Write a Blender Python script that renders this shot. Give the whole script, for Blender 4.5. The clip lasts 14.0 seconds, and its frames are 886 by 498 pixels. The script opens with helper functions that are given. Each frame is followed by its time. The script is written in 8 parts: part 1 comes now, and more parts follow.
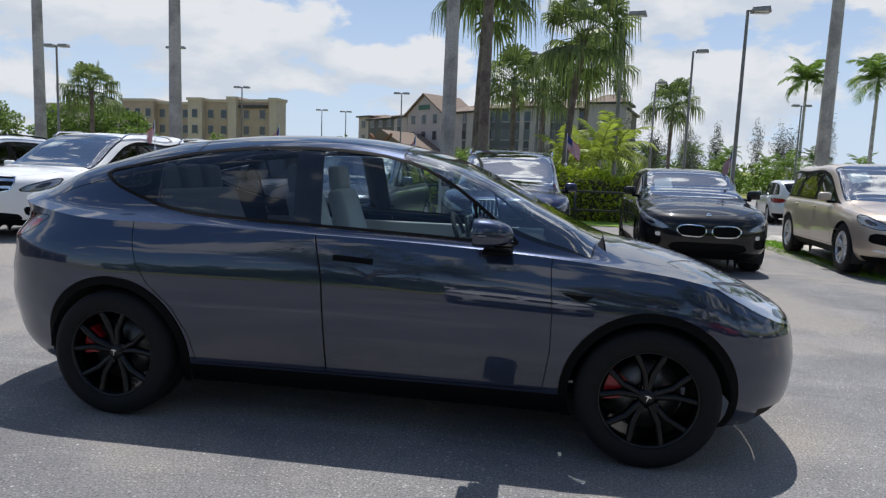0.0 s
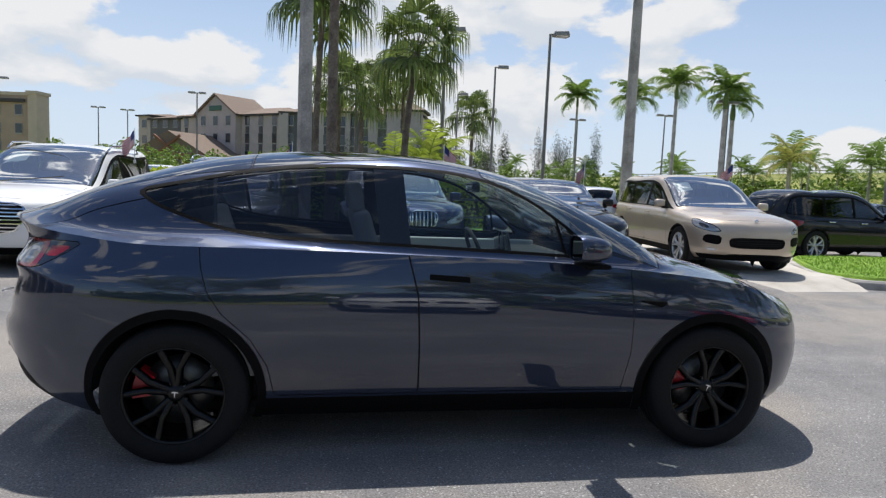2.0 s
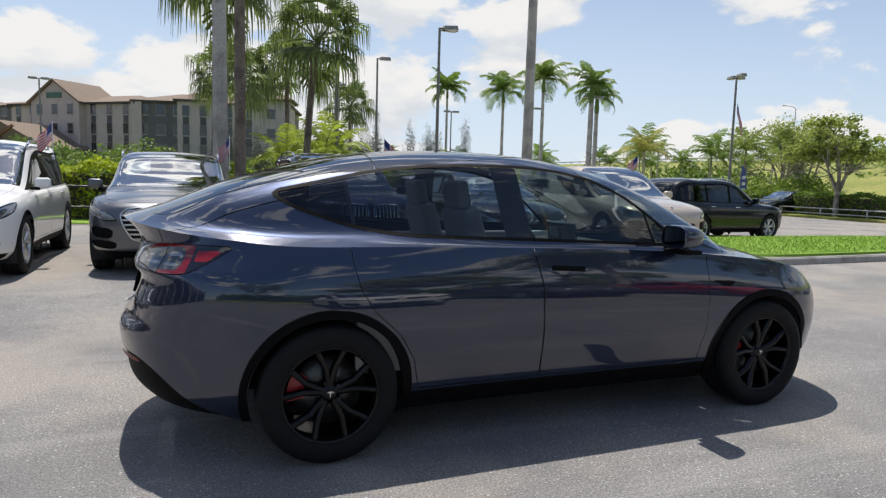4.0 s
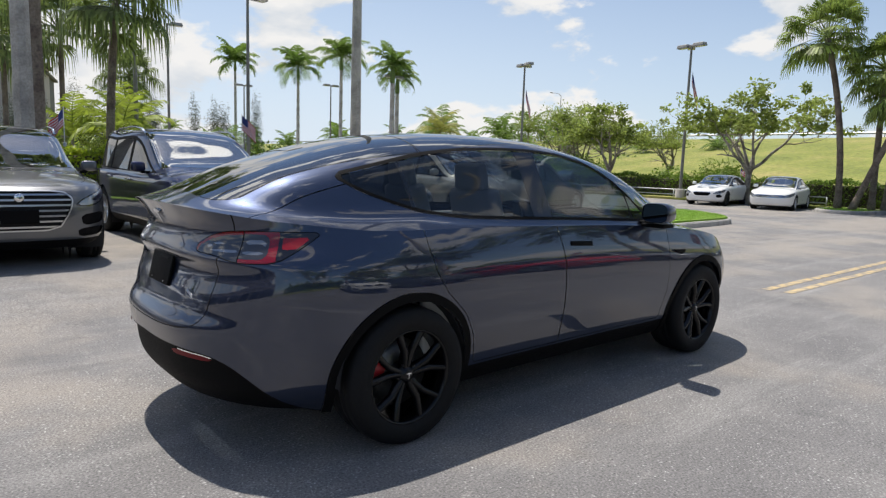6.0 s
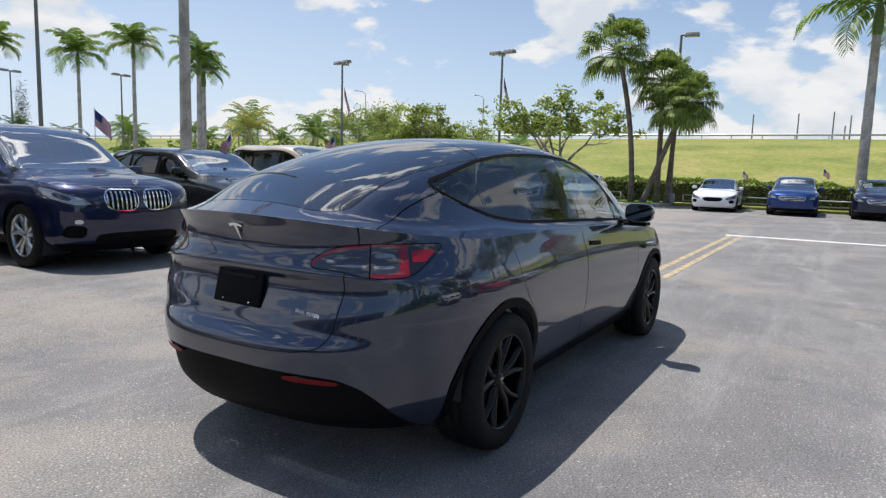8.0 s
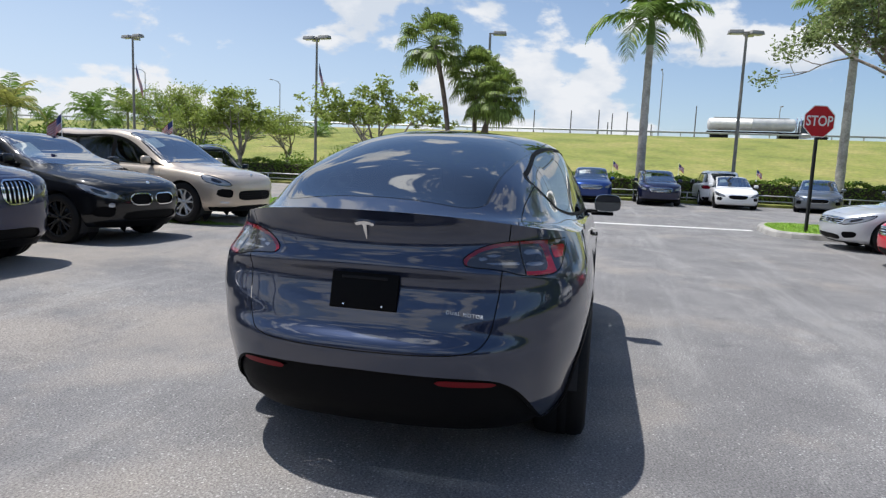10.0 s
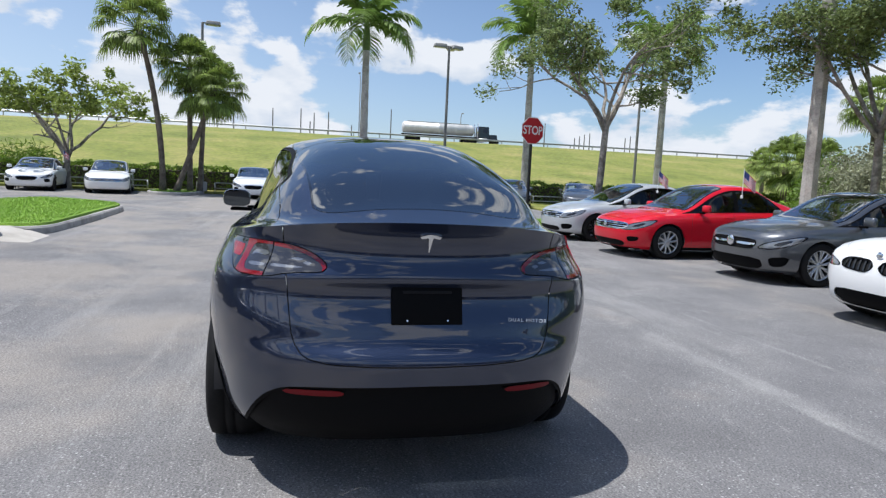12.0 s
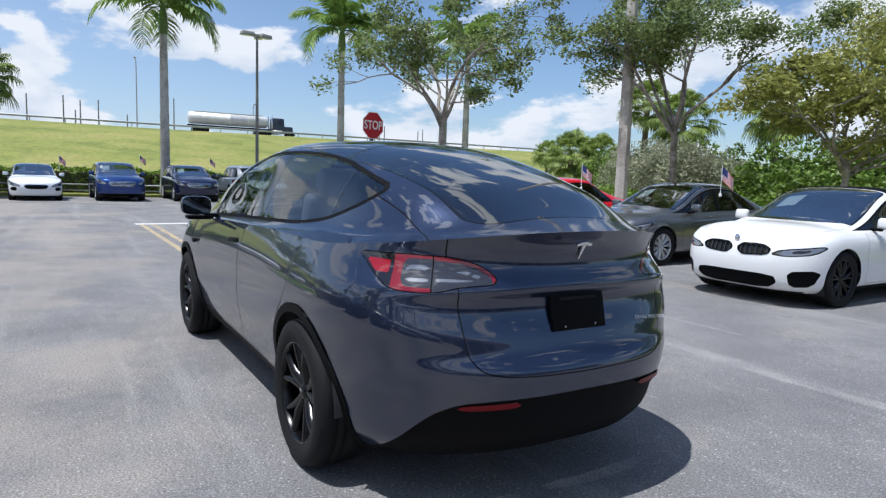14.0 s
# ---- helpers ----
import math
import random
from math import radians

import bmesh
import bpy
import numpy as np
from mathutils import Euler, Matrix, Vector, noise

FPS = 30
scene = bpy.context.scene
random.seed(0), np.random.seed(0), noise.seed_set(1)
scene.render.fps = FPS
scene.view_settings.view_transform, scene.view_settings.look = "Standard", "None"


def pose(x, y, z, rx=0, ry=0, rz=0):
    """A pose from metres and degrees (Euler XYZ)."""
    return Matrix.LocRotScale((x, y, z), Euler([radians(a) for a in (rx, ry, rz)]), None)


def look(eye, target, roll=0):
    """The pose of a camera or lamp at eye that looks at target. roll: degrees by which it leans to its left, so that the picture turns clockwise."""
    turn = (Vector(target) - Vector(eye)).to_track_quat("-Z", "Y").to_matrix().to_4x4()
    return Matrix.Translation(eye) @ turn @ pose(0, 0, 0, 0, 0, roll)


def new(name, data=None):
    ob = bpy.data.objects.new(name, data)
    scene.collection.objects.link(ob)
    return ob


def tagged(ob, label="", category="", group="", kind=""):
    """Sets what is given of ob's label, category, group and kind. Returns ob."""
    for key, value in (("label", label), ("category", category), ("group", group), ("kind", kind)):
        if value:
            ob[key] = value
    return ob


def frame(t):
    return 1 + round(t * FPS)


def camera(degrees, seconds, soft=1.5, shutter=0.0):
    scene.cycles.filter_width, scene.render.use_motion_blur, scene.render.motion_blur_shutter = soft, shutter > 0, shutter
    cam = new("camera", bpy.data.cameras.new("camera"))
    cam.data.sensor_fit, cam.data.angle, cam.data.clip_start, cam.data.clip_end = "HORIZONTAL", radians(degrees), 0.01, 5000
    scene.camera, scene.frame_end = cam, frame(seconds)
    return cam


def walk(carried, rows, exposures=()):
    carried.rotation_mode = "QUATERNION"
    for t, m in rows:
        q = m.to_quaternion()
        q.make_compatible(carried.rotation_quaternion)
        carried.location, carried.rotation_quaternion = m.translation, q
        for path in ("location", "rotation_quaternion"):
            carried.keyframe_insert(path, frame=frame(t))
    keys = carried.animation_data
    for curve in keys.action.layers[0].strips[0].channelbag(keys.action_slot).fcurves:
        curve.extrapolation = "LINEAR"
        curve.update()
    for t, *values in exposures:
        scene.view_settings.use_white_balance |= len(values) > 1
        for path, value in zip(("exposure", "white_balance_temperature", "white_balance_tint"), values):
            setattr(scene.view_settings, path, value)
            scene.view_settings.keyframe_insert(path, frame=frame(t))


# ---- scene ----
cam = camera(69.3, 14.0, soft=1.3)
PATH = [
    (0, (2.308, -4.091, 1.43), (2.018, -2.126, 1.193), 2.3),
    (0.5, (1.954, -4.139, 1.429), (1.834, -2.158, 1.179), 2.6),
    (1, (1.556, -4.145, 1.425), (1.599, -2.163, 1.162), 2.7),
    (1.5, (1.184, -4.166, 1.445), (1.393, -2.188, 1.235), 2.7),
    (2, (0.752, -4.172, 1.446), (1.093, -2.211, 1.249), 2.4),
    (2.5, (0.423, -4.157, 1.451), (0.846, -2.214, 1.236), 1.8),
    (3, (0.032, -4.141, 1.455), (0.627, -2.242, 1.254), 2.0),
    (3.2, (-0.109, -4.12, 1.447), (0.525, -2.233, 1.249), 2.0),
    (5.3, (-1.505, -3.675, 1.429), (-0.446, -1.996, 1.182), 1.8),
    (5.5, (-1.629, -3.601, 1.423), (-0.486, -1.978, 1.18), 2.0),
    (6, (-1.938, -3.392, 1.421), (-0.644, -1.888, 1.164), 1.9),
    (6.5, (-2.202, -3.168, 1.415), (-0.827, -1.736, 1.17), 1.7),
    (7, (-2.477, -2.898, 1.427), (-0.981, -1.595, 1.173), 1.8),
    (7.5, (-2.673, -2.634, 1.426), (-1.112, -1.412, 1.166), 1.5),
    (8, (-2.885, -2.312, 1.424), (-1.197, -1.267, 1.179), 1.8),
    (8.2, (-2.959, -2.181, 1.426), (-1.24, -1.189, 1.185), 1.9),
    (10.3, (-3.471, -0.716, 1.398), (-1.51, -0.421, 1.141), 2.6),
    (10.5, (-3.496, -0.57, 1.397), (-1.52, -0.4, 1.142), 2.8),
    (11, (-3.532, -0.203, 1.394), (-1.55, -0.255, 1.135), 2.8),
    (11.5, (-3.521, 0.148, 1.41), (-1.545, -0.064, 1.18), 2.5),
    (12, (-3.468, 0.538, 1.396), (-1.532, 0.088, 1.173), 2.7),
    (12.5, (-3.368, 0.884, 1.402), (-1.451, 0.358, 1.185), 2.3),
    (13, (-3.249, 1.274, 1.402), (-1.4, 0.541, 1.194), 2.4),
    (13.5, (-3.117, 1.601, 1.395), (-1.34, 0.709, 1.178), 2.6),
    (14, (-2.912, 1.909, 1.409), (-1.217, 0.871, 1.188), 1.9),
]
walk(cam, [(t, look(eye, target, roll)) for t, eye, target, roll in PATH],
     [(0.0, -0.12, 6350, 10), (1.5, -0.04, 6500, 10), (3.0, 0.02, 6750, 10), (5.5, 0.06, 6850, 10), (8.0, 0.03, 6600, 10), (11.0, 0.02, 6300, 10), (14.0, 0.04, 6050, 10)])

# ---- sky, sun and exposure ----
SUN_HIGH = radians(70.5)


def build_sky():
    world = bpy.data.worlds.new("sky")
    scene.world = world
    world.use_nodes = True
    nt = world.node_tree
    nt.nodes.clear()
    N, L = nt.nodes.new, nt.links.new
    out, bg, sky = N("ShaderNodeOutputWorld"), N("ShaderNodeBackground"), N("ShaderNodeTexSky")
    sky.sky_type, sky.sun_disc = "NISHITA", False
    sky.sun_elevation, sky.sun_rotation = SUN_HIGH, 0.0
    sky.air_density, sky.dust_density, sky.ozone_density = 1.0, 0.6, 3.2
    bg.inputs["Strength"].default_value = 0.115
    # fair-weather cumulus in two sizes, thicker towards the horizon, each lit from above, under a thin white veil
    geo, sep = N("ShaderNodeTexCoord"), N("ShaderNodeSeparateXYZ")
    L(geo.outputs["Generated"], sep.inputs[0])

    def heap(lift, scale, detail, at):
        shift = N("ShaderNodeMapping")
        shift.inputs["Location"].default_value, shift.inputs["Scale"].default_value = (at[0], at[1], lift), (1.0, 1.0, 2.1)
        n = N("ShaderNodeTexNoise")
        n.inputs["Scale"].default_value, n.inputs["Detail"].default_value, n.inputs["Roughness"].default_value, n.inputs["Distortion"].default_value = scale, detail, 0.54, 0.12
        L(geo.outputs["Generated"], shift.inputs[0]); L(shift.outputs[0], n.inputs["Vector"])
        return n

    def ramp(lo, hi, a, b, src, smooth=False):
        r = N("ShaderNodeMapRange")
        r.inputs["From Min"].default_value, r.inputs["From Max"].default_value, r.inputs["To Min"].default_value, r.inputs["To Max"].default_value = lo, hi, a, b
        if smooth:
            r.interpolation_type = "SMOOTHSTEP"
        L(src, r.inputs["Value"])
        return r.outputs[0]

    def calc(op, a, b):
        m = N("ShaderNodeMath"); m.operation = op
        L(a, m.inputs[0]); L(b, m.inputs[1])
        return m.outputs[0]

    low = ramp(0.05, 0.75, 0.03, -0.06, sep.outputs["Z"])
    big, above = heap(0.0, 4.4, 11, (3.1, 0.7)), heap(0.07, 4.4, 5, (3.1, 0.7))
    puff = heap(0.0, 8.5, 8, (1.3, 7.2))
    body = calc("ADD", calc("ADD", big.outputs["Fac"], low), ramp(-0.5, 0.6, -0.03, 0.025, sep.outputs["Y"]))
    body = calc("ADD", body, ramp(0.3, 0.7, -0.035, 0.035, puff.outputs["Fac"]))
    mask = ramp(0.503, 0.562, 0.0, 1.0, body, True)
    shade = ramp(-0.07, 0.06, 0.0, 1.0, calc("SUBTRACT", big.outputs["Fac"], above.outputs["Fac"]))
    tone = N("ShaderNodeMixRGB"); tone.inputs[1].default_value = (5.7, 6.2, 6.9, 1); tone.inputs[2].default_value = (7.3, 7.45, 7.7, 1)
    L(shade, tone.inputs[0])
    # clouds near the sun shine through far brighter
    toward = N("ShaderNodeVectorMath"); toward.operation = "DOT_PRODUCT"
    toward.inputs[1].default_value = (0.0, math.cos(SUN_HIGH), math.sin(SUN_HIGH))
    L(geo.outputs["Generated"], toward.inputs[0])
    glare = N("ShaderNodeVectorMath"); glare.operation = "SCALE"
    L(tone.outputs[0], glare.inputs[0]); L(ramp(0.62, 0.97, 1.0, 2.3, toward.outputs["Value"], True), glare.inputs["Scale"])
    # the veil is thicker on the sun's side
    veil = calc("MULTIPLY", ramp(0.45, 0.0, 0.0, 1.0, sep.outputs["Z"]), ramp(-0.5, 0.8, 0.10, 0.95, sep.outputs["Y"]))
    haze = N("ShaderNodeMixRGB"); haze.inputs[2].default_value = (5.9, 6.9, 8.3, 1)
    tint = N("ShaderNodeMixRGB"); tint.blend_type = "MULTIPLY"; tint.inputs[0].default_value = 1; tint.inputs[2].default_value = (0.93, 0.985, 1.055, 1)
    L(sky.outputs[0], tint.inputs[1])
    L(veil, haze.inputs[0]); L(tint.outputs[0], haze.inputs[1])
    mix = N("ShaderNodeMixRGB")
    L(mask, mix.inputs[0]); L(haze.outputs[0], mix.inputs[1]); L(glare.outputs[0], mix.inputs[2])
    L(mix.outputs[0], bg.inputs["Color"]); L(bg.outputs[0], out.inputs[0])


build_sky()
sun = new("sun", bpy.data.lights.new("sun", "SUN"))
sun.data.energy, sun.data.angle, sun.data.color = 5.0, radians(0.53), (1.0, 0.965, 0.92)
sun.matrix_world = look((0, 0, 60), (0.4, -60 / math.tan(SUN_HIGH), 0))
scene.view_settings.exposure = 0.0

# ---- materials ----
def mat(name, color=(0.5, 0.5, 0.5), rough=0.5, metal=0.0, coat=0.0, spec=0.5, noise_scale=0.0, noise_amt=0.0, bump=0.0, bump_scale=0.0,
        second=None, second_scale=1.0, second_lo=0.45, second_hi=0.6, per_object=0.0, per_island=0.0, sheen=0.0):
    """A principled surface with grain (noise_*), a second broad tone (second), and fine relief (bump)."""
    m = bpy.data.materials.new(name)
    m.use_nodes = True
    nt = m.node_tree
    b = nt.nodes["Principled BSDF"]
    N, L = nt.nodes.new, nt.links.new
    b.inputs["Base Color"].default_value = (*color, 1)
    b.inputs["Roughness"].default_value, b.inputs["Metallic"].default_value = rough, metal
    b.inputs["Specular IOR Level"].default_value = spec
    b.inputs["Coat Weight"].default_value, b.inputs["Coat Roughness"].default_value = coat, 0.02
    co = N("ShaderNodeTexCoord")
    src = None
    if second:
        n = N("ShaderNodeTexNoise"); n.inputs["Scale"].default_value, n.inputs["Detail"].default_value = second_scale, 6
        L(co.outputs["Object"], n.inputs["Vector"])
        r = N("ShaderNodeMapRange"); r.inputs["From Min"].default_value, r.inputs["From Max"].default_value = second_lo, second_hi
        L(n.outputs["Fac"], r.inputs["Value"])
        x = N("ShaderNodeMixRGB"); x.inputs[1].default_value, x.inputs[2].default_value = (*color, 1), (*second, 1)
        L(r.outputs[0], x.inputs[0])
        src = x.outputs[0]
    if noise_amt:
        n = N("ShaderNodeTexNoise"); n.inputs["Scale"].default_value, n.inputs["Detail"].default_value = noise_scale, 4
        L(co.outputs["Object"], n.inputs["Vector"])
        r = N("ShaderNodeMapRange"); r.inputs["From Min"].default_value, r.inputs["From Max"].default_value = 0.3, 0.7
        r.inputs["To Min"].default_value, r.inputs["To Max"].default_value = 1 - noise_amt, 1 + noise_amt
        L(n.outputs["Fac"], r.inputs["Value"])
        x = N("ShaderNodeMixRGB"); x.blend_type = "MULTIPLY"; x.inputs[0].default_value = 1
        if src: L(src, x.inputs[1])
        else: x.inputs[1].default_value = (*color, 1)
        L(r.outputs[0], x.inputs[2])
        src = x.outputs[0]
    for amount, node, socket in ((per_object, "ShaderNodeObjectInfo", "Random"), (per_island, "ShaderNodeNewGeometry", "Random Per Island")):
        if amount:
            o = N(node)
            r = N("ShaderNodeMapRange"); r.inputs["To Min"].default_value, r.inputs["To Max"].default_value = 1 - amount, 1 + amount
            L(o.outputs[socket], r.inputs["Value"])
            x = N("ShaderNodeMixRGB"); x.blend_type = "MULTIPLY"; x.inputs[0].default_value = 1
            if src: L(src, x.inputs[1])
            else: x.inputs[1].default_value = (*color, 1)
            L(r.outputs[0], x.inputs[2])
            src = x.outputs[0]
    if src:
        L(src, b.inputs["Base Color"])
    if bump:
        n = N("ShaderNodeTexNoise"); n.inputs["Scale"].default_value, n.inputs["Detail"].default_value = bump_scale, 5
        L(co.outputs["Object"], n.inputs["Vector"])
        d = N("ShaderNodeBump"); d.inputs["Strength"].default_value, d.inputs["Distance"].default_value = 1.0, bump
        L(n.outputs["Fac"], d.inputs["Height"]); L(d.outputs[0], b.inputs["Normal"])
    return m


def paint(name, color, metal=0.0, rough=0.4, ior=1.5):
    """Two-coat car paint: a flaked base under clear lacquer, with faint dust."""
    m = mat(name, color, rough, metal, coat=1.0, noise_scale=900, noise_amt=0.16 if metal else 0.0)
    b = m.node_tree.nodes["Principled BSDF"]
    b.inputs["Coat Roughness"].default_value = 0.025
    b.inputs["Coat IOR"].default_value = ior
    b.inputs["Specular IOR Level"].default_value = 0.1
    return m


def glass(name, tint, amount, base=0.075, power=3.2):
    """Thin automotive glass: a clear film that lets a share of the light through, and mirrors the sky."""
    m = bpy.data.materials.new(name)
    m.use_nodes = True
    nt = m.node_tree
    nt.nodes.clear()
    N, L = nt.nodes.new, nt.links.new
    out, see, shine, mix, fr = N("ShaderNodeOutputMaterial"), N("ShaderNodeBsdfTransparent"), N("ShaderNodeBsdfGlossy"), N("ShaderNodeMixShader"), N("ShaderNodeLayerWeight")
    see.inputs[0].default_value = (*[c * amount for c in tint], 1)
    shine.inputs["Roughness"].default_value = 0.01
    bend, scale = N("ShaderNodeMath"), N("ShaderNodeMath")
    bend.operation, bend.inputs[1].default_value = "POWER", power
    scale.operation, scale.inputs[1].default_value, scale.inputs[2].default_value = "MULTIPLY_ADD", 0.95 - base, base
    L(fr.outputs["Facing"], bend.inputs[0]); L(bend.outputs[0], scale.inputs[0]); L(scale.outputs[0], mix.inputs[0])
    L(see.outputs[0], mix.inputs[1]); L(shine.outputs[0], mix.inputs[2]); L(mix.outputs[0], out.inputs[0])
    return m


M = {
    "hero_paint": paint("slate_metallic_paint", (0.021, 0.0305, 0.063), 0.75, 0.36, 1.76),
    "white_paint": paint("white_paint", (0.80, 0.80, 0.79)),
    "pearl_paint": paint("pearl_white_paint", (0.74, 0.76, 0.78)),
    "grey_paint": paint("grey_metallic_paint", (0.125, 0.13, 0.14), 0.7, 0.33, 1.7),
    "light_grey_paint": paint("light_grey_metallic_paint", (0.115, 0.12, 0.13), 0.6, 0.33, 1.6),
    "slate_paint": paint("blue_grey_metallic_paint", (0.15, 0.17, 0.20), 0.7, 0.35),
    "navy_paint": paint("navy_metallic_paint", (0.011, 0.015, 0.052), 0.5, 0.35, 1.6),
    "black_paint": paint("black_paint", (0.004, 0.0045, 0.006), ior=1.45),
    "gold_paint": paint("champagne_metallic_paint", (0.53, 0.45, 0.365), 0.55, 0.38),
    "blue_paint": paint("blue_metallic_paint", (0.014, 0.045, 0.19), 0.5, 0.3),
    "red_paint": paint("red_paint", (0.58, 0.008, 0.022)),
    "silver_paint": paint("silver_metallic_paint", (0.60, 0.62, 0.64), 0.5, 0.36),
    "gap": mat("shut_line", (0.004, 0.004, 0.005), 0.9),
    "trim": mat("black_plastic", (0.0045, 0.0045, 0.005), 0.6, spec=0.08, bump=0.0006, bump_scale=900),
    "gloss_black": mat("gloss_black", (0.006, 0.006, 0.007), 0.12, coat=0.6),
    "rubber": mat("tyre_rubber", (0.006, 0.006, 0.0065), 0.75, spec=0.3, noise_scale=60, noise_amt=0.25, bump=0.0015, bump_scale=160),
    "black_rim": mat("black_alloy", (0.003, 0.003, 0.0035), 0.25, spec=0.35),
    "silver_rim": mat("silver_alloy", (0.55, 0.56, 0.57), 0.28, 0.9),
    "steel": mat("brake_steel", (0.13, 0.13, 0.13), 0.4, 0.9, noise_scale=40, noise_amt=0.2),
    "red_caliper": mat("red_caliper", (0.42, 0.008, 0.02), 0.35, coat=0.4),
    "chrome": mat("chrome", (0.75, 0.76, 0.78), 0.08, 1.0),
    "reflector_red": mat("red_reflector", (0.16, 0.004, 0.008), 0.35, spec=0.2),
    "lamp_red": mat("red_lens", (0.20, 0.003, 0.010), 0.15, coat=0.8),
    "lamp_clear": mat("clear_lens", (0.62, 0.64, 0.67), 0.14, 0.5, coat=1.0),
    "head_glass": mat("headlight_glass", (0.26, 0.27, 0.29), 0.12, 0.6, coat=1.0),
    "lamp_glass": mat("tail_clear_lens", (0.035, 0.035, 0.04), 0.10, coat=1.0),
    "lamp_dark": mat("smoked_lens", (0.008, 0.006, 0.007), 0.08, coat=1.0),
    "lamp_amber": mat("amber_lens", (0.6, 0.16, 0.01), 0.2, coat=1.0),
    "window": glass("window_glass", (0.84, 0.96, 0.97), 0.88, 0.06),
    "tinted": glass("tinted_glass", (0.80, 0.88, 1.0), 0.40, 0.05),
    "privacy": glass("privacy_glass", (0.85, 0.92, 1.0), 0.09, 0.05),
    "hero_screen": glass("raked_windscreen_glass", (0.82, 0.95, 0.95), 0.7, 0.22, 2.0),
    "roof_glass": glass("roof_glass", (0.7, 0.85, 1.0), 0.07, 0.13, 2.4),
    "seat": mat("cream_leather", (0.60, 0.60, 0.59), 0.55, noise_scale=30, noise_amt=0.06, bump=0.001, bump_scale=300),
    "dark_seat": mat("dark_leather", (0.025, 0.025, 0.027), 0.6, noise_scale=30, noise_amt=0.1),
    "cabin": mat("cabin_lining", (0.02, 0.02, 0.022), 0.8),
    "cabin_pale": mat("pale_trim", (0.45, 0.45, 0.44), 0.6),
    "plate": mat("plate_white", (0.6, 0.6, 0.58), 0.5),
    "letter": mat("satin_silver", (0.75, 0.76, 0.78), 0.4, 0.3),
    "dash": mat("dash_lining", (0.09, 0.09, 0.092), 0.8, noise_scale=20, noise_amt=0.15),
    "paper": mat("white_paper", (0.72, 0.72, 0.70), 0.7),
    "mirror": mat("mirror_glass", (0.10, 0.115, 0.13), 0.02, 1.0),
}

# ---- mesh kit ----
def mesh_of(name, verts, faces, smooth=False):
    me = bpy.data.meshes.new(name)
    me.from_pydata([tuple(v) for v in verts], [], [tuple(f) for f in faces])
    if smooth:
        me.shade_smooth()
    return me


def part(name, data, material, parent=None, label="", at=None):
    """Links a mesh or a bmesh as one object, under a thing or a part of it."""
    if isinstance(data, bmesh.types.BMesh):
        bm, data = data, bpy.data.meshes.new(name)
        bm.to_mesh(data)
        bm.free()
    if material is not None and not len(data.materials):
        data.materials.append(M[material] if isinstance(material, str) else material)
    ob = new(name, data)
    if parent is not None:
        ob.parent = parent
    if at is not None:
        ob.matrix_basis = at
    if label:
        ob["label"] = label
    return ob


def thing(name, label, category, group="", at=None, kind=""):
    ob = tagged(new(name), label, category, group, kind)
    ob.empty_display_size = 0.2
    if at is not None:
        ob.matrix_basis = at
    return ob


def box_bm(sx, sy, sz, bevel=0.0, seg=2, at=(0, 0, 0), taper=1.0, bm=None, rot=None):
    """A rounded block with its base centre at 'at'; taper narrows the top."""
    own = bmesh.new()
    bmesh.ops.create_cube(own, size=1)
    for v in own.verts:
        k = taper if v.co.z > 0 else 1.0
        v.co = Vector((v.co.x * sx * k, v.co.y * sy * k, (v.co.z + 0.5) * sz))
    if bevel:
        bmesh.ops.bevel(own, geom=own.edges[:], offset=bevel, segments=seg, profile=0.6, affect="EDGES")
    m = Matrix.Translation(at) @ (rot if rot is not None else Matrix())
    own.transform(m)
    if bevel and seg > 1:
        for f in own.faces:
            f.smooth = True
    if bm is None:
        return own
    tmp = bpy.data.meshes.new("tmp")
    own.to_mesh(tmp)
    own.free()
    bm.from_mesh(tmp)
    bpy.data.meshes.remove(tmp)
    return bm


def revolve(profile, seg=32, axis="y", closed=False):
    """Verts and faces of a profile of (radius, offset) pairs turned about an axis."""
    verts, faces, n = [], [], len(profile)
    for i in range(seg):
        a = 2 * math.pi * i / seg
        c, s = math.cos(a), math.sin(a)
        for r, o in profile:
            verts.append((r * c, o, r * s) if axis == "y" else (r * c, r * s, o))
    for i in range(seg):
        j = (i + 1) % seg
        for k in range(n if closed else n - 1):
            l = (k + 1) % n
            f = (i * n + k, i * n + l, j * n + l, j * n + k)
            faces.append(f if axis == "z" else f[::-1])
    return verts, faces


def tube(points, radii, seg=8, verts=None, faces=None, cap=True):
    """A round bar along points with a radius at each; appends to verts and faces."""
    verts = [] if verts is None else verts
    faces = [] if faces is None else faces
    pts = [Vector(p) for p in points]
    base, side = len(verts), None
    for i, p in enumerate(pts):
        d = (pts[min(i + 1, len(pts) - 1)] - pts[max(i - 1, 0)]).normalized()
        if side is None:
            side = d.orthogonal().normalized()
        side = (side - d * side.dot(d)).normalized()
        other = d.cross(side)
        r = radii[i] if hasattr(radii, "__len__") else radii
        for k in range(seg):
            a = 2 * math.pi * k / seg
            verts.append(p + side * (r * math.cos(a)) + other * (r * math.sin(a)))
    for i in range(len(pts) - 1):
        for k in range(seg):
            l = (k + 1) % seg
            faces.append((base + i * seg + k, base + i * seg + l, base + (i + 1) * seg + l, base + (i + 1) * seg + k))
    if cap:
        faces.append(tuple(range(base + seg - 1, base - 1, -1)))
        faces.append(tuple(range(base + (len(pts) - 1) * seg, base + len(pts) * seg)))
    return verts, faces


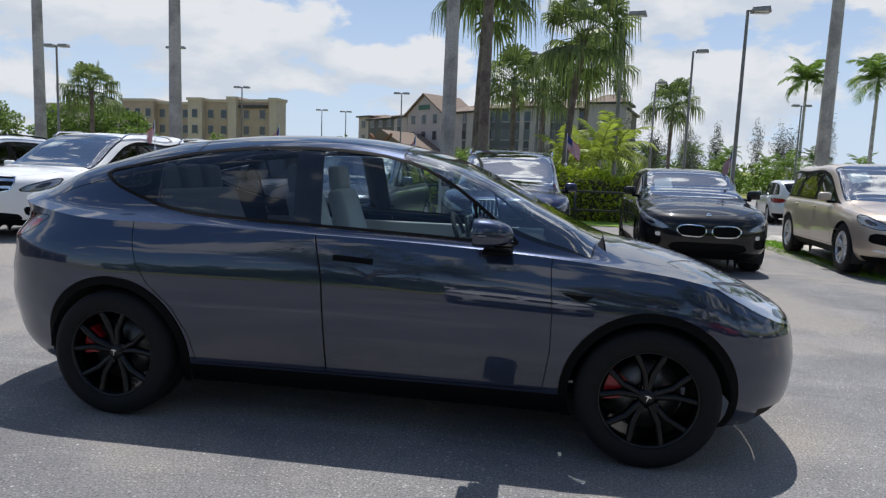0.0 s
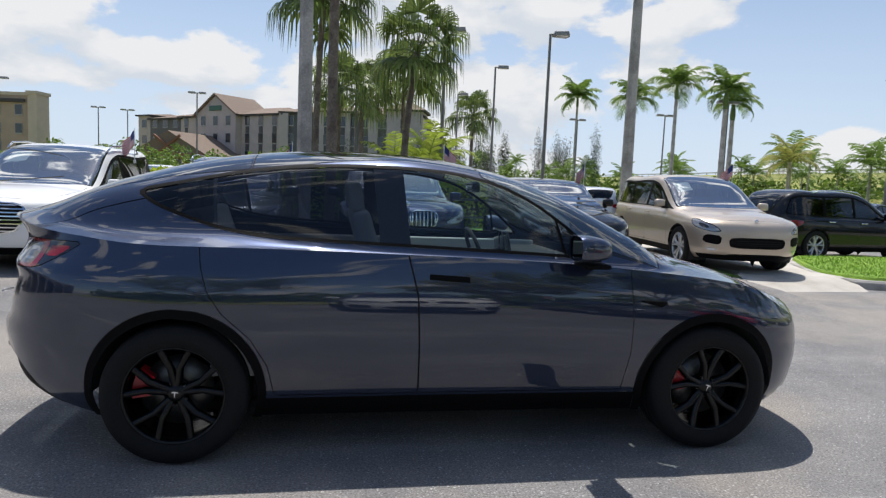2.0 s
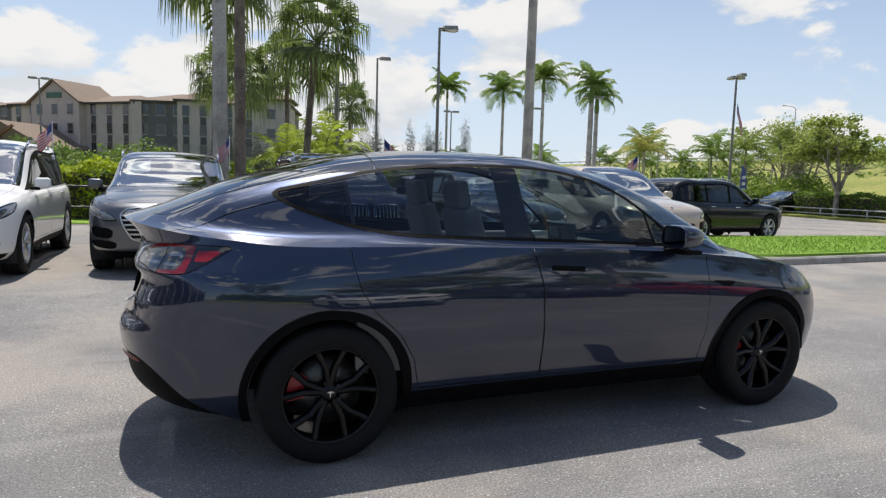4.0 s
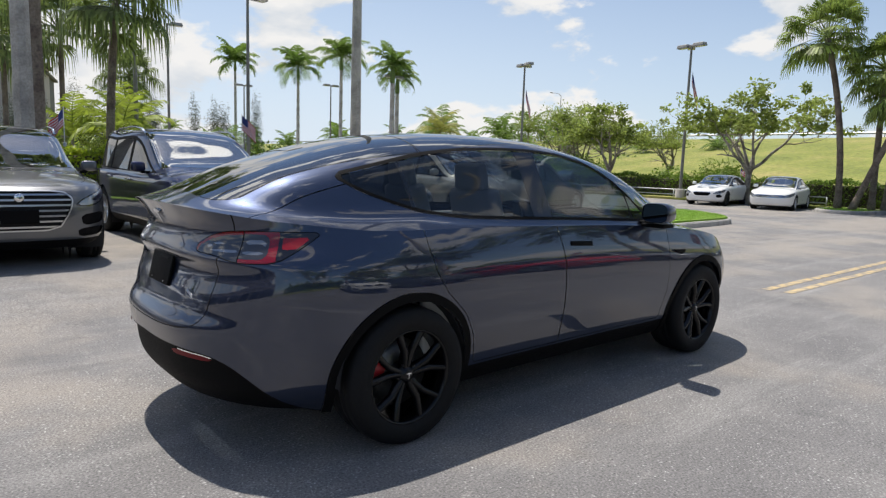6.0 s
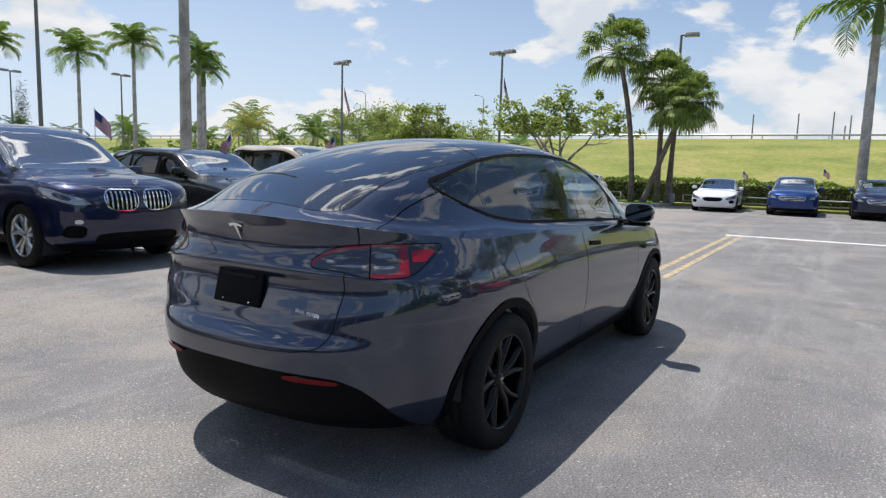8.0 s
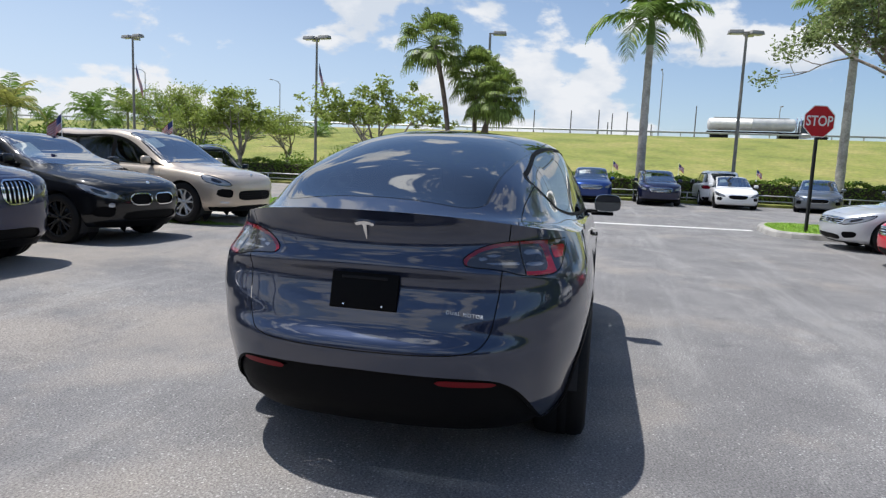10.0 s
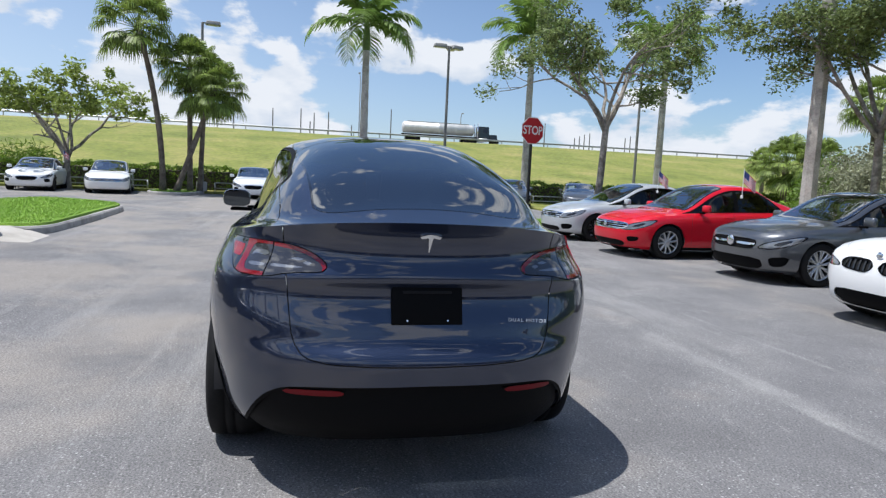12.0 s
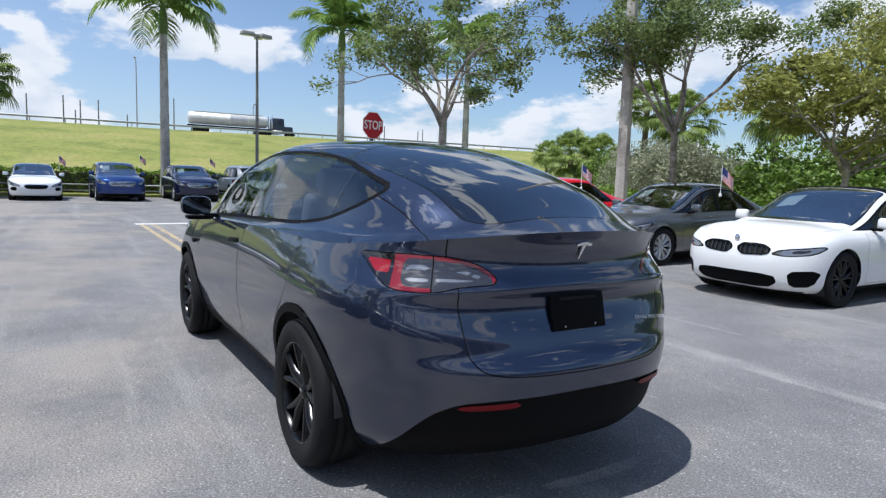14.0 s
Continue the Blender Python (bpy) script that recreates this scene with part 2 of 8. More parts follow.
def cubic(xs, ys):
    """A natural cubic spline through the knots, held straight beyond them."""
    xs, ys = np.array(xs, float), np.array(ys, float)
    n, h = len(xs), np.diff(xs)
    A, r = np.zeros((n, n)), np.zeros((n,) + ys.shape[1:])
    A[0, 0] = A[-1, -1] = 1
    for i in range(1, n - 1):
        A[i, i - 1], A[i, i], A[i, i + 1] = h[i - 1], 2 * (h[i - 1] + h[i]), h[i]
        r[i] = 6 * ((ys[i + 1] - ys[i]) / h[i] - (ys[i] - ys[i - 1]) / h[i - 1])
    m = np.linalg.solve(A, r.reshape(n, -1)).reshape(r.shape)

    def at(x):
        x = np.clip(np.asarray(x, float), xs[0], xs[-1])
        i = np.clip(np.searchsorted(xs, x, side="right") - 1, 0, n - 2)
        a, b, hh = xs[i + 1] - x, x - xs[i], h[i]
        if ys.ndim > 1:
            a, b, hh = (q.reshape(q.shape + (1,) * (ys.ndim - 1)) for q in (a, b, hh))
        return (m[i] * a**3 + m[i + 1] * b**3) / (6 * hh) + (ys[i] / hh - m[i] * hh / 6) * a + (ys[i + 1] / hh - m[i + 1] * hh / 6) * b

    return at


def rounded(poly, n=2):
    """Chaikin's corner cutting of a closed outline."""
    p = np.array(poly, float)
    for _ in range(n):
        q = np.roll(p, -1, 0)
        p = np.stack([0.8 * p + 0.2 * q, 0.2 * p + 0.8 * q], 1).reshape(-1, 2)
    return p


def inside(poly, pts):
    """Signed distance to a closed outline, negative inside it."""
    p, q = np.asarray(poly, float), np.roll(np.asarray(poly, float), -1, 0)
    x, y = pts[:, 0, None], pts[:, 1, None]
    e = q - p
    t = np.clip(((x - p[:, 0]) * e[:, 0] + (y - p[:, 1]) * e[:, 1]) / ((e**2).sum(1) + 1e-12), 0, 1)
    d = np.hypot(x - p[:, 0] - t * e[:, 0], y - p[:, 1] - t * e[:, 1]).min(1)
    cross = ((p[:, 1] > y) != (q[:, 1] > y)) & (x < e[:, 0] * (y - p[:, 1]) / np.where(e[:, 1] == 0, 1e-9, e[:, 1]) + p[:, 0])
    return np.where(cross.sum(1) % 2 == 1, -d, d)


class Shell:
    """A sheet of faces whose corners carry a place, a normal and two surface coordinates, and which can be cut along curves."""

    def __init__(self):
        self.rows, self.faces, self.tags = [], [], []

    def grid(self, pos, nrm, extra, tag, flip=False):
        n, m = pos.shape[:2]
        base = len(self.rows)
        self.rows.extend(np.concatenate([pos, nrm, extra], -1).reshape(n * m, -1).tolist())
        for i in range(n - 1):
            for j in range(m - 1):
                f = [base + i * m + j, base + (i + 1) * m + j, base + (i + 1) * m + j + 1, base + i * m + j + 1]
                self.faces.append(f[::-1] if flip else f)
                self.tags.append(tag)

    def cut(self, f, tag, only):
        """Faces tagged as in only, where f is negative, take the tag; faces across its zero are divided there."""
        rows = np.array(self.rows)
        val = f(rows).tolist()
        made, faces, tags = {}, [], []
        for face, old in zip(self.faces, self.tags):
            if old not in only:
                faces.append(face); tags.append(old)
                continue
            signs = [val[v] < 0 for v in face]
            if all(signs):
                faces.append(face); tags.append(tag)
                continue
            if not any(signs):
                faces.append(face); tags.append(old)
                continue
            neg, pos = [], []
            for k, v in enumerate(face):
                w = face[(k + 1) % len(face)]
                (neg if val[v] < 0 else pos).append(v)
                if (val[v] < 0) != (val[w] < 0):
                    key = (v, w) if v < w else (w, v)
                    if key not in made:
                        s = val[v] / (val[v] - val[w])
                        a, b = self.rows[v], self.rows[w]
                        made[key] = len(self.rows)
                        self.rows.append([p + (q - p) * s for p, q in zip(a, b)])
                    neg.append(made[key]); pos.append(made[key])
            if len(neg) > 2:
                faces.append(neg); tags.append(tag)
            if len(pos) > 2:
                faces.append(pos); tags.append(old)
        self.faces, self.tags = faces, tags

    def piece(self, name, tag, offset=0.0, side=0, thick=0.0):
        """The faces of a tag as a mesh of their own, pushed out by offset; side: 1 left, -1 right, 0 both."""
        pick = [f for f, t in zip(self.faces, self.tags) if t == tag]
        used = {v: k for k, v in enumerate(dict.fromkeys(v for f in pick for v in f))}
        verts, nrms, faces = [], [], []
        first = {}
        for s in ((1, -1) if side == 0 else (side,)):
            at = {}
            for v in used:
                r = self.rows[v]
                n = Vector(r[3:6]).normalized()
                p = Vector(r[:3]) + n * offset
                if v in first and abs(r[1]) < 1e-4:
                    at[v] = first[v]
                    continue
                at[v] = len(verts)
                verts.append((p.x, p.y * s, p.z)); nrms.append((n.x, n.y * s, n.z))
            first = first or at
            for f in pick:
                g = [at[v] for v in f]
                faces.append(g if s > 0 else g[::-1])
        me = mesh_of(name, verts, faces, True)
        if verts:
            me.normals_split_custom_set_from_vertices(nrms)
        return me

# ---- cars ----
def car_surface(P, nr, nm, nf, nw, nu):
    """The outer skin of the left half of a car: the sides, which wrap round the corners to the middle of the tail and the nose,
    and the deck (bonnet, roof, tailgate), from the shoulder up to the middle line."""
    xcr, xcf, pr, pf = P["rear_turn"], P["front_turn"], P.get("rear_round", 2.5), P.get("front_round", 2.4)
    K = len(P["side"])
    width = cubic(*zip(*P["plan"]))
    lines, loop = [], None
    fr, ff = np.linspace(0, math.pi / 2, nr), np.linspace(math.pi / 2, 0, nf)
    xm = np.linspace(xcr, xcf, nm)[1:-1]
    belt_z = cubic(*zip(*P["belt"]))
    round_by_row = pr if isinstance(pr, list) else [pr] * K
    for k in range(K):
        pr = round_by_row[k]
        ys, zs = P["side"][k]
        xr, zr = P["tail"][k]
        xf, zf = P["nose"][k]
        top = P["side"][-1][1]
        side_z = lambda x, zs=zs, top=top: zs + (belt_z(x) - top) * max(0.0, (zs - 0.45) / (top - 0.45))
        cr, sr = np.cos(fr), np.sin(fr)
        x0 = xcr - (xcr - xr) * cr ** (2 / pr)
        tuck = P.get("haunch", [0] * K)[k]
        lean = lambda x: 1 - tuck * np.clip((1.45 - x) / 1.2, 0, 1) ** 1.5
        y0 = ys * width(xcr) * sr ** (2 / pr) * lean(x0)
        b = cr**2
        z0 = side_z(np.maximum(x0, xcr - 0.55)) * (1 - b) + zr * b
        y1, z1 = ys * width(xm) * lean(xm), side_z(xm)
        cf, sf = np.cos(ff), np.sin(ff)
        x2 = xcf + (xf - xcf) * cf ** (2 / pf)
        y2 = ys * width(xcf) * sf ** (2 / pf)
        b = cf**2
        z2 = side_z(np.minimum(x2, xcf + 0.5)) * (1 - b) + zf * b
        lines.append(np.stack([np.r_[x0, xm, x2], np.r_[y0, y1, y2], np.r_[z0, z1, z2]], -1))
    lines = np.array(lines)
    step = np.linalg.norm(np.diff(lines, axis=0), axis=2).mean(1)
    t = np.r_[0, np.cumsum(step)]
    wrap = cubic(t, lines)(np.linspace(0, t[-1], nw))
    belt = wrap[-1]
    spine = cubic(*zip(*P["spine"]))
    zt = spine(belt[:, 0])
    zt[0], zt[-1] = belt[0, 2], belt[-1, 2]
    g = np.clip(np.minimum((belt[:, 0] - P["cabin"][0]) / 0.5, (P["cabin"][1] - belt[:, 0]) / 0.35), 0, 1)
    g = g * g * (3 - 2 * g)
    tau = np.linspace(0, 1, nu)
    knots = np.array([0, 0.24, 0.48, 0.62, 0.81, 1])
    cab_a, cab_b = cubic(knots, P["cab_a"])(tau), cubic(knots, P["cab_b"])(tau)
    hood = P.get("hood", ([1, 0.9, 0.75, 0.58, 0.3, 0], [0, 0.30, 0.60, 0.80, 0.955, 1]))
    hood_a, hood_b = cubic(knots, hood[0])(tau), cubic(knots, hood[1])(tau)
    # the shoulder widens towards the tail
    back_a, back_b = cubic(knots, P.get("rear_a", P["cab_a"]))(tau), cubic(knots, P.get("rear_b", P["cab_b"]))(tau)
    w = np.clip((1.25 - belt[:, 0]) / 1.25, 0, 1)
    w = w * w * (3 - 2 * w)
    mid_a = cab_a[:, None] * (1 - w) + back_a[:, None] * w
    mid_b = cab_b[:, None] * (1 - w) + back_b[:, None] * w
    # the screen pillars stand squarer
    if "front_a" in P:
        w = np.clip((belt[:, 0] - 1.45) / 0.8, 0, 1)
        w = w * w * (3 - 2 * w)
        mid_a = mid_a * (1 - w) + cubic(knots, P["front_a"])(tau)[:, None] * w
        mid_b = mid_b * (1 - w) + cubic(knots, P["front_b"])(tau)[:, None] * w
    A = g[None] * mid_a + (1 - g[None]) * hood_a[:, None]
    B = g[None] * mid_b + (1 - g[None]) * hood_b[:, None]
    deck = np.stack([np.broadcast_to(belt[:, 0], A.shape), belt[None, :, 1] * A, belt[None, :, 2] + (zt - belt[:, 2])[None] * B], -1)

    def normals(S):
        du, dv = np.gradient(S, axis=1), np.gradient(S, axis=0)
        n = np.cross(du, dv)
        l = np.linalg.norm(n, axis=-1, keepdims=True)
        return n / np.maximum(l, 1e-9), l

    nw_, _ = normals(wrap)
    nd, ld = normals(deck)
    if nw_[nw // 2, nr + nm // 2, 1] < 0:
        nw_ = -nw_
    if nd[-2, nr + nm // 2, 2] < 0:
        nd = -nd
    nd[:, 0], nd[:, -1] = nd[:, 2], nd[:, -3]
    nd[-1, :, 1] = 0
    nw_[:, 0, 1] = nw_[:, -1, 1] = 0
    mid = wrap[nw // 2]
    q = np.r_[0, np.cumsum(np.linalg.norm(np.diff(mid[:, :2], axis=0), axis=1))]
    sh = Shell()
    qq = np.broadcast_to(q, wrap.shape[:2])
    sh.grid(wrap, nw_, np.stack([qq, np.zeros_like(qq)], -1), "side", flip=False)
    qd = np.broadcast_to(q, deck.shape[:2])
    sh.grid(deck, nd, np.stack([qd, A], -1), "deck", flip=False)
    # faces look outwards
    f = sh.faces[len(sh.faces) // 3]
    a, b, c = (Vector(sh.rows[f[i]][:3]) for i in (0, 1, 2))
    if (b - a).cross(c - a).dot(Vector(sh.rows[f[0]][3:6])) < 0:
        sh.faces = [g[::-1] for g in sh.faces]
    return sh


def wheel_parts(style, R, w, seg):
    """Meshes of one wheel, its axle along y, the outer face at -y."""
    r = R * style.get("rim", 0.69)
    tread = [(r * 0.985, -w * 0.46), (r * 1.02, -w * 0.5), (r + (R - r) * 0.55, -w * 0.535), (R * 0.965, -w * 0.47), (R * 0.99, -w * 0.36), (R, -w * 0.2),
             (R * 0.985, -w * 0.19), (R * 0.985, -w * 0.16), (R, -w * 0.15), (R, -w * 0.02), (R * 0.985, -w * 0.015), (R * 0.985, w * 0.015), (R, w * 0.02),
             (R, w * 0.2), (R * 0.99, w * 0.36), (R * 0.965, w * 0.47), (r + (R - r) * 0.5, w * 0.52), (r * 0.985, w * 0.46)]
    tyre = mesh_of("tyre", *revolve(tread, seg), True)
    barrel = [(r * 1.0, -w * 0.47), (r * 1.012, -w * 0.485), (r * 0.985, -w * 0.49), (r * 0.955, -w * 0.46), (r * 0.93, -w * 0.36), (r * 0.91, w * 0.44), (r * 1.0, w * 0.46)]
    v, f = revolve(barrel, seg)
    v, f = [Vector(p) for p in v], list(f)
    n, pair = style["spokes"], style.get("pair", 0.0)
    y_hub, y_rim = -w * style.get("dish", 0.36), -w * 0.45
    for i in range(n):
        for s in ((-1, 1) if pair else (0,)):
            a0 = 2 * math.pi * (i + 0.25) / n
            a1 = a0 + s * pair
            base = len(v)
            for rr, ang, half, y0, deep in ((r * 0.15, a0 + s * pair * 0.5, style["thick"] * 1.2, y_hub, 0.05), (r * 0.55, a0 + s * pair * 0.55, style["thick"] * 0.95, (y_hub + y_rim) / 2 - 0.006, 0.035),
                                            (r * 0.97, a1, style["thick"], y_rim, 0.03)):
                c, sn = math.cos(ang), math.sin(ang)
                for d, yy, k in ((-half, y0 + deep, 1), (-half * 0.75, y0, 1), (half * 0.75, y0, 1), (half, y0 + deep, 1)):
                    v.append(Vector((rr * c - d * sn, yy, rr * sn + d * c)))
            for j in (0, 1):
                for k in range(3):
                    f.append((base + j * 4 + k, base + j * 4 + k + 1, base + (j + 1) * 4 + k + 1, base + (j + 1) * 4 + k))
    rim = mesh_of("rim", v, f, True)
    hub = mesh_of("wheel", *revolve([(0.0, y_hub - 0.012), (0.028, y_hub - 0.012), (0.034, y_hub - 0.006), (r * 0.17, y_hub), (r * 0.24, y_hub + 0.015), (r * 0.24, 0.02), (0, 0.02)], max(16, seg // 2)), True)
    disc = mesh_of("brake_disc", *revolve([(0.06, -0.012), (r * 0.72, -0.012), (r * 0.72, 0.012), (0.06, 0.012)], max(20, seg // 2)), True)
    va, fa = [], []
    for k in range(7):
        a = math.pi + (k - 3) * 0.13 + (-0.25)
        for rr in (r * 0.52, r * 0.86):
            for yy in (-0.055, 0.02):
                va.append((rr * math.cos(a), yy, rr * math.sin(a)))
    for k in range(6):
        b = k * 4
        fa += [(b, b + 4, b + 6, b + 2), (b + 2, b + 6, b + 7, b + 3), (b + 1, b + 3, b + 7, b + 5), (b, b + 1, b + 5, b + 4)]
    fa += [(0, 2, 3, 1), (24, 25, 27, 26)]
    caliper = mesh_of("caliper", va, fa)
    lug = [(0.018 * math.cos(k * math.pi / 3), 0.018 * math.sin(k * math.pi / 3)) for k in range(6)]
    lv, lf = [], []
    for a in (0.0,):
        base = len(lv)
        for y in (y_hub - 0.002, y_hub + 0.02):
            lv += [(0.057 * math.cos(a) + 0.6 * p, y, 0.057 * math.sin(a) + 0.6 * s) for p, s in lug]
        lf += [tuple(base + k for k in range(6))[::-1]] + [(base + k, base + (k + 1) % 6, base + 6 + (k + 1) % 6, base + 6 + k) for k in range(6)]
    nut = mesh_of("wheel_nut", lv, lf)
    return dict(tyre=tyre, rim=rim, wheel=hub, disc=disc, caliper=caliper, nut=nut)


def add_wheels(car, style, R, w, wb, track, seg, steer=0.0):
    meshes = wheel_parts(style, R, w, seg)
    mats = dict(tyre="rubber", rim=style["rim_mat"], wheel=style["rim_mat"], disc="steel", caliper=style.get("caliper", "trim"), nut="steel")
    names = dict(tyre="tyre", rim="rim", disc="brake_disc", caliper="caliper")
    for me in meshes:
        meshes[me].materials.append(M[mats[me]])
    for x in (0, wb):
        for s in (-1, 1):
            turn = Matrix.Rotation(0 if s < 0 else math.pi, 4, "Z")
            hub = part("wheel", meshes["wheel"], None, car, at=Matrix.Translation((x, s * track / 2, R)) @ turn)
            for k in names:
                ob = part(names[k], meshes[k], None, hub)
                if k == "caliper" and s > 0:
                    ob.matrix_basis = Matrix.Rotation(math.pi, 4, "Y")
            for i in range(5 if seg > 40 else 0):
                part("wheel_nut", meshes["nut"], None, hub, at=Matrix.Rotation(2 * math.pi * (i + 0.5) / 5, 4, "Y"))
            if style.get("emblem"):
                part("centre_emblem", emblem_mesh(0.034, 0.003), "chrome", hub, "small silver emblem", at=Matrix.Translation((0, -w * style.get("dish", 0.36) - 0.014, 0)) @ Matrix.Rotation(math.radians(20 if x else 5), 4, "Y"))


def emblem_mesh(size, deep):
    """A plain tapering stem under a short bowed bar, in the x-z plane facing -y."""
    top = [(-0.5, 0.36), (-0.25, 0.46), (0, 0.5), (0.25, 0.46), (0.5, 0.36), (0.42, 0.24), (0.14, 0.31), (0.10, 0.27), (0.02, -0.5), (-0.02, -0.5), (-0.10, 0.27), (-0.14, 0.31), (-0.42, 0.24)]
    n = len(top)
    v = [(x * size, -deep, z * size) for x, z in top] + [(x * size, 0, z * size) for x, z in top]
    f = [tuple(range(n))[::-1]] + [(k, (k + 1) % n, n + (k + 1) % n, n + k) for k in range(n)]
    return mesh_of("emblem", v, f)


def circle_at(x0, z0):
    return lambda r: np.hypot(r[:, 0] - x0, r[:, 2] - z0)


def seat_mesh(name, w=0.5, back=0.62, bench=False):
    bm = box_bm(0.50, w, 0.16, 0.05, 3, (0.02, 0, 0.30))
    box_bm(0.13, w * 0.94, back, 0.05, 3, (-0.22, 0, 0.40), 0.86, bm, Matrix.Rotation(-0.28, 4, "Y"))
    for y in ((-0.28, 0.0, 0.28) if bench else (0,)):
        w2 = 0.22 if bench else 0.27
        box_bm(0.09, w2, 0.17, 0.035, 3, (-0.41, y, 0.40 + back * 0.95), 0.9, bm, Matrix.Rotation(-0.15, 4, "Y"))
    return bm


# ---- the grey electric crossover ----
def band(x, lo, hi):
    return np.maximum(lo - x, x - hi)


def build_hero():
    WB, R = 2.89, 0.357
    P = dict(
        rear_turn=0.1, front_turn=2.9, rear_round=[2.7, 2.75, 2.8, 2.85, 2.9, 3.1, 3.4, 3.5, 3.25, 3.0, 2.75, 2.5], front_round=2.95, cabin=(-0.95, 2.80),
        plan=[(-0.5, 0.925), (0.1, 0.935), (0.8, 0.922), (1.45, 0.918), (2.2, 0.925), (2.9, 0.935), (3.2, 0.93)],
        side=[(0.85, 0.20), (0.918, 0.285), (0.962, 0.43), (0.992, 0.58), (0.999, 0.65), (1.003, 0.72), (1.002, 0.83), (0.994, 0.91), (0.986, 0.955), (0.974, 1.005), (0.961, 1.055), (0.949, 1.095)],
        haunch=[0, 0, 0, 0, 0, 0, 0, 0.004, 0.008, 0.014, 0.022, 0.030],
        tail=[(-0.90, 0.27), (-0.97, 0.36), (-0.998, 0.50), (-1.008, 0.60), (-1.002, 0.657), (-0.963, 0.703), (-0.925, 0.80), (-0.896, 0.925), (-0.926, 0.966), (-0.905, 1.03), (-0.905, 1.12), (-0.985, 1.21)],
        nose=[(3.63, 0.19), (3.705, 0.27), (3.742, 0.40), (3.742, 0.52), (3.735, 0.58), (3.727, 0.625), (3.715, 0.675), (3.70, 0.712), (3.688, 0.735), (3.665, 0.765), (3.638, 0.79), (3.60, 0.815)],
        belt=[(-0.55, 1.115), (-0.3, 1.10), (0.1, 1.095), (1.1, 1.08), (2.2, 1.04), (2.5, 1.018), (2.9, 0.978), (3.2, 0.925), (3.4, 0.872)],
        spine=[(-0.985, 1.21), (-0.78, 1.275), (-0.54, 1.375), (-0.29, 1.46), (0.06, 1.553), (0.35, 1.60), (0.65, 1.625), (0.95, 1.632), (1.3, 1.618), (1.6, 1.572),
               (1.85, 1.50), (2.1, 1.39), (2.35, 1.26), (2.55, 1.16), (2.7, 1.10), (2.85, 1.067), (3.0, 1.036), (3.2, 0.985), (3.4, 0.914), (3.52, 0.860), (3.60, 0.815)],
        cab_a=[1, 0.945, 0.815, 0.71, 0.38, 0], cab_b=[0, 0.10, 0.62, 0.86, 0.975, 1], rear_a=[1, 0.91, 0.80, 0.685, 0.375, 0], rear_b=[0, 0.07, 0.30, 0.68, 0.955, 1],
        front_a=[1, 0.95, 0.87, 0.765, 0.40, 0], front_b=[0, 0.12, 0.68, 0.92, 0.985, 1],
        hood=([1, 0.90, 0.75, 0.58, 0.3, 0], [0, 0.17, 0.45, 0.70, 0.93, 1]))
    sh = car_surface(P, 60, 130, 48, 84, 56)
    x, y, z = (lambda r: r[:, 0]), (lambda r: r[:, 1]), (lambda r: r[:, 2])
    xz, yz, xy = (lambda r: r[:, [0, 2]]), (lambda r: r[:, [1, 2]]), (lambda r: r[:, [0, 1]])
    turn_r = lambda r: np.stack([np.arctan2(r[:, 1], 0.1 - r[:, 0]) * 0.95, r[:, 2]], -1)
    turn_f = lambda r: np.stack([np.arctan2(r[:, 1], r[:, 0] - 2.9) * 0.8, r[:, 2]], -1)

    def region(poly, view, tag, only, extra=None, n=1, gap=0.0042):
        p = rounded(poly, n) if n else np.array(poly, float)
        f = (lambda r: inside(p, view(r))) if extra is None else (lambda r: np.maximum(inside(p, view(r)), extra(r)))
        sh.cut(f, tag, only)
        if gap:
            sh.cut(lambda r: -(f(r) + gap), "gap", (tag,))

    # wheel openings, arch cladding, sill
    for xa in (0.0, WB):
        far = circle_at(xa, R)
        sh.cut(lambda r: far(r) - 0.392, "hole", ("side",))
        sh.cut(lambda r: np.maximum(far(r) - 0.437, z(r) - 1.0), "cladding_f" if xa else "cladding_r", ("side",))
    sh.cut(lambda r: np.maximum(z(r) - 0.318 - 0.012 * x(r) / 2.9, band(x(r), 0.2, 2.7)), "sill", ("side",))
    # tail lamps
    lamp = rounded([(0.375, 0.992), (0.375, 1.028), (0.44, 1.072), (0.52, 1.096), (0.62, 1.103), (0.80, 1.102), (0.935, 1.100), (0.85, 1.03), (0.755, 0.962), (0.60, 0.958), (0.50, 0.985)], 1)
    fl = lambda r: np.maximum(inside(lamp, turn_r(r)), x(r) + 0.2)
    sh.cut(fl, "lamp", ("side",))
    sh.cut(lambda r: -(fl(r) + 0.004), "gap", ("lamp",))
    sh.cut(lambda r: turn_r(r)[:, 0] - 0.607, "lamp_in", ("lamp",))
    sh.cut(lambda r: turn_r(r)[:, 0] - 0.752, "lamp_c", ("lamp",))
    sh.cut(lambda r: -(turn_r(r)[:, 0] - 0.602), "gap", ("lamp_in",))
    ring = np.array([(0.5, 0.979), (0.5, 1.086), (0.692, 1.086), (0.710, 1.077), (0.717, 1.052), (0.717, 1.005), (0.710, 0.988), (0.692, 0.979)])
    sh.cut(lambda r: inside(ring, turn_r(r)), "lamp_clear", ("lamp_c",))
    core = rounded([(0.616, 1.040), (0.616, 1.064), (0.700, 1.062), (0.708, 1.034), (0.698, 1.034), (0.690, 1.046)], 1)
    sh.cut(lambda r: inside(core, turn_r(r)), "lamp_strip", ("lamp_clear",))
    innr = np.array([(0.392, 0.90), (0.392, 1.018), (0.447, 1.054), (0.52, 1.075), (0.606, 1.083), (0.606, 0.90)])
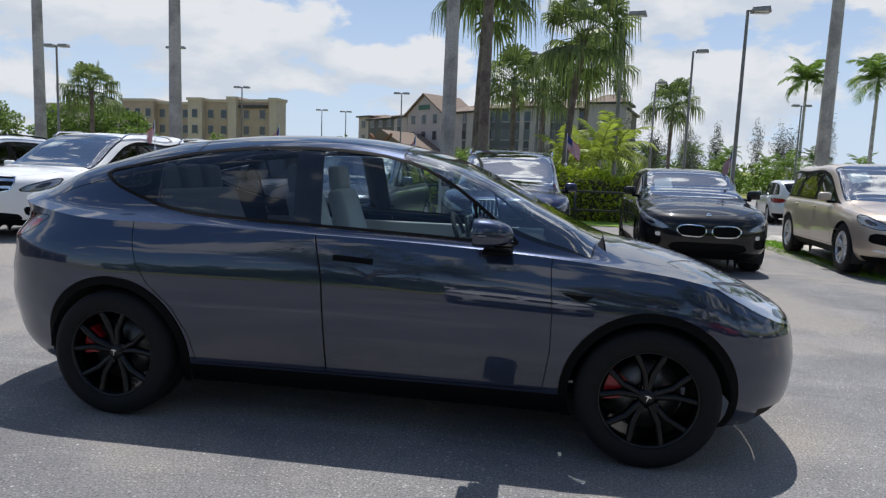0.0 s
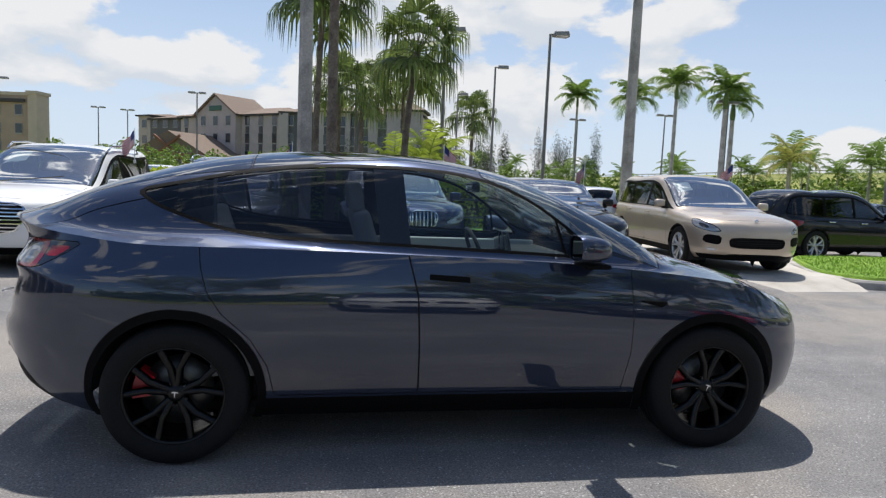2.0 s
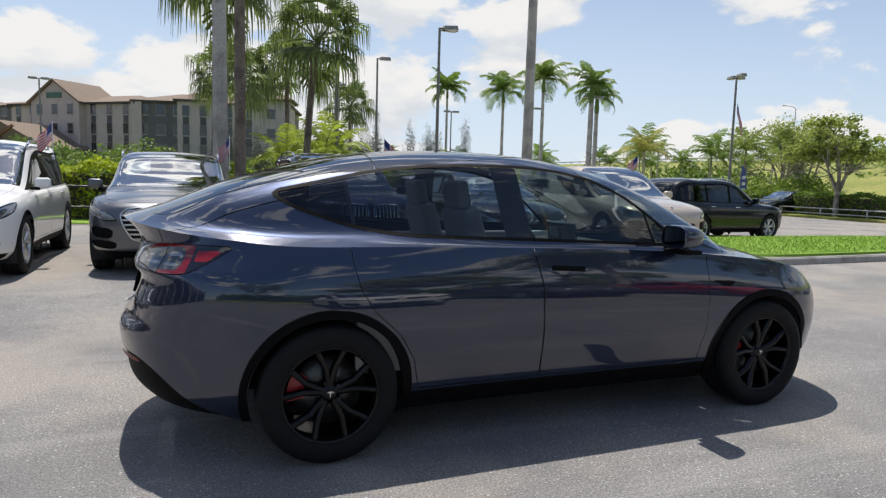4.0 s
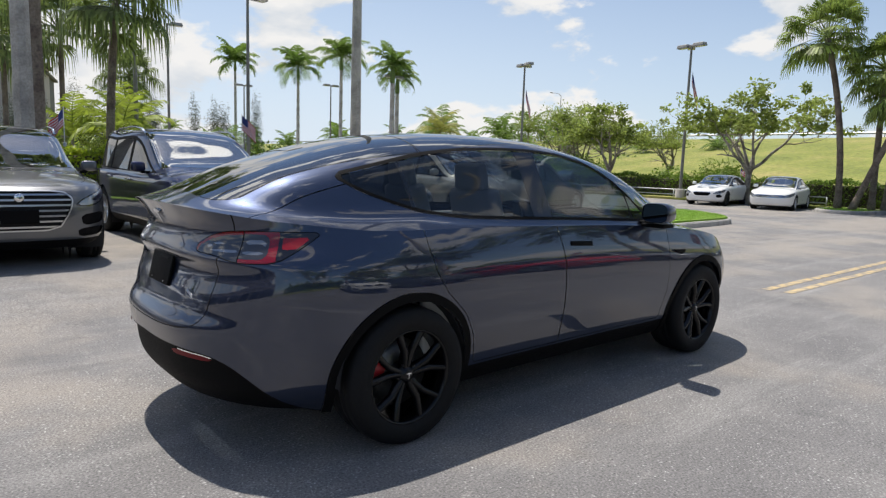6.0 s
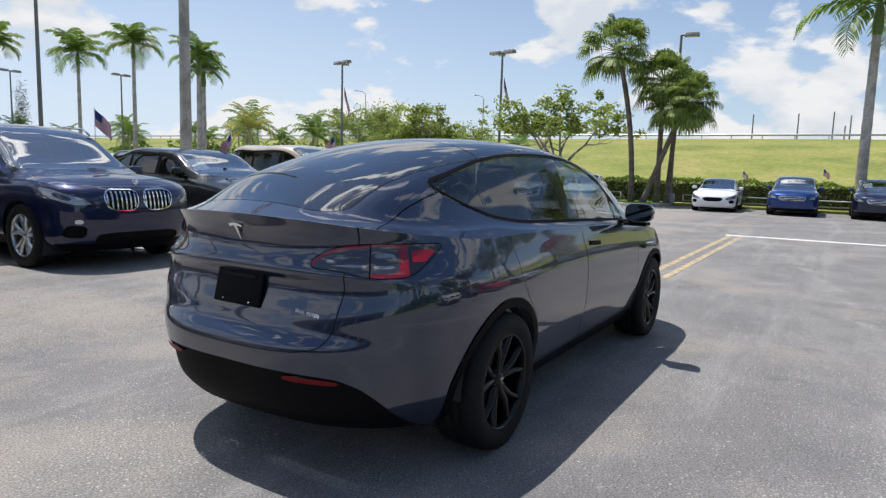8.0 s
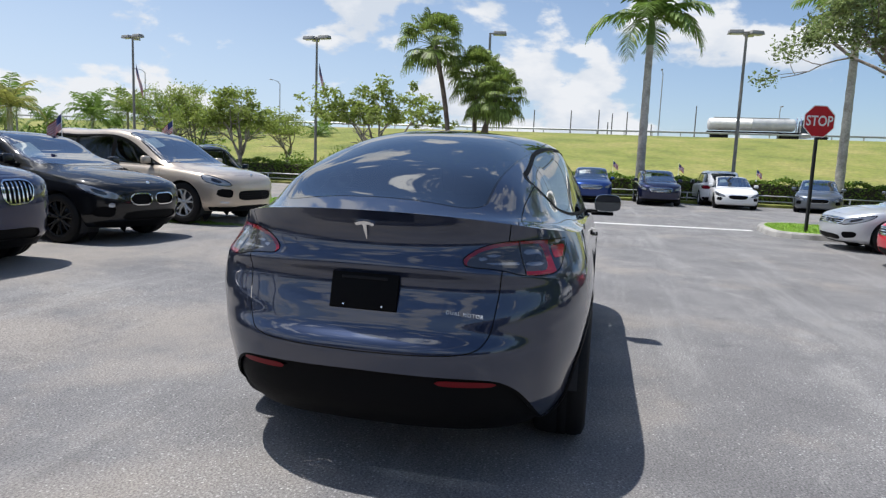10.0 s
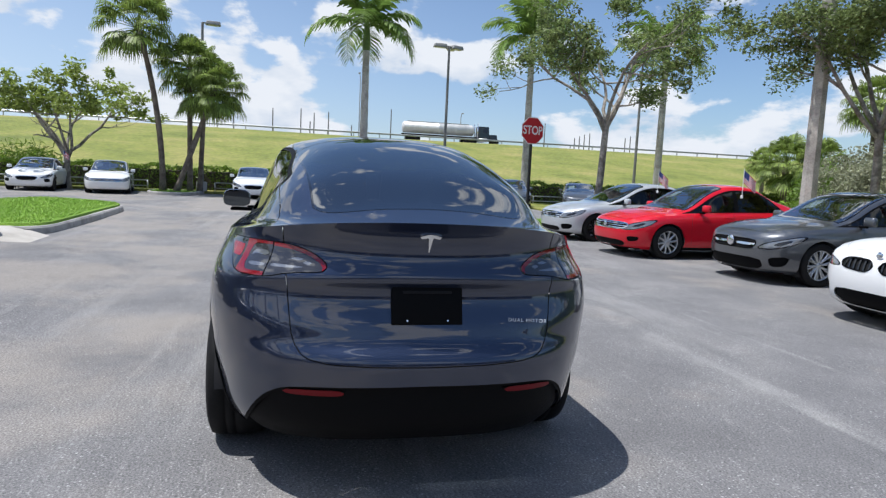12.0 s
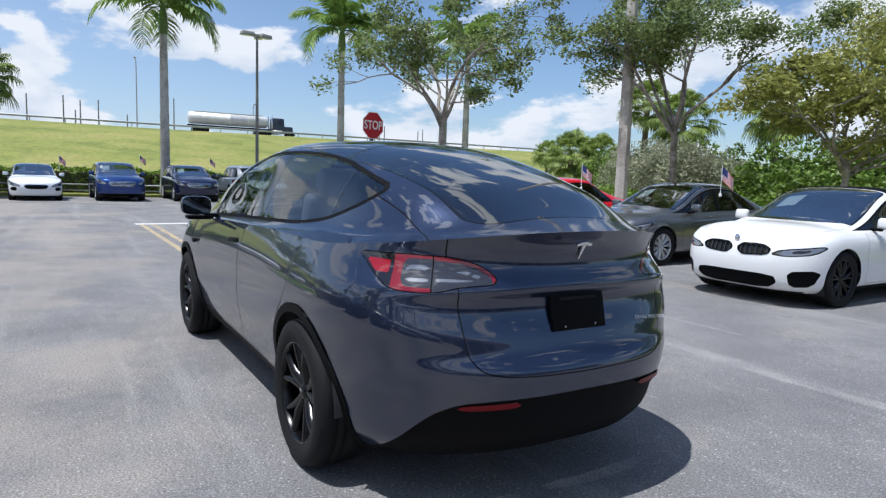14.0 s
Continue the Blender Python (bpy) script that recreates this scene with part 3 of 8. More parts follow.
    sh.cut(lambda r: inside(innr, turn_r(r)), "lamp_clear_in", ("lamp_in",))
    innc = rounded([(0.425, 1.018), (0.445, 1.034), (0.50, 1.049), (0.598, 1.053), (0.598, 1.043), (0.51, 1.038), (0.46, 1.022), (0.44, 1.012)], 1)
    sh.cut(lambda r: inside(innc, turn_r(r)), "lamp_strip_in", ("lamp_clear_in",))
    low_c = np.array([(0.616, 0.998), (0.616, 1.014), (0.700, 1.014), (0.700, 0.998)])
    sh.cut(lambda r: inside(low_c, turn_r(r)), "strip_low", ("lamp_clear",))
    low_i = np.array([(0.44, 1.000), (0.465, 1.012), (0.598, 1.018), (0.598, 1.004)])
    sh.cut(lambda r: inside(low_i, turn_r(r)), "strip_low_in", ("lamp_clear_in",))
    wedge = np.array([(0.768, 1.022), (0.766, 1.072), (0.885, 1.078), (0.826, 1.026)])
    sh.cut(lambda r: inside(wedge, turn_r(r)), "lamp_wedge", ("lamp",))
    # rear valance, its red reflectors, tailgate
    val = rounded([(-0.3, 0.552), (0.40, 0.545), (0.57, 0.530), (0.645, 0.485), (0.70, 0.41), (0.745, 0.30), (0.77, 0.1), (-0.3, 0.1)], 2)
    fv = lambda r: np.maximum(inside(val, yz(r)), x(r) + 0.3)
    sh.cut(fv, "valance", ("side",))
    sh.cut(lambda r: -(fv(r) + 0.012), "lip", ("valance",))
    refl = rounded([(0.33, 0.508), (0.33, 0.533), (0.56, 0.524), (0.585, 0.500)], 1)
    sh.cut(lambda r: np.maximum(inside(refl, yz(r)), x(r) + 0.3), "reflector", ("valance", "lip"))
    gate = [(-0.3, 0.622), (0.38, 0.632), (0.50, 0.655), (0.545, 0.72), (0.562, 0.85), (0.572, 0.97), (0.60, 1.25), (0.60, 1.6), (-0.3, 1.6)]
    region(gate, yz, "tailgate", ("side",), lambda r: x(r) + 0.35, 1, 0.0048)
    # doors
    fd = [(1.222, 0.335), (1.215, 0.60), (1.20, 0.87), (1.15, 1.07), (1.13, 1.25), (2.42, 1.25), (2.385, 0.98), (2.40, 0.75), (2.40, 0.56), (2.372, 0.345)]
    rd = [(0.475, 0.335), (0.44, 0.50), (0.36, 0.64), (0.22, 0.77), (0.15, 0.88), (0.115, 1.0), (0.085, 1.25), (1.13, 1.25), (1.15, 1.07), (1.20, 0.87), (1.215, 0.60), (1.222, 0.335)]
    region(fd, xz, "door_f", ("side",), None, 0, 0.0045)
    region(rd, xz, "door_r", ("side",), None, 0, 0.0045)
    # head lamps, lower intake
    head = rounded([(0.37, 0.745), (0.40, 0.775), (0.55, 0.82), (0.80, 0.895), (1.06, 0.955), (0.97, 0.885), (0.83, 0.80), (0.70, 0.742), (0.57, 0.715), (0.45, 0.718)], 1)
    fh = lambda r: np.maximum(inside(head, turn_f(r)), 3.0 - x(r))
    sh.cut(fh, "headlamp_rim", ("side",))
    sh.cut(lambda r: fh(r) + 0.009, "headlamp", ("headlamp_rim",))
    beam = rounded([(0.47, 0.742), (0.52, 0.775), (0.70, 0.82), (0.72, 0.785), (0.60, 0.742)], 1)
    sh.cut(lambda r: inside(beam, turn_f(r)), "headlamp_beam", ("headlamp",))
    sh.cut(lambda r: np.maximum(z(r) - 0.31, 3.45 - x(r)), "intake", ("side",))
    # glass house
    win = rounded([(-0.285, 1.362), (-0.15, 1.278), (0.02, 1.219), (0.18, 1.172), (0.42, 1.138), (0.80, 1.124), (1.20, 1.112), (1.70, 1.093), (2.12, 1.075), (2.235, 1.075), (2.14, 1.165),
                   (2.02, 1.262), (1.86, 1.375), (1.66, 1.47), (1.42, 1.522), (1.15, 1.540), (0.85, 1.541), (0.55, 1.525), (0.28, 1.488), (0.02, 1.43)], 1)
    fw = lambda r: np.maximum(inside(win, xz(r)), 0.55 - r[:, 7])
    sh.cut(fw, "win_trim", ("deck",))
    sh.cut(lambda r: fw(r) + 0.017, "win", ("win_trim",))
    lean = lambda r: x(r) + (z(r) - 1.3) * 0.10
    sh.cut(lambda r: lean(r) - 0.155, "win_q", ("win",))
    sh.cut(lambda r: -(lean(r) - 0.135), "pillar_c", ("win_q",))
    sh.cut(lambda r: lean(r) - 1.145, "win_r", ("win",))
    sh.cut(lambda r: -(lean(r) - 0.985), "pillar", ("win_r",))
    sh.cut(lambda r: -(x(r) - 1.985 + (z(r) - 1.2) * 0.25), "win_sail", ("win",))
    sh.cut(lambda r: x(r) - 2.0 + (z(r) - 1.2) * 0.25, "win_trim", ("win_sail",))
    # windscreen, roof glass, tailgate glass
    side_w = cubic([1.2, 1.55, 1.8, 2.1, 2.35, 2.6, 2.75], [0.68, 0.73, 0.835, 0.915, 0.935, 0.94, 0.94])
    fs = lambda r: np.maximum(np.maximum(r[:, 7] - side_w(x(r)), x(r) - (2.69 - 0.12 * r[:, 7] ** 2)), 1.56 - x(r))
    sh.cut(fs, "screen", ("deck",))
    sh.cut(lambda r: -(fs(r) + 0.012), "screen_edge", ("screen",))
    fr = lambda r: np.maximum(r[:, 7] - 0.655, band(x(r), 0.315, 1.556))
    sh.cut(fr, "roof", ("deck",))
    sh.cut(lambda r: -(fr(r) + 0.006), "gap", ("roof",))
    edge = cubic([-0.9, -0.5, 0.0, 0.31], [0.462, 0.484, 0.528, 0.55])
    ft = lambda r: np.maximum(np.maximum(y(r) - edge(x(r)), -0.835 + 0.24 * (np.abs(y(r)) / 0.505) ** 8 - x(r)), x(r) - 0.313)
    sh.cut(ft, "rear_glass", ("deck",))
    sh.cut(lambda r: -(ft(r) + 0.010), "rear_edge", ("rear_glass",))
    seam = rounded([(-1.4, -0.2), (-1.4, 0.70), (-0.80, 0.70), (-0.70, 0.625), (-0.55, 0.606), (-0.30, 0.618), (-0.10, 0.622), (0.06, 0.605), (0.13, 0.585), (0.315, 0.58), (0.315, -0.2)], 1)
    fg = lambda r: inside(seam, xy(r))
    sh.cut(fg, "tailgate_top", ("deck",))
    sh.cut(lambda r: -(fg(r) + 0.004), "gap", ("tailgate_top",))
    bonnet = rounded([(2.60, -0.3), (2.585, 0.70), (2.75, 0.735), (3.0, 0.70), (3.22, 0.66), (3.40, 0.55), (3.51, 0.35), (3.56, -0.3)], 1)
    fb = lambda r: np.maximum(inside(bonnet, xy(r)), 2.60 - x(r))
    sh.cut(fb, "bonnet", ("deck",))
    sh.cut(lambda r: -(fb(r) + 0.003), "gap", ("bonnet",))
    sh.cut(lambda r: x(r) - 2.70 + 0.05 * r[:, 7], "cowl", ("bonnet",))

    car = thing("electric_crossover", "slate grey metallic five-door electric crossover with black wheels, parked on asphalt", "car")
    tags = set(sh.tags)
    for i, t in enumerate(sh.tags):
        if t in ("side", "deck"):
            sh.tags[i] = "body"
    body = part("body", sh.piece("body", "body"), "hero_paint", car)
    part("shut_line", sh.piece("shut_line", "gap", -0.005), "gap", body, "dark recessed panel gaps")
    part("tailgate", sh.piece("tailgate", "tailgate"), "hero_paint", car)
    lid = part("spoiler_lip", sh.piece("spoiler_lip", "tailgate_top"), "hero_paint", car)
    part("bonnet", sh.piece("bonnet", "bonnet"), "hero_paint", car)
    part("cowl", sh.piece("cowl", "cowl", -0.012), "trim", car, "black plastic cowl below the windscreen")
    for s, name in ((1, "left"), (-1, "right")):
        f_door = part("door", sh.piece("door", "door_f", side=s), "hero_paint", car)
        r_door = part("door", sh.piece("door", "door_r", side=s), "hero_paint", car)
        part("window", sh.piece("window", "win", -0.003, s), "window", f_door, "clear greenish front window")
        part("window", sh.piece("window", "win_r", -0.003, s), "tinted", r_door, "darkly tinted rear window")
        part("corner_window", sh.piece("corner_window", "win_sail", -0.003, s), "window", f_door)
        part("quarter_window", sh.piece("quarter_window", "win_q", -0.003, s), "privacy", car, "darkly tinted quarter window")
        part("window_trim", sh.piece("window_trim", "win_trim", 0.002, s), "trim", car, "black window surround")
        for tag in ("pillar", "pillar_c"):
            part("pillar", sh.piece("pillar", tag, -0.002, s), "gloss_black", car, "gloss black door pillar")
        for tag in ("cladding_f", "cladding_r"):
            part("arch_cladding", sh.piece("arch_cladding", tag, 0.006, s), "trim", car, "satin black wheel arch trim")
        part("sill", sh.piece("sill", "sill", -0.004, s), "trim", car, "black plastic sill")
        lamp_ob = part("tail_light", sh.piece("tail_light", "lamp_c", 0.002, s), "lamp_red", car, "red wrap-around tail light")
        part("clear_lens", sh.piece("clear_lens", "lamp_clear", 0.001, s), "lamp_glass", lamp_ob, "dark clear lens")
        part("clear_lens", sh.piece("clear_lens", "lamp_clear_in", 0.001, s), "lamp_glass", lamp_ob, "dark clear lens")
        part("light_strip", sh.piece("light_strip", "lamp_strip", 0.0, s), "head_glass", lamp_ob, "silver light strip")
        part("light_strip", sh.piece("light_strip", "lamp_strip_in", 0.0, s), "head_glass", lamp_ob, "silver light strip")
        part("light_strip", sh.piece("light_strip", "strip_low", 0.0, s), "head_glass", lamp_ob, "silver light strip")
        part("light_strip", sh.piece("light_strip", "strip_low_in", 0.0, s), "head_glass", lamp_ob, "silver light strip")
        part("red_band", sh.piece("red_band", "lamp_in", 0.001, s), "lamp_red", lamp_ob)
        part("side_lens", sh.piece("side_lens", "lamp", 0.001, s), "lamp_dark", lamp_ob, "black smoked side lens")
        part("side_marker", sh.piece("side_marker", "lamp_wedge", 0.002, s), "lamp_wedge", lamp_ob, "bright red side marker")
        part("reflector", sh.piece("reflector", "reflector", 0.004, s), "reflector_red", car, "red bumper reflector")
        lamp_f = part("headlight", sh.piece("headlight", "headlamp", 0.001, s), "lamp_clear", car, "slim swept headlight")
        part("headlight_rim", sh.piece("headlight_rim", "headlamp_rim", 0.001, s), "lamp_dark", lamp_f)
        part("projector", sh.piece("projector", "headlamp_beam", 0.002, s), "lamp_dark", lamp_f)
        # handles, flush in the doors
        for door, hx, hy, hz, tilt in ((r_door, 0.34, 0.884, 1.014, 24), (f_door, 1.365, 0.902, 0.963, 14)):
            bm = box_bm(0.215, 0.010, 0.030, 0.0045, 2, (0, 0, -0.015), rot=Matrix.Rotation(0.055, 4, "Y"))
            part("door_handle", bm, "trim", door, "black flush door handle", at=pose(hx, s * hy, hz, s * tilt, 0, 0))
        # camera housing on the wing
        tri = [(-0.075, 0.012), (0.07, 0.006), (0.075, -0.004), (0.045, -0.024), (0.03, -0.028), (-0.06, 0.002)]
        v = [(px, -s * 0.004, pz) for px, pz in tri] + [(px * 0.92, s * 0.012, pz * 0.9) for px, pz in tri]
        n = len(tri)
        f = [tuple(range(n, 2 * n))[:: -s]] + [(k, (k + 1) % n, n + (k + 1) % n, n + k)[:: -s] for k in range(n)]
        part("camera_housing", mesh_of("camera_housing", v, f), "trim", car, "black wedge camera housing", at=pose(2.515, s * 0.934, 0.853))
        # door mirror
        mv, mf, rows = [], [], 12
        for i in range(rows + 1):
            u = i / rows
            for k in range(16):
                a = 2 * math.pi * k / 16
                rr = math.sin(math.acos(min(1, max(-1, 1 - 1.12 * u)))) ** 0.75 if u < 0.93 else 0.94
                cy, cz = math.cos(a), math.sin(a)
                mv.append((-0.085 + 0.205 * (1 - u), s * (0.02 + 0.112 * rr * (abs(cy) ** 0.6) * (1 if cy > 0 else -1)), 0.012 + 0.085 * rr * (abs(cz) ** 0.55) * (1 if cz > 0 else -0.72)))
        for i in range(rows):
            for k in range(16):
                q = (i * 16 + k, i * 16 + (k + 1) % 16, (i + 1) * 16 + (k + 1) % 16, (i + 1) * 16 + k)
                mf.append(q if s > 0 else q[::-1])
        mir = part("door_mirror", mesh_of("door_mirror", mv, mf, True), "hero_paint", car, at=pose(2.085, s * 0.99, 1.128) @ Matrix.Scale(0.95, 4))
        g = [mv[rows * 16 + k] for k in range(16)]
        gv = [(p[0] + 0.012, p[1] * 1.0, p[2]) for p in g]
        part("mirror_glass", mesh_of("mirror_glass", gv, [tuple(range(16))[:: s]]), "mirror", mir, "mirror glass")
        bm = box_bm(0.15, 0.19, 0.028, 0.012, 2, (0.035, -s * 0.02, -0.088))
        box_bm(0.10, 0.10, 0.03, 0.012, 2, (0.06, -s * 0.11, -0.075), bm=bm)
        part("mirror_foot", bm, "trim", mir, "black mirror foot")
    part("windscreen", sh.piece("windscreen", "screen"), "hero_screen", car, "clear windscreen")
    part("glass_edge", sh.piece("glass_edge", "screen_edge", -0.001), "gloss_black", car, "black printed glass edge")
    part("glass_edge", sh.piece("glass_edge", "rear_edge", -0.001), "gloss_black", car, "black printed glass edge")
    part("glass_roof", sh.piece("glass_roof", "roof"), "roof_glass", car, "dark glass roof")
    part("rear_window", sh.piece("rear_window", "rear_glass"), "roof_glass", car, "large dark rear window")
    part("rear_valance", sh.piece("rear_valance", "valance", -0.02), "trim", car, "black plastic rear valance")
    part("valance_edge", sh.piece("valance_edge", "lip", -0.004), "trim", car)
    part("lower_intake", sh.piece("lower_intake", "intake", -0.01), "trim", car, "black lower intake")
    # plate recess, emblem, lettering
    back = pose(-0.913, 0, 0.868, -13, 0, -90)
    bm = box_bm(0.298, 0.016, 0.165, 0.005, 2, (0, 0, -0.0825))
    plate = part("plate_holder", bm, "trim", car, "empty black licence plate holder", at=back)
    part("plate_slot", box_bm(0.205, 0.006, 0.012, 0.002, 1, (0, -0.0095, 0.045)), "gap", plate)
    for px in (-0.085, 0.085):
        v, f = revolve([(0.0, -0.002), (0.004, -0.002), (0.004, 0.002)], 10)
        part("screw", mesh_of("screw", v, f), "chrome", plate, at=pose(px, -0.0085, -0.066))
    part("emblem", emblem_mesh(0.088, 0.010), "chrome", car, "silver emblem on the tailgate", at=pose(-0.913, 0, 1.127, 28, 0, -90))
    letters = bpy.data.curves.new("lettering", "FONT")
    letters.body, letters.size, letters.extrude, letters.align_x = "DUAL MOTOR", 0.0215, 0.0012, "CENTER"
    letters.space_character = 1.25
    letters.materials.append(M["letter"])
    words = new("lettering", letters)
    words.parent = car
    words["label"] = "silver lettering on the tailgate"
    words.matrix_basis = pose(-0.931, -0.437, 0.797, 90 - 13, 0, -90 - 11)
    # underside and wheel housings
    bm = box_bm(3.3, 1.45, 0.10, 0.03, 1, (1.42, 0, 0.19))
    # wider slab added to stop light leaking past the sills
    box_bm(1.96, 1.54, 0.09, 0.03, 1, (1.445, 0, 0.20), bm=bm)
    part("underbody", bm, "cabin", car)
    for xa in (0, WB):
        for s in (-1, 1):
            v, f = revolve([(0.40, 0.0), (0.40, 0.36), (0.0, 0.36)], 40)
            keep = [q for q in f if sum(v[k][2] for k in q) / len(q) > -0.03]
            part("wheel_housing", mesh_of("wheel_housing", v, [q[::-1] for q in keep], True), "cabin", car, at=Matrix.Translation((xa, s * 0.895, R)) @ Matrix.Rotation(math.pi if s > 0 else 0, 4, "Z"))
    # hidden boxes added inside the shell to stop sunlight leaking onto the ground
    part("nose_light_block", box_bm(0.90, 1.0, 0.36, 0.05, 1, (3.0, 0, 0.30)), "cabin", car)
    part("cowl_light_block", box_bm(0.08, 1.5, 0.62, 0.02, 1, (2.43, 0, 0.25)), "cabin", car)
    part("boot_light_block", box_bm(0.50, 1.10, 0.06, 0.01, 1, (-0.48, 0, 0.42)), "cabin", car)
    part("boot_light_block", box_bm(0.32, 1.36, 0.06, 0.01, 1, (-0.58, 0, 0.49)), "cabin", car)
    part("bumper_light_block", box_bm(0.28, 0.96, 0.06, 0.01, 1, (3.34, 0, 0.40)), "cabin", car)
    # cabin
    part("cabin_floor", box_bm(2.75, 1.50, 0.12, 0.03, 1, (1.05, 0, 0.28)), "cabin", car)
    part("boot_lining", box_bm(0.62, 1.0, 0.40, 0.08, 2, (-0.36, 0, 0.52), 0.96), "cabin", car)
    part("door_lining", box_bm(2.2, 0.04, 0.62, 0.015, 2, (1.25, 0.80, 0.42)), "cabin_pale", car)
    part("door_lining", box_bm(2.2, 0.04, 0.62, 0.015, 2, (1.25, -0.80, 0.42)), "cabin_pale", car)
    part("dashboard", box_bm(0.42, 1.42, 0.22, 0.07, 3, (2.18, 0, 0.80), 0.9), "cabin", car, "dark dashboard")
    part("dash_strip", box_bm(0.10, 1.38, 0.06, 0.02, 2, (1.955, 0, 0.86)), "cabin_pale", car)
    part("touch_screen", box_bm(0.02, 0.37, 0.24, 0.006, 2, (1.90, 0, 0.93), rot=Matrix.Rotation(-0.15, 4, "Y")), "gloss_black", car, "dark touch screen")
    part("console", box_bm(0.95, 0.26, 0.26, 0.05, 2, (1.45, 0, 0.36)), "cabin_pale", car)
    for sy in (0.37, -0.37):
        part("front_seat", seat_mesh("front_seat", 0.50, 0.66), "seat", car, "cream leather front seat", at=pose(1.30, sy, 0.25))
    part("rear_seat", seat_mesh("rear_seat", 1.24, 0.60, True), "seat", car, "cream leather rear bench", at=pose(0.36, 0, 0.28))
    ring_v, ring_f = [], []
    pts = [(0, 0.185 * math.cos(k * math.pi / 14), 0.175 * math.sin(k * math.pi / 14)) for k in range(29)]
    tube(pts, 0.015, 8, ring_v, ring_f, cap=False)
    tube([(0.0, -0.18, 0), (0.01, 0, -0.01), (0.0, 0.18, 0)], [0.014, 0.035, 0.014], 8, ring_v, ring_f)
    tube([(0.0, 0, -0.01), (0.30, 0, -0.10)], 0.025, 8, ring_v, ring_f)
    part("steering_wheel", mesh_of("steering_wheel", ring_v, ring_f, True), "cabin", car, "dark steering wheel", at=pose(1.78, 0.37, 0.98, 0, -22, 0))
    v, f = tube([(2.66, 0.62, 1.082), (2.57, 0.1, 1.128)], [0.010, 0.008], 6)
    tube([(2.67, -0.05, 1.09), (2.58, -0.58, 1.112)], [0.010, 0.008], 6, v, f)
    part("wiper", mesh_of("wiper", v, f, True), "trim", car, "black windscreen wipers")
    part("rear_view_mirror", box_bm(0.05, 0.24, 0.07, 0.02, 2, (1.66, 0, 1.41)), "gloss_black", car)
    add_wheels(car, dict(spokes=5, pair=0.30, thick=0.017, rim_mat="black_rim", rim=0.685, dish=0.33, caliper="red_caliper", emblem=True), R, 0.255, WB, 1.615, 96)
    return car


M["lamp_wedge"] = mat("bright_red_lens", (0.27, 0.004, 0.010), 0.2, coat=0.6)
hero = build_hero()


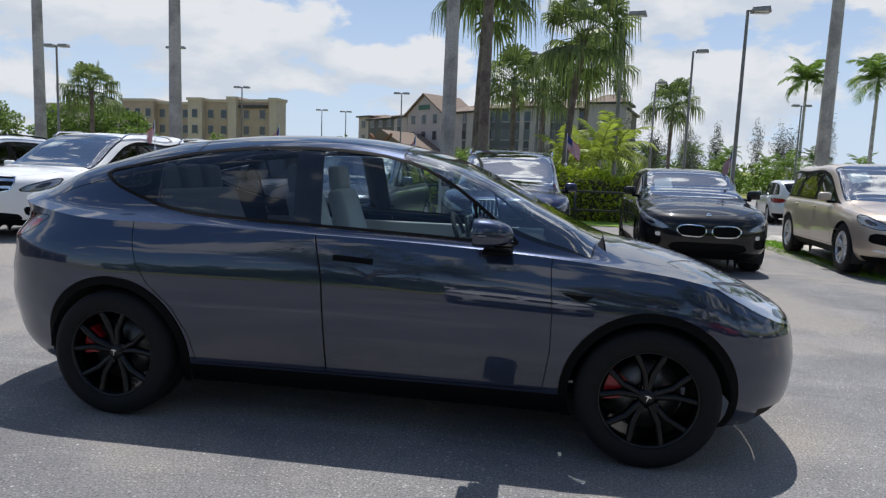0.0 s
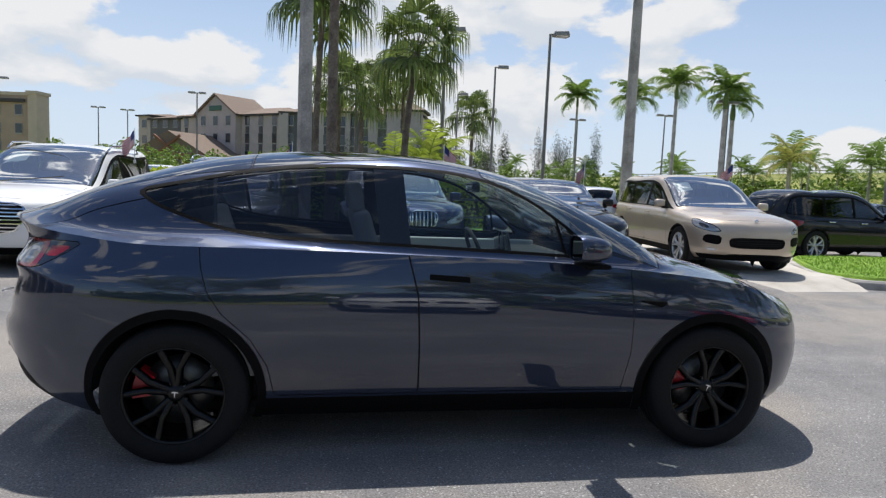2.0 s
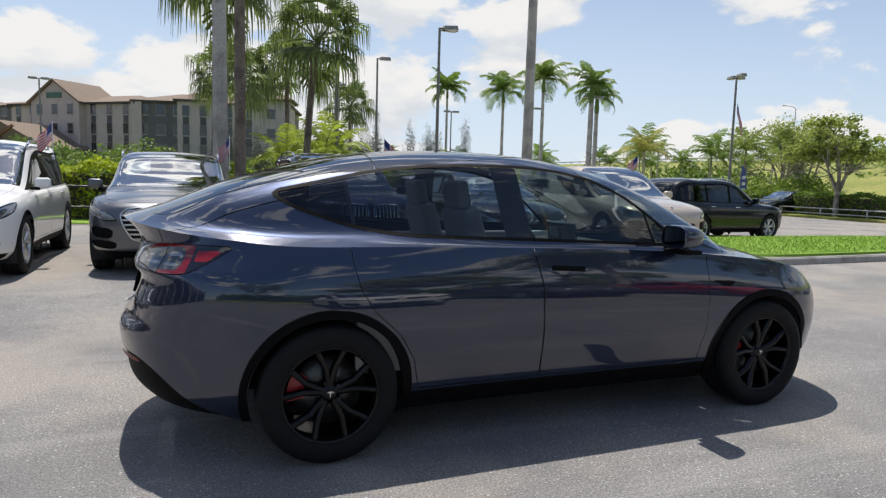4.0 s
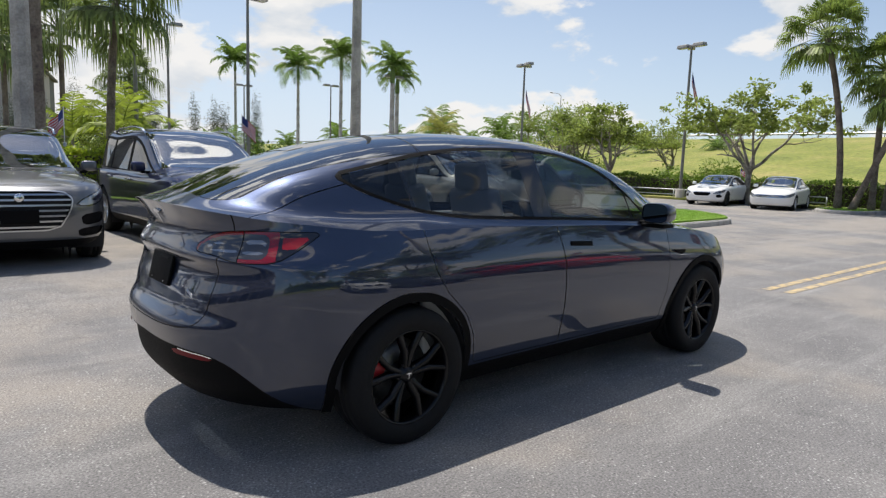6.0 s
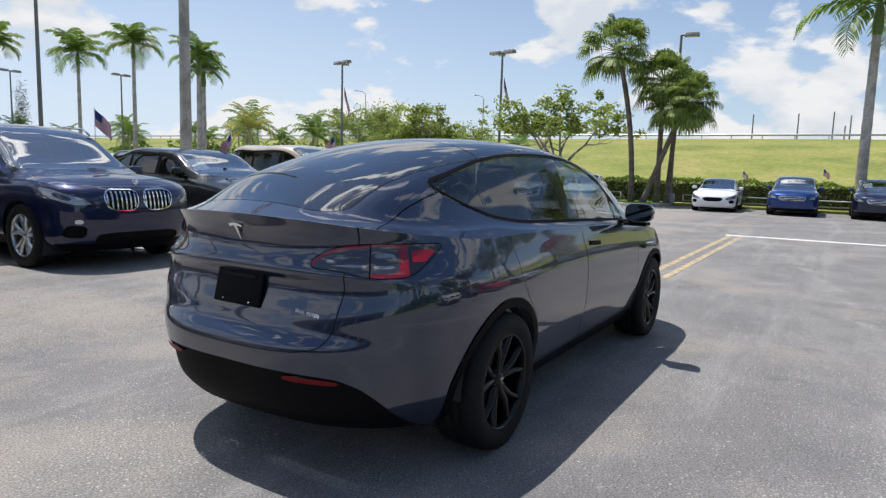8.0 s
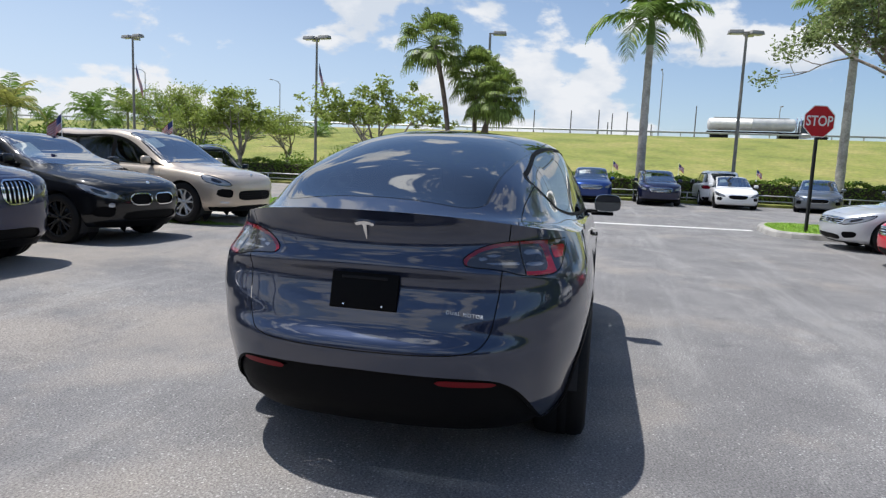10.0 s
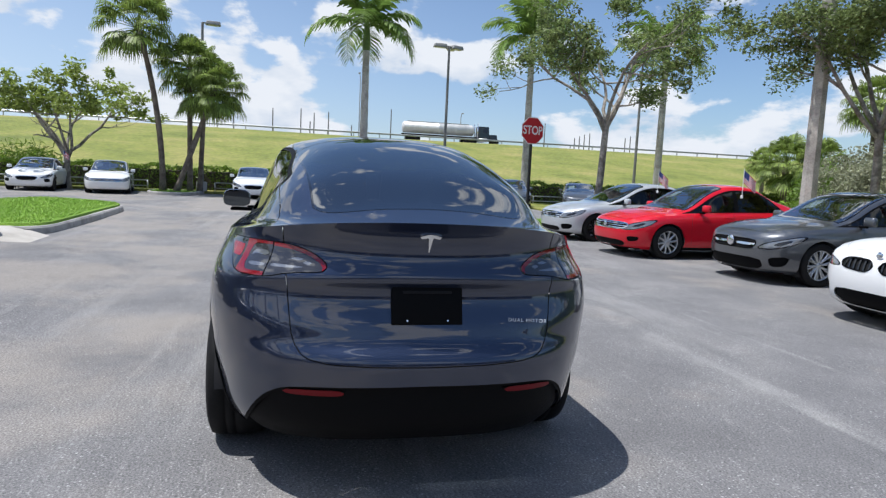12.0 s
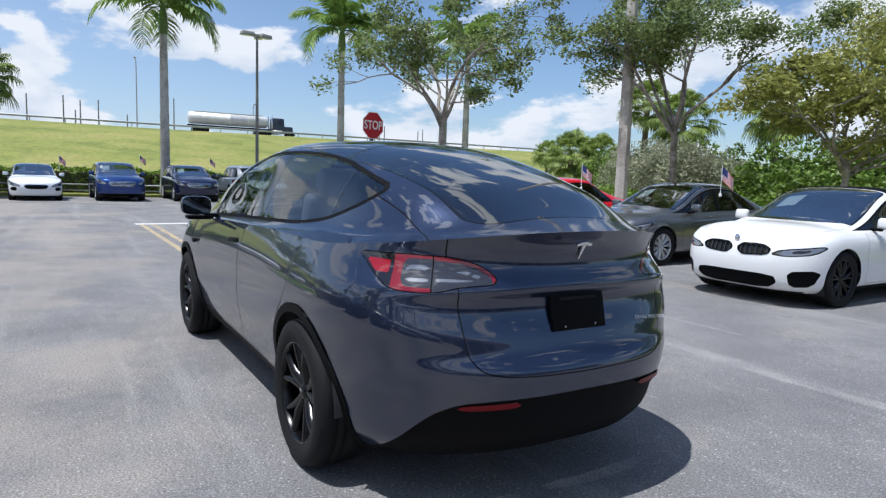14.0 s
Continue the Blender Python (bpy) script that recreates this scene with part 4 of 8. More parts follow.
# ---- the other cars ----
def profile(kind, WB, fo, ro, W, H, nose_z=0.0):
    k, d = WB / 2.85, nose_z
    if kind == "suv":
        spine = [(-ro, 1.06), (-ro + 0.07, 1.22), (-ro + 0.20, 1.45), (-ro + 0.42, H - 0.085), (0.1, H - 0.02), (0.8 * k, H), (1.3 * k, H - 0.025), (1.62 * k, H - 0.11), (1.95 * k, H - 0.30),
                 (WB - 0.52, 1.18 + d * 0.5), (WB - 0.36, 1.12 + d * 0.6), (WB, 1.08 + d * 0.8), (WB + 0.35, 1.035 + d), (WB + fo - 0.30, 0.985 + d), (WB + fo - 0.13, 0.915 + d)]
        belt = [(-ro + 0.25, 1.08), (0.4, 1.045), (1.8 * k, 1.02), (WB - 0.3, 1.0 + d * 0.5), (WB + 0.2, 0.97 + d), (WB + 0.55, 0.93 + d)]
        side = [(0.88, 0.24), (0.965, 0.34), (0.99, 0.48), (1.0, 0.66), (1.0, 0.80), (0.99, 0.92), (0.965, 1.00), (0.93, 1.045)]
        nose = [(-0.16, 0.22), (-0.05, 0.32), (-0.01, 0.46), (0.0, 0.62), (-0.01, 0.74), (-0.03, 0.82), (-0.065, 0.875), (-0.12, 0.915)]
        tail = [(0.14, 0.30), (0.03, 0.40), (0.0, 0.52), (0.0, 0.66), (0.03, 0.78), (0.03, 0.90), (0.02, 0.99), (0.0, 1.06)]
        cab_a, cab_b, rt = [1, 0.92, 0.835, 0.74, 0.40, 0], [0, 0.42, 0.80, 0.93, 0.985, 1], 0.0
    else:
        spine = [(-ro, 0.985), (-ro + 0.22, 1.045), (-0.52, 1.085), (-0.22, 1.165), (0.2, 1.30), (0.55 * k, H - 0.045), (0.95 * k, H), (1.3 * k, H - 0.01), (1.62 * k, H - 0.085), (2.0 * k, H - 0.27),
                 (WB - 0.50, 1.045 + d * 0.3), (WB - 0.34, 0.985 + d * 0.4), (WB, 0.945 + d * 0.6), (WB + 0.35, 0.89 + d * 0.8), (WB + fo - 0.28, 0.81 + d), (WB + fo - 0.11, 0.735 + d)]
        belt = [(-ro + 0.3, 0.965), (0.4, 0.945), (1.8 * k, 0.905), (WB - 0.3, 0.87 + d * 0.4), (WB + 0.2, 0.835 + d * 0.7), (WB + 0.55, 0.77 + d)]
        side = [(0.88, 0.18), (0.965, 0.26), (0.99, 0.38), (1.0, 0.54), (1.0, 0.68), (0.99, 0.80), (0.965, 0.89), (0.93, 0.945)]
        nose = [(-0.17, 0.17), (-0.05, 0.25), (-0.01, 0.36), (0.0, 0.48), (-0.01, 0.57), (-0.03, 0.64), (-0.06, 0.69), (-0.11, 0.73)]
        tail = [(0.14, 0.28), (0.04, 0.36), (0.0, 0.48), (0.0, 0.60), (0.03, 0.72), (0.03, 0.84), (0.02, 0.93), (0.0, 0.985)]
        cab_a, cab_b, rt = [1, 0.90, 0.795, 0.70, 0.38, 0], [0, 0.42, 0.80, 0.92, 0.985, 1], 0.1
    return dict(rear_turn=rt, front_turn=WB + 0.02, rear_round=2.9 if kind == "suv" else 2.5, front_round=3.1, cabin=(-ro - 0.1, WB - 0.10),
                plan=[(-0.5, W * 0.985), (0.1, W), (1.4, W * 0.985), (WB, W), (WB + 0.4, W * 0.99)], side=side,
                tail=[(-ro + dx, z) for dx, z in tail], nose=[(WB + fo + dx, z + nose_z * max(0.0, min(1.0, (z - 0.3) / 0.4))) for dx, z in nose], belt=belt, spine=spine, cab_a=cab_a, cab_b=cab_b)


RIMS = dict(
    five=dict(spokes=5, pair=0.26, thick=0.02, rim_mat="silver_rim", rim=0.66),
    many=dict(spokes=10, pair=0.12, thick=0.011, rim_mat="silver_rim", rim=0.68),
    ten=dict(spokes=10, pair=0.0, thick=0.018, rim_mat="silver_rim", rim=0.66),
    dark=dict(spokes=7, pair=0.18, thick=0.014, rim_mat="black_rim", rim=0.70))


def build_car(name, label, kind, paint_mat, at, WB=2.8, fo=0.86, ro=0.95, W=0.92, H=1.65, R=0.36, rims="five", grille=(), frame="chrome", bars=0, bar_mat="chrome",
              upright=False, intakes=(), lamps=None, cladding=False, fogs=(), rails=False, paper=True, badge=None, roof=None, blank=0.0, nose_z=0.0, strip=False, fine=1.0, group="parked cars"):
    P = profile(kind, WB, fo, ro, W, H, nose_z)
    n = lambda v: max(6, int(v * fine))
    sh = car_surface(P, n(16), n(44), n(34), n(30), n(22))
    x, y, z = (lambda r: r[:, 0]), (lambda r: r[:, 1]), (lambda r: r[:, 2])
    yz = lambda r: r[:, [1, 2]]
    xf = WB + fo
    turn_f = lambda r: np.stack([np.arctan2(r[:, 1], r[:, 0] - WB) * 0.85, r[:, 2]], -1)
    turn_r = lambda r: np.stack([np.arctan2(r[:, 1], P["rear_turn"] - r[:, 0]) * 0.9, r[:, 2]], -1)
    belt = cubic(*zip(*P["belt"]))
    for xa in (0.0, WB):
        far = circle_at(xa, R)
        sh.cut(lambda r: far(r) - R - 0.035, "hole", ("side",))
        if cladding:
            sh.cut(lambda r: np.maximum(far(r) - R - 0.095, z(r) - 1.2), "cladding", ("side",))
    low = 0.36 if kind == "suv" else 0.24
    sh.cut(lambda r: np.maximum(z(r) - low, band(x(r), 0.2, WB - 0.2)), "cladding", ("side",))
    sh.cut(lambda r: np.maximum(z(r) - low + 0.04, WB + 0.5 - x(r)), "cladding", ("side",))
    sh.cut(lambda r: np.maximum(z(r) - low - 0.06, x(r) + ro - 0.45), "cladding", ("side",))
    front = lambda r: WB + 0.2 - x(r)
    for i, g in enumerate(grille):
        poly = rounded([(pa, pb + (0.03 + nose_z if kind == "suv" else 0.0)) for pa, pb in g], 1)

        f = lambda r: np.maximum(inside(poly, yz(r)), front(r))
        sh.cut(f, "grille_frame", ("side",))
        sh.cut(lambda r: f(r) + 0.016, "grille", ("grille_frame",))
        if bars:
            axis = y if upright else z
            lo, hi = (poly[:, 0].min(), poly[:, 0].max()) if upright else (poly[:, 1].min(), poly[:, 1].max())
            step = (hi - lo) / (bars + 0.5)
            for b in range(bars, 0, -1):
                c = lo + b * step - step * 0.25
                sh.cut(lambda r: axis(r) - c - step * 0.17, "grille_bar", ("grille",))
                sh.cut(lambda r: axis(r) - c + step * 0.17, "grille", ("grille_bar_next", "grille_bar"))
                sh.tags = ["bar_done" if t == "grille_bar" else t for t in sh.tags]
    for i, g in enumerate(intakes):
        poly = rounded(g, 1)
        sh.cut(lambda r: np.maximum(inside(poly, yz(r)), front(r)), "intake%d" % i, ("side",))
    for g in fogs:
        poly = rounded(g, 2)
        sh.cut(lambda r: np.maximum(inside(poly, yz(r)), front(r)), "fog", ("side", "intake0", "intake1"))
    if lamps is None:
        lamps = [(pa, pb + 0.05 + nose_z) for pa, pb in ((0.48, 0.65), (0.60, 0.75), (0.93, 0.86), (1.08, 0.865), (0.94, 0.735), (0.68, 0.64))] if kind == "suv" else [(0.43, 0.545), (0.58, 0.655), (0.92, 0.755), (1.12, 0.77), (0.93, 0.635), (0.65, 0.54)]
    head = rounded(lamps, 1)
    fh = lambda r: np.maximum(inside(head, turn_f(r)), WB + 0.05 - x(r))
    sh.cut(fh, "lamp_rim", ("side",))
    sh.cut(lambda r: fh(r) + 0.014, "lamp", ("lamp_rim",))
    mid = rounded([(px * 0.35 + 0.65 * np.mean([q[0] for q in lamps]), pz * 0.4 + 0.6 * np.mean([q[1] for q in lamps])) for px, pz in lamps], 1)
    sh.cut(lambda r: inside(mid, turn_f(r)), "lamp_core", ("lamp",))
    tz = (0.80, 0.98) if kind == "suv" else (0.72, 0.90)
    tl = rounded([(0.42, tz[0] + 0.05), (0.42, tz[1] - 0.01), (0.80, tz[1]), (1.10, tz[1] - 0.01), (0.90, tz[0]), (0.6, tz[0])], 1)
    sh.cut(lambda r: np.maximum(inside(tl, turn_r(r)), x(r) + 0.3), "tail", ("side",))
    # doors
    zb = low + 0.03
    k = WB / 2.85
    door_x = [(0.40, 1.28 * k), (1.28 * k, WB - 0.52)]
    for a, b in door_x:
        dp = np.array([(a if a > 0.5 else 0.47, zb), (a if a > 0.5 else 0.30, 0.72), (a - 0.05 if a > 0.5 else 0.16, 1.3), (b - 0.05 if b < WB - 0.6 else b, 1.3), (b + 0.02, 0.6), (b, zb)])
        sh.cut(lambda r: inside(dp, r[:, [0, 2]]), "door", ("side",))
        sh.cut(lambda r: -(inside(dp, r[:, [0, 2]]) + 0.005), "gap", ("door",))
        sh.tags = ["door_done" if t == "door" else t for t in sh.tags]
    # glass
    x_hd, x_cowl = 1.42 * k, WB - 0.40
    edge0 = 0.80 if kind == "suv" else 0.755
    sw = cubic([x_hd - 0.3, x_hd + 0.1, x_hd + 0.4, x_cowl - 0.25, x_cowl + 0.1], [edge0 - 0.02, edge0, edge0 + 0.03, edge0 + 0.075, edge0 + 0.11])
    xr = (-ro + 0.22) if kind == "suv" else -0.16
    kz = 0.35 if kind == "suv" else 1.3
    fw = lambda r: np.maximum(np.maximum(sw(x(r)) + 0.055 - r[:, 7], belt(x(r)) + 0.03 - z(r)), xr + (z(r) - belt(x(r))) * kz - x(r))
    sh.cut(fw, "win_trim", ("deck",))
    sh.cut(lambda r: fw(r) + 0.018, "win", ("win_trim",))
    bx = 1.22 * k
    sh.cut(lambda r: x(r) - bx, "win_r", ("win",))
    sh.cut(lambda r: -(x(r) - bx + 0.09), "win_trim", ("win_r",))
    cx = 0.30 if kind == "suv" else 0.34
    sh.cut(lambda r: x(r) - cx, "win_q", ("win_r",))
    sh.cut(lambda r: -(x(r) - cx + (0.07 if kind == "suv" else 0.03)), "win_trim", ("win_q",))
    fs = lambda r: np.maximum(np.maximum(r[:, 7] - sw(x(r)), x(r) - (x_cowl + 0.10 - 0.14 * r[:, 7] ** 2)), x_hd + 0.03 * r[:, 7] ** 2 - x(r))
    sh.cut(fs, "screen", ("deck",))
    sh.cut(lambda r: -(fs(r) + 0.022), "screen_edge", ("screen",))
    rg = (-ro + 0.06, -ro + 0.33) if kind == "suv" else (-0.52, 0.42 * k)
    ft = lambda r: np.maximum(r[:, 7] - edge0 + 0.06, band(x(r), *rg))
    sh.cut(ft, "rear_glass", ("deck",))
    bon = lambda r: np.maximum(np.maximum(r[:, 7] - 0.86, x_cowl + 0.11 - 0.14 * r[:, 7] ** 2 - x(r)), x(r) - xf + 0.17)
    sh.cut(bon, "bonnet", ("deck",))
    sh.cut(lambda r: -(bon(r) + 0.006), "gap", ("bonnet",))
    if roof:
        sh.cut(lambda r: np.maximum(r[:, 7] - edge0 - 0.02, band(x(r), -0.1, x_hd - 0.02)), "roof_panel", ("deck",))

    car = thing(name, label, "car", group, at)
    sh.tags = ["body" if t in ("side", "deck", "door_done", "bonnet") else t for t in sh.tags]
    have = set(sh.tags)
    body = part("body", sh.piece("body", "body"), paint_mat, car)

    def add(tag, nm, material, parent=car, lab="", off=0.0, split=False):
        if tag in have:
            for s in ((1, -1) if split else (0,)):
                part(nm, sh.piece(nm, tag, off, s), material, parent, lab)

    add("gap", "shut_line", "gap", body, "", -0.004)
    add("cladding", "lower_cladding", "trim", car, "black plastic cladding", 0.003)
    two = bool(grille) and min(pa for pa, pb in grille[0]) > 0
    add("grille", "grille", "gap" if bars else "trim", car, "dark front grille", -0.02, two)
    add("bar_done", "grille_bar", bar_mat, car, "", -0.004, two)
    add("grille_frame", "grille_frame", frame, car, "", 0.006, two)
    for i, g in enumerate(intakes):
        add("intake%d" % i, "lower_intake", "trim", car, "black lower intake", -0.015, min(pa for pa, pb in g) > 0)
    add("fog", "fog_light", "lamp_clear", car, "", 0.002, True)
    add("lamp_rim", "headlight_rim", "lamp_dark", car, "", 0.001, True)
    add("lamp", "headlight", "head_glass", car, "clear headlight", 0.0, True)
    add("lamp_core", "headlight_lens", "lamp_dark", car, "", 0.002, True)
    add("tail", "tail_light", "lamp_red", car, "red tail light", 0.003, True)
    add("win", "front_window", "privacy", car, "dark tinted window", -0.003, True)
    add("win_r", "rear_side_window", "privacy", car, "dark tinted window", -0.003, True)
    add("win_q", "quarter_window", "privacy", car, "dark tinted window", -0.003, True)
    add("win_trim", "window_trim", "trim", car, "", 0.002, True)
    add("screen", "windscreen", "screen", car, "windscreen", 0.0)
    add("screen_edge", "glass_edge", "gloss_black", car, "", 0.0)
    add("rear_glass", "rear_window", "privacy", car, "", 0.0)
    add("roof_panel", "roof_panel", roof or "gloss_black", car, "dark roof panel", 0.001)
    if paper:
        # price sheet standing behind the windscreen
        spine = cubic(*zip(*P["spine"]))
        xa, xb = x_hd + 0.22, x_hd + 0.50
        ya, yb = -W * 0.60, -W * 0.30
        pts = [(xa, ya, spine(xa) - 0.085), (xa, yb, spine(xa) - 0.04), (xb, yb, spine(xb) - 0.045), (xb, ya, spine(xb) - 0.09)]
        v = [Vector(p) for p in pts] + [Vector(p) + Vector((-0.004, 0, -0.004)) for p in pts]
        part("price_sheet", mesh_of("price_sheet", v, [(0, 1, 2, 3), (7, 6, 5, 4), (0, 4, 5, 1), (1, 5, 6, 2), (2, 6, 7, 3), (3, 7, 4, 0)]), "paper", car, "white paper price sheet")
    # mirrors, handles
    for s in (1, -1):
        bm = box_bm(0.11, 0.20, 0.14, 0.045, 3, (0, s * 0.10, -0.05), 0.92)
        mir = part("door_mirror", bm, paint_mat, car, at=pose(x_cowl - 0.36, s * W * 0.945, float(belt(x_cowl - 0.4)) + 0.10))
        part("mirror_foot", box_bm(0.07, 0.13, 0.04, 0.012, 2, (0.02, s * 0.0, -0.08)), "trim", mir)
        part("mirror_glass", box_bm(0.006, 0.15, 0.10, 0.002, 1, (-0.056, s * 0.10, -0.03)), "mirror", mir)
        for hx in (0.42 * k, 1.42 * k):
            hz = float(belt(hx)) - (0.10 if kind == "suv" else 0.08)
            part("door_handle", box_bm(0.20, 0.03, 0.026, 0.008, 2, (0, 0, 0)), "chrome" if strip else paint_mat, car, at=pose(hx, s * W * 0.992, hz))
        if rails:
            v, f = tube([(0.0, s * W * 0.735, H - 0.085), (0.2, s * W * 0.74, H - 0.02), (0.9, s * W * 0.74, H + 0.005), (1.35 * k, s * W * 0.735, H - 0.03), (1.5 * k, s * W * 0.73, H - 0.11)], 0.015, 6)
            part("roof_rail", mesh_of("roof_rail", v, f, True), "chrome" if strip else "trim", car)
    if badge:
        v, f = revolve([(0.0, -0.01), (badge[1] * 0.8, -0.01), (badge[1], 0.0), (badge[1] * 0.9, 0.008)], 20)
        part("badge", mesh_of("badge", v, f, True), "chrome", car, "round silver badge", at=pose(xf - badge[2], 0, badge[0], 0, 0, 90))
    if blank:
        part("plate_blank", box_bm(0.03, 0.36, 0.15, 0.01, 1, (xf + 0.005, 0, blank)), "trim", car, "black plate blank")
    bm = box_bm(xf + ro - 0.7, W * 1.5, 0.12, 0.03, 1, ((xf - ro) / 2, 0, 0.17 if kind == "sedan" else 0.24))
    part("underbody", bm, "cabin", car)
    for xa in (0, WB):
        for s in (-1, 1):
            v, f = revolve([(R + 0.04, 0.0), (R + 0.04, 0.34), (0.0, 0.34)], 24)
            keep = [q for q in f if sum(v[i][2] for i in q) / len(q) > -R * 0.5]
            part("wheel_housing", mesh_of("wheel_housing", v, [q[::-1] for q in keep], True), "cabin", car, at=Matrix.Translation((xa, s * W * 0.955, R)) @ Matrix.Rotation(math.pi if s > 0 else 0, 4, "Z"))
    seat_z = 0.18 if kind == "sedan" else 0.30
    part("cabin_floor", box_bm(WB * 0.85, W * 1.6, 0.10, 0.02, 1, (WB * 0.42, 0, seat_z)), "cabin", car)
    part("dashboard", box_bm(0.5, W * 1.55, 0.25, 0.07, 2, (x_cowl - 0.28, 0, float(belt(x_cowl)) - 0.22), 0.9), "dash", car)
    for s in (1, -1):
        part("front_seat", seat_mesh("front_seat", 0.5, 0.62), "dark_seat", car, at=pose(1.28 * k, s * 0.37, seat_z - 0.02))
    part("rear_seat", seat_mesh("rear_seat", 1.2, 0.55, True), "dark_seat", car, at=pose(0.45, 0, seat_z))
    add_wheels(car, RIMS[rims], R, 0.235, WB, W * 2 - 0.27, 36)
    return car


# mirror share raised above plain glass to stand in for sky and sun glare
M["screen"] = glass("glare_windscreen_glass", (0.80, 0.93, 0.95), 0.8, 0.36, 2.0)


def sym(*pts):
    """An outline across the middle line from its left half."""
    return [(-0.2, pts[0][1])] + list(pts) + [(-0.2, pts[-1][1])]


def park(fx, fy, yaw, WB, z=0.0):
    """The pose of a car from the middle of its front axle and its heading."""
    a = radians(yaw)
    return pose(fx - WB * math.cos(a), fy - WB * math.sin(a), z, 0, 0, yaw)


hexa = sym((0.30, 0.86), (0.46, 0.82), (0.50, 0.70), (0.36, 0.46))
plain = sym((0.46, 0.80), (0.52, 0.74), (0.44, 0.58))
low_wide = sym((0.55, 0.42), (0.60, 0.34), (0.50, 0.28))
vents = [(0.62, 0.52), (0.80, 0.54), (0.84, 0.40), (0.64, 0.38)]
kidney = [(0.03, 0.855), (0.40, 0.865), (0.46, 0.77), (0.40, 0.61), (0.08, 0.59), (0.03, 0.68)]
kidney_low = [(0.03, 0.745), (0.37, 0.755), (0.45, 0.68), (0.39, 0.58), (0.07, 0.57), (0.03, 0.63)]

# the row along the hedge, noses towards the lane
build_car("silver_suv", "silver grey suv parked in a row by the hedge", "suv", "silver_paint", park(-8.7, 5.4, -90, 2.85, 0.13), 2.85, W=0.95, H=1.70, grille=[plain], bars=3, rims="ten", rails=True)
build_car("white_suv", "large white suv with a chrome barred grille and a window flag", "suv", "white_paint", park(-6.1, 5.44, -90, 3.07, 0.13), 3.07, 0.90, 1.10, 0.97, 1.80, 0.385, "five",
          [sym((0.44, 0.92), (0.52, 0.80), (0.44, 0.64))], bars=2, intakes=[low_wide, vents], rails=True, strip=True, nose_z=0.06, badge=(0.88, 0.09, 0.0))
build_car("white_suv", "white suv with a slatted grille and silver alloy wheels", "suv", "white_paint", park(-3.5, 5.4, -90, 2.99, 0.13), 2.99, 0.88, 1.10, 0.98, 1.74, 0.385, "five",
          [hexa], bars=8, bar_mat="chrome", intakes=[vents], rails=True, strip=True)
build_car("grey_suv", "grey suv with a big hexagonal grille and window sheet", "suv", "light_grey_paint", park(-0.90, 5.69, -91, 2.82, 0.13), 2.82, 0.87, 0.95, 0.945, 1.66, 0.37, "ten",
          [sym((0.42, 0.85), (0.53, 0.76), (0.50, 0.62), (0.37, 0.40))], "silver_rim", 7, "silver_rim", intakes=[[(0.60, 0.60), (0.88, 0.63), (0.87, 0.50), (0.62, 0.47)], [(0.56, 0.44), (0.88, 0.46), (0.85, 0.36), (0.58, 0.34)]], badge=(0.80, 0.05, -0.01), strip=True, paper=True, rails=True, blank=0.52, fine=1.3)
build_car("navy_suv", "dark navy suv with a chrome double grille and alloy wheels", "suv", "navy_paint", park(1.79, 5.80, -89, 2.93, 0.13), 2.93, 0.88, 1.05, 0.97, 1.75, 0.38, "five",
          [kidney], "chrome", 7, "chrome", True, intakes=[sym((0.50, 0.44), (0.56, 0.34), (0.45, 0.30)), vents], fogs=[[(0.66, 0.60), (0.74, 0.60), (0.74, 0.55), (0.66, 0.55)]], rails=True, strip=True, paper=False, badge=(1.03, 0.04, 0.12), fine=1.3, nose_z=0.06)
build_car("black_compact_suv", "black compact suv with a silver-rimmed double grille", "suv", "black_paint", park(4.72, 6.20, -92, 2.67, 0.13), 2.67, 0.83, 0.88, 0.915, 1.54, 0.345, "dark",
          [kidney_low], "chrome", 0, intakes=[sym((0.48, 0.46), (0.54, 0.36), (0.40, 0.32)), vents], fogs=[[(0.64, 0.58), (0.71, 0.58), (0.71, 0.52), (0.64, 0.52)]], badge=(0.835, 0.04, 0.11), strip=True, fine=1.2, nose_z=-0.07)
build_car("gold_suv", "champagne gold suv with alloy wheels on a concrete pad", "suv", "gold_paint", park(7.88, 6.42, -95, 2.895, 0.16), 2.895, 0.92, 1.08, 0.99, 1.72, 0.375, "five",
          [sym((0.44, 0.62), (0.50, 0.56), (0.46, 0.44))], "trim", 4, "trim", intakes=[[(0.60, 0.64), (0.84, 0.66), (0.86, 0.52), (0.62, 0.48)], sym((0.48, 0.34), (0.52, 0.30), (0.44, 0.27))],
          fogs=[[(0.66, 0.42), (0.80, 0.43), (0.80, 0.39), (0.66, 0.38)]], lamps=[(0.52, 0.70), (0.60, 0.80), (0.86, 0.90), (1.02, 0.91), (0.95, 0.78), (0.70, 0.70)], badge=(0.90, 0.035, 0.11), fine=1.3, nose_z=-0.03)
build_car("black_suv", "black three-row suv with alloy wheels, seen from the side", "suv", "black_paint", park(14.9, 10.65, 6, 2.83), 2.83, 0.95, 1.0, 0.96, 1.72, 0.375, "five", [plain], bars=2, rails=True, strip=True)
build_car("black_sedan", "black sedan parked far across the lot", "sedan", "black_paint", park(31.3, 24.3, 182, 2.9), 2.9, 0.9, 1.1, 0.93, 1.45, 0.345, "five", [plain])
build_car("grey_sedan", "grey sedan parked far across the lot", "sedan", "slate_paint", park(28.6, 26.6, 200, 2.8), 2.8, 0.9, 1.1, 0.92, 1.45, 0.34, "five", [plain])
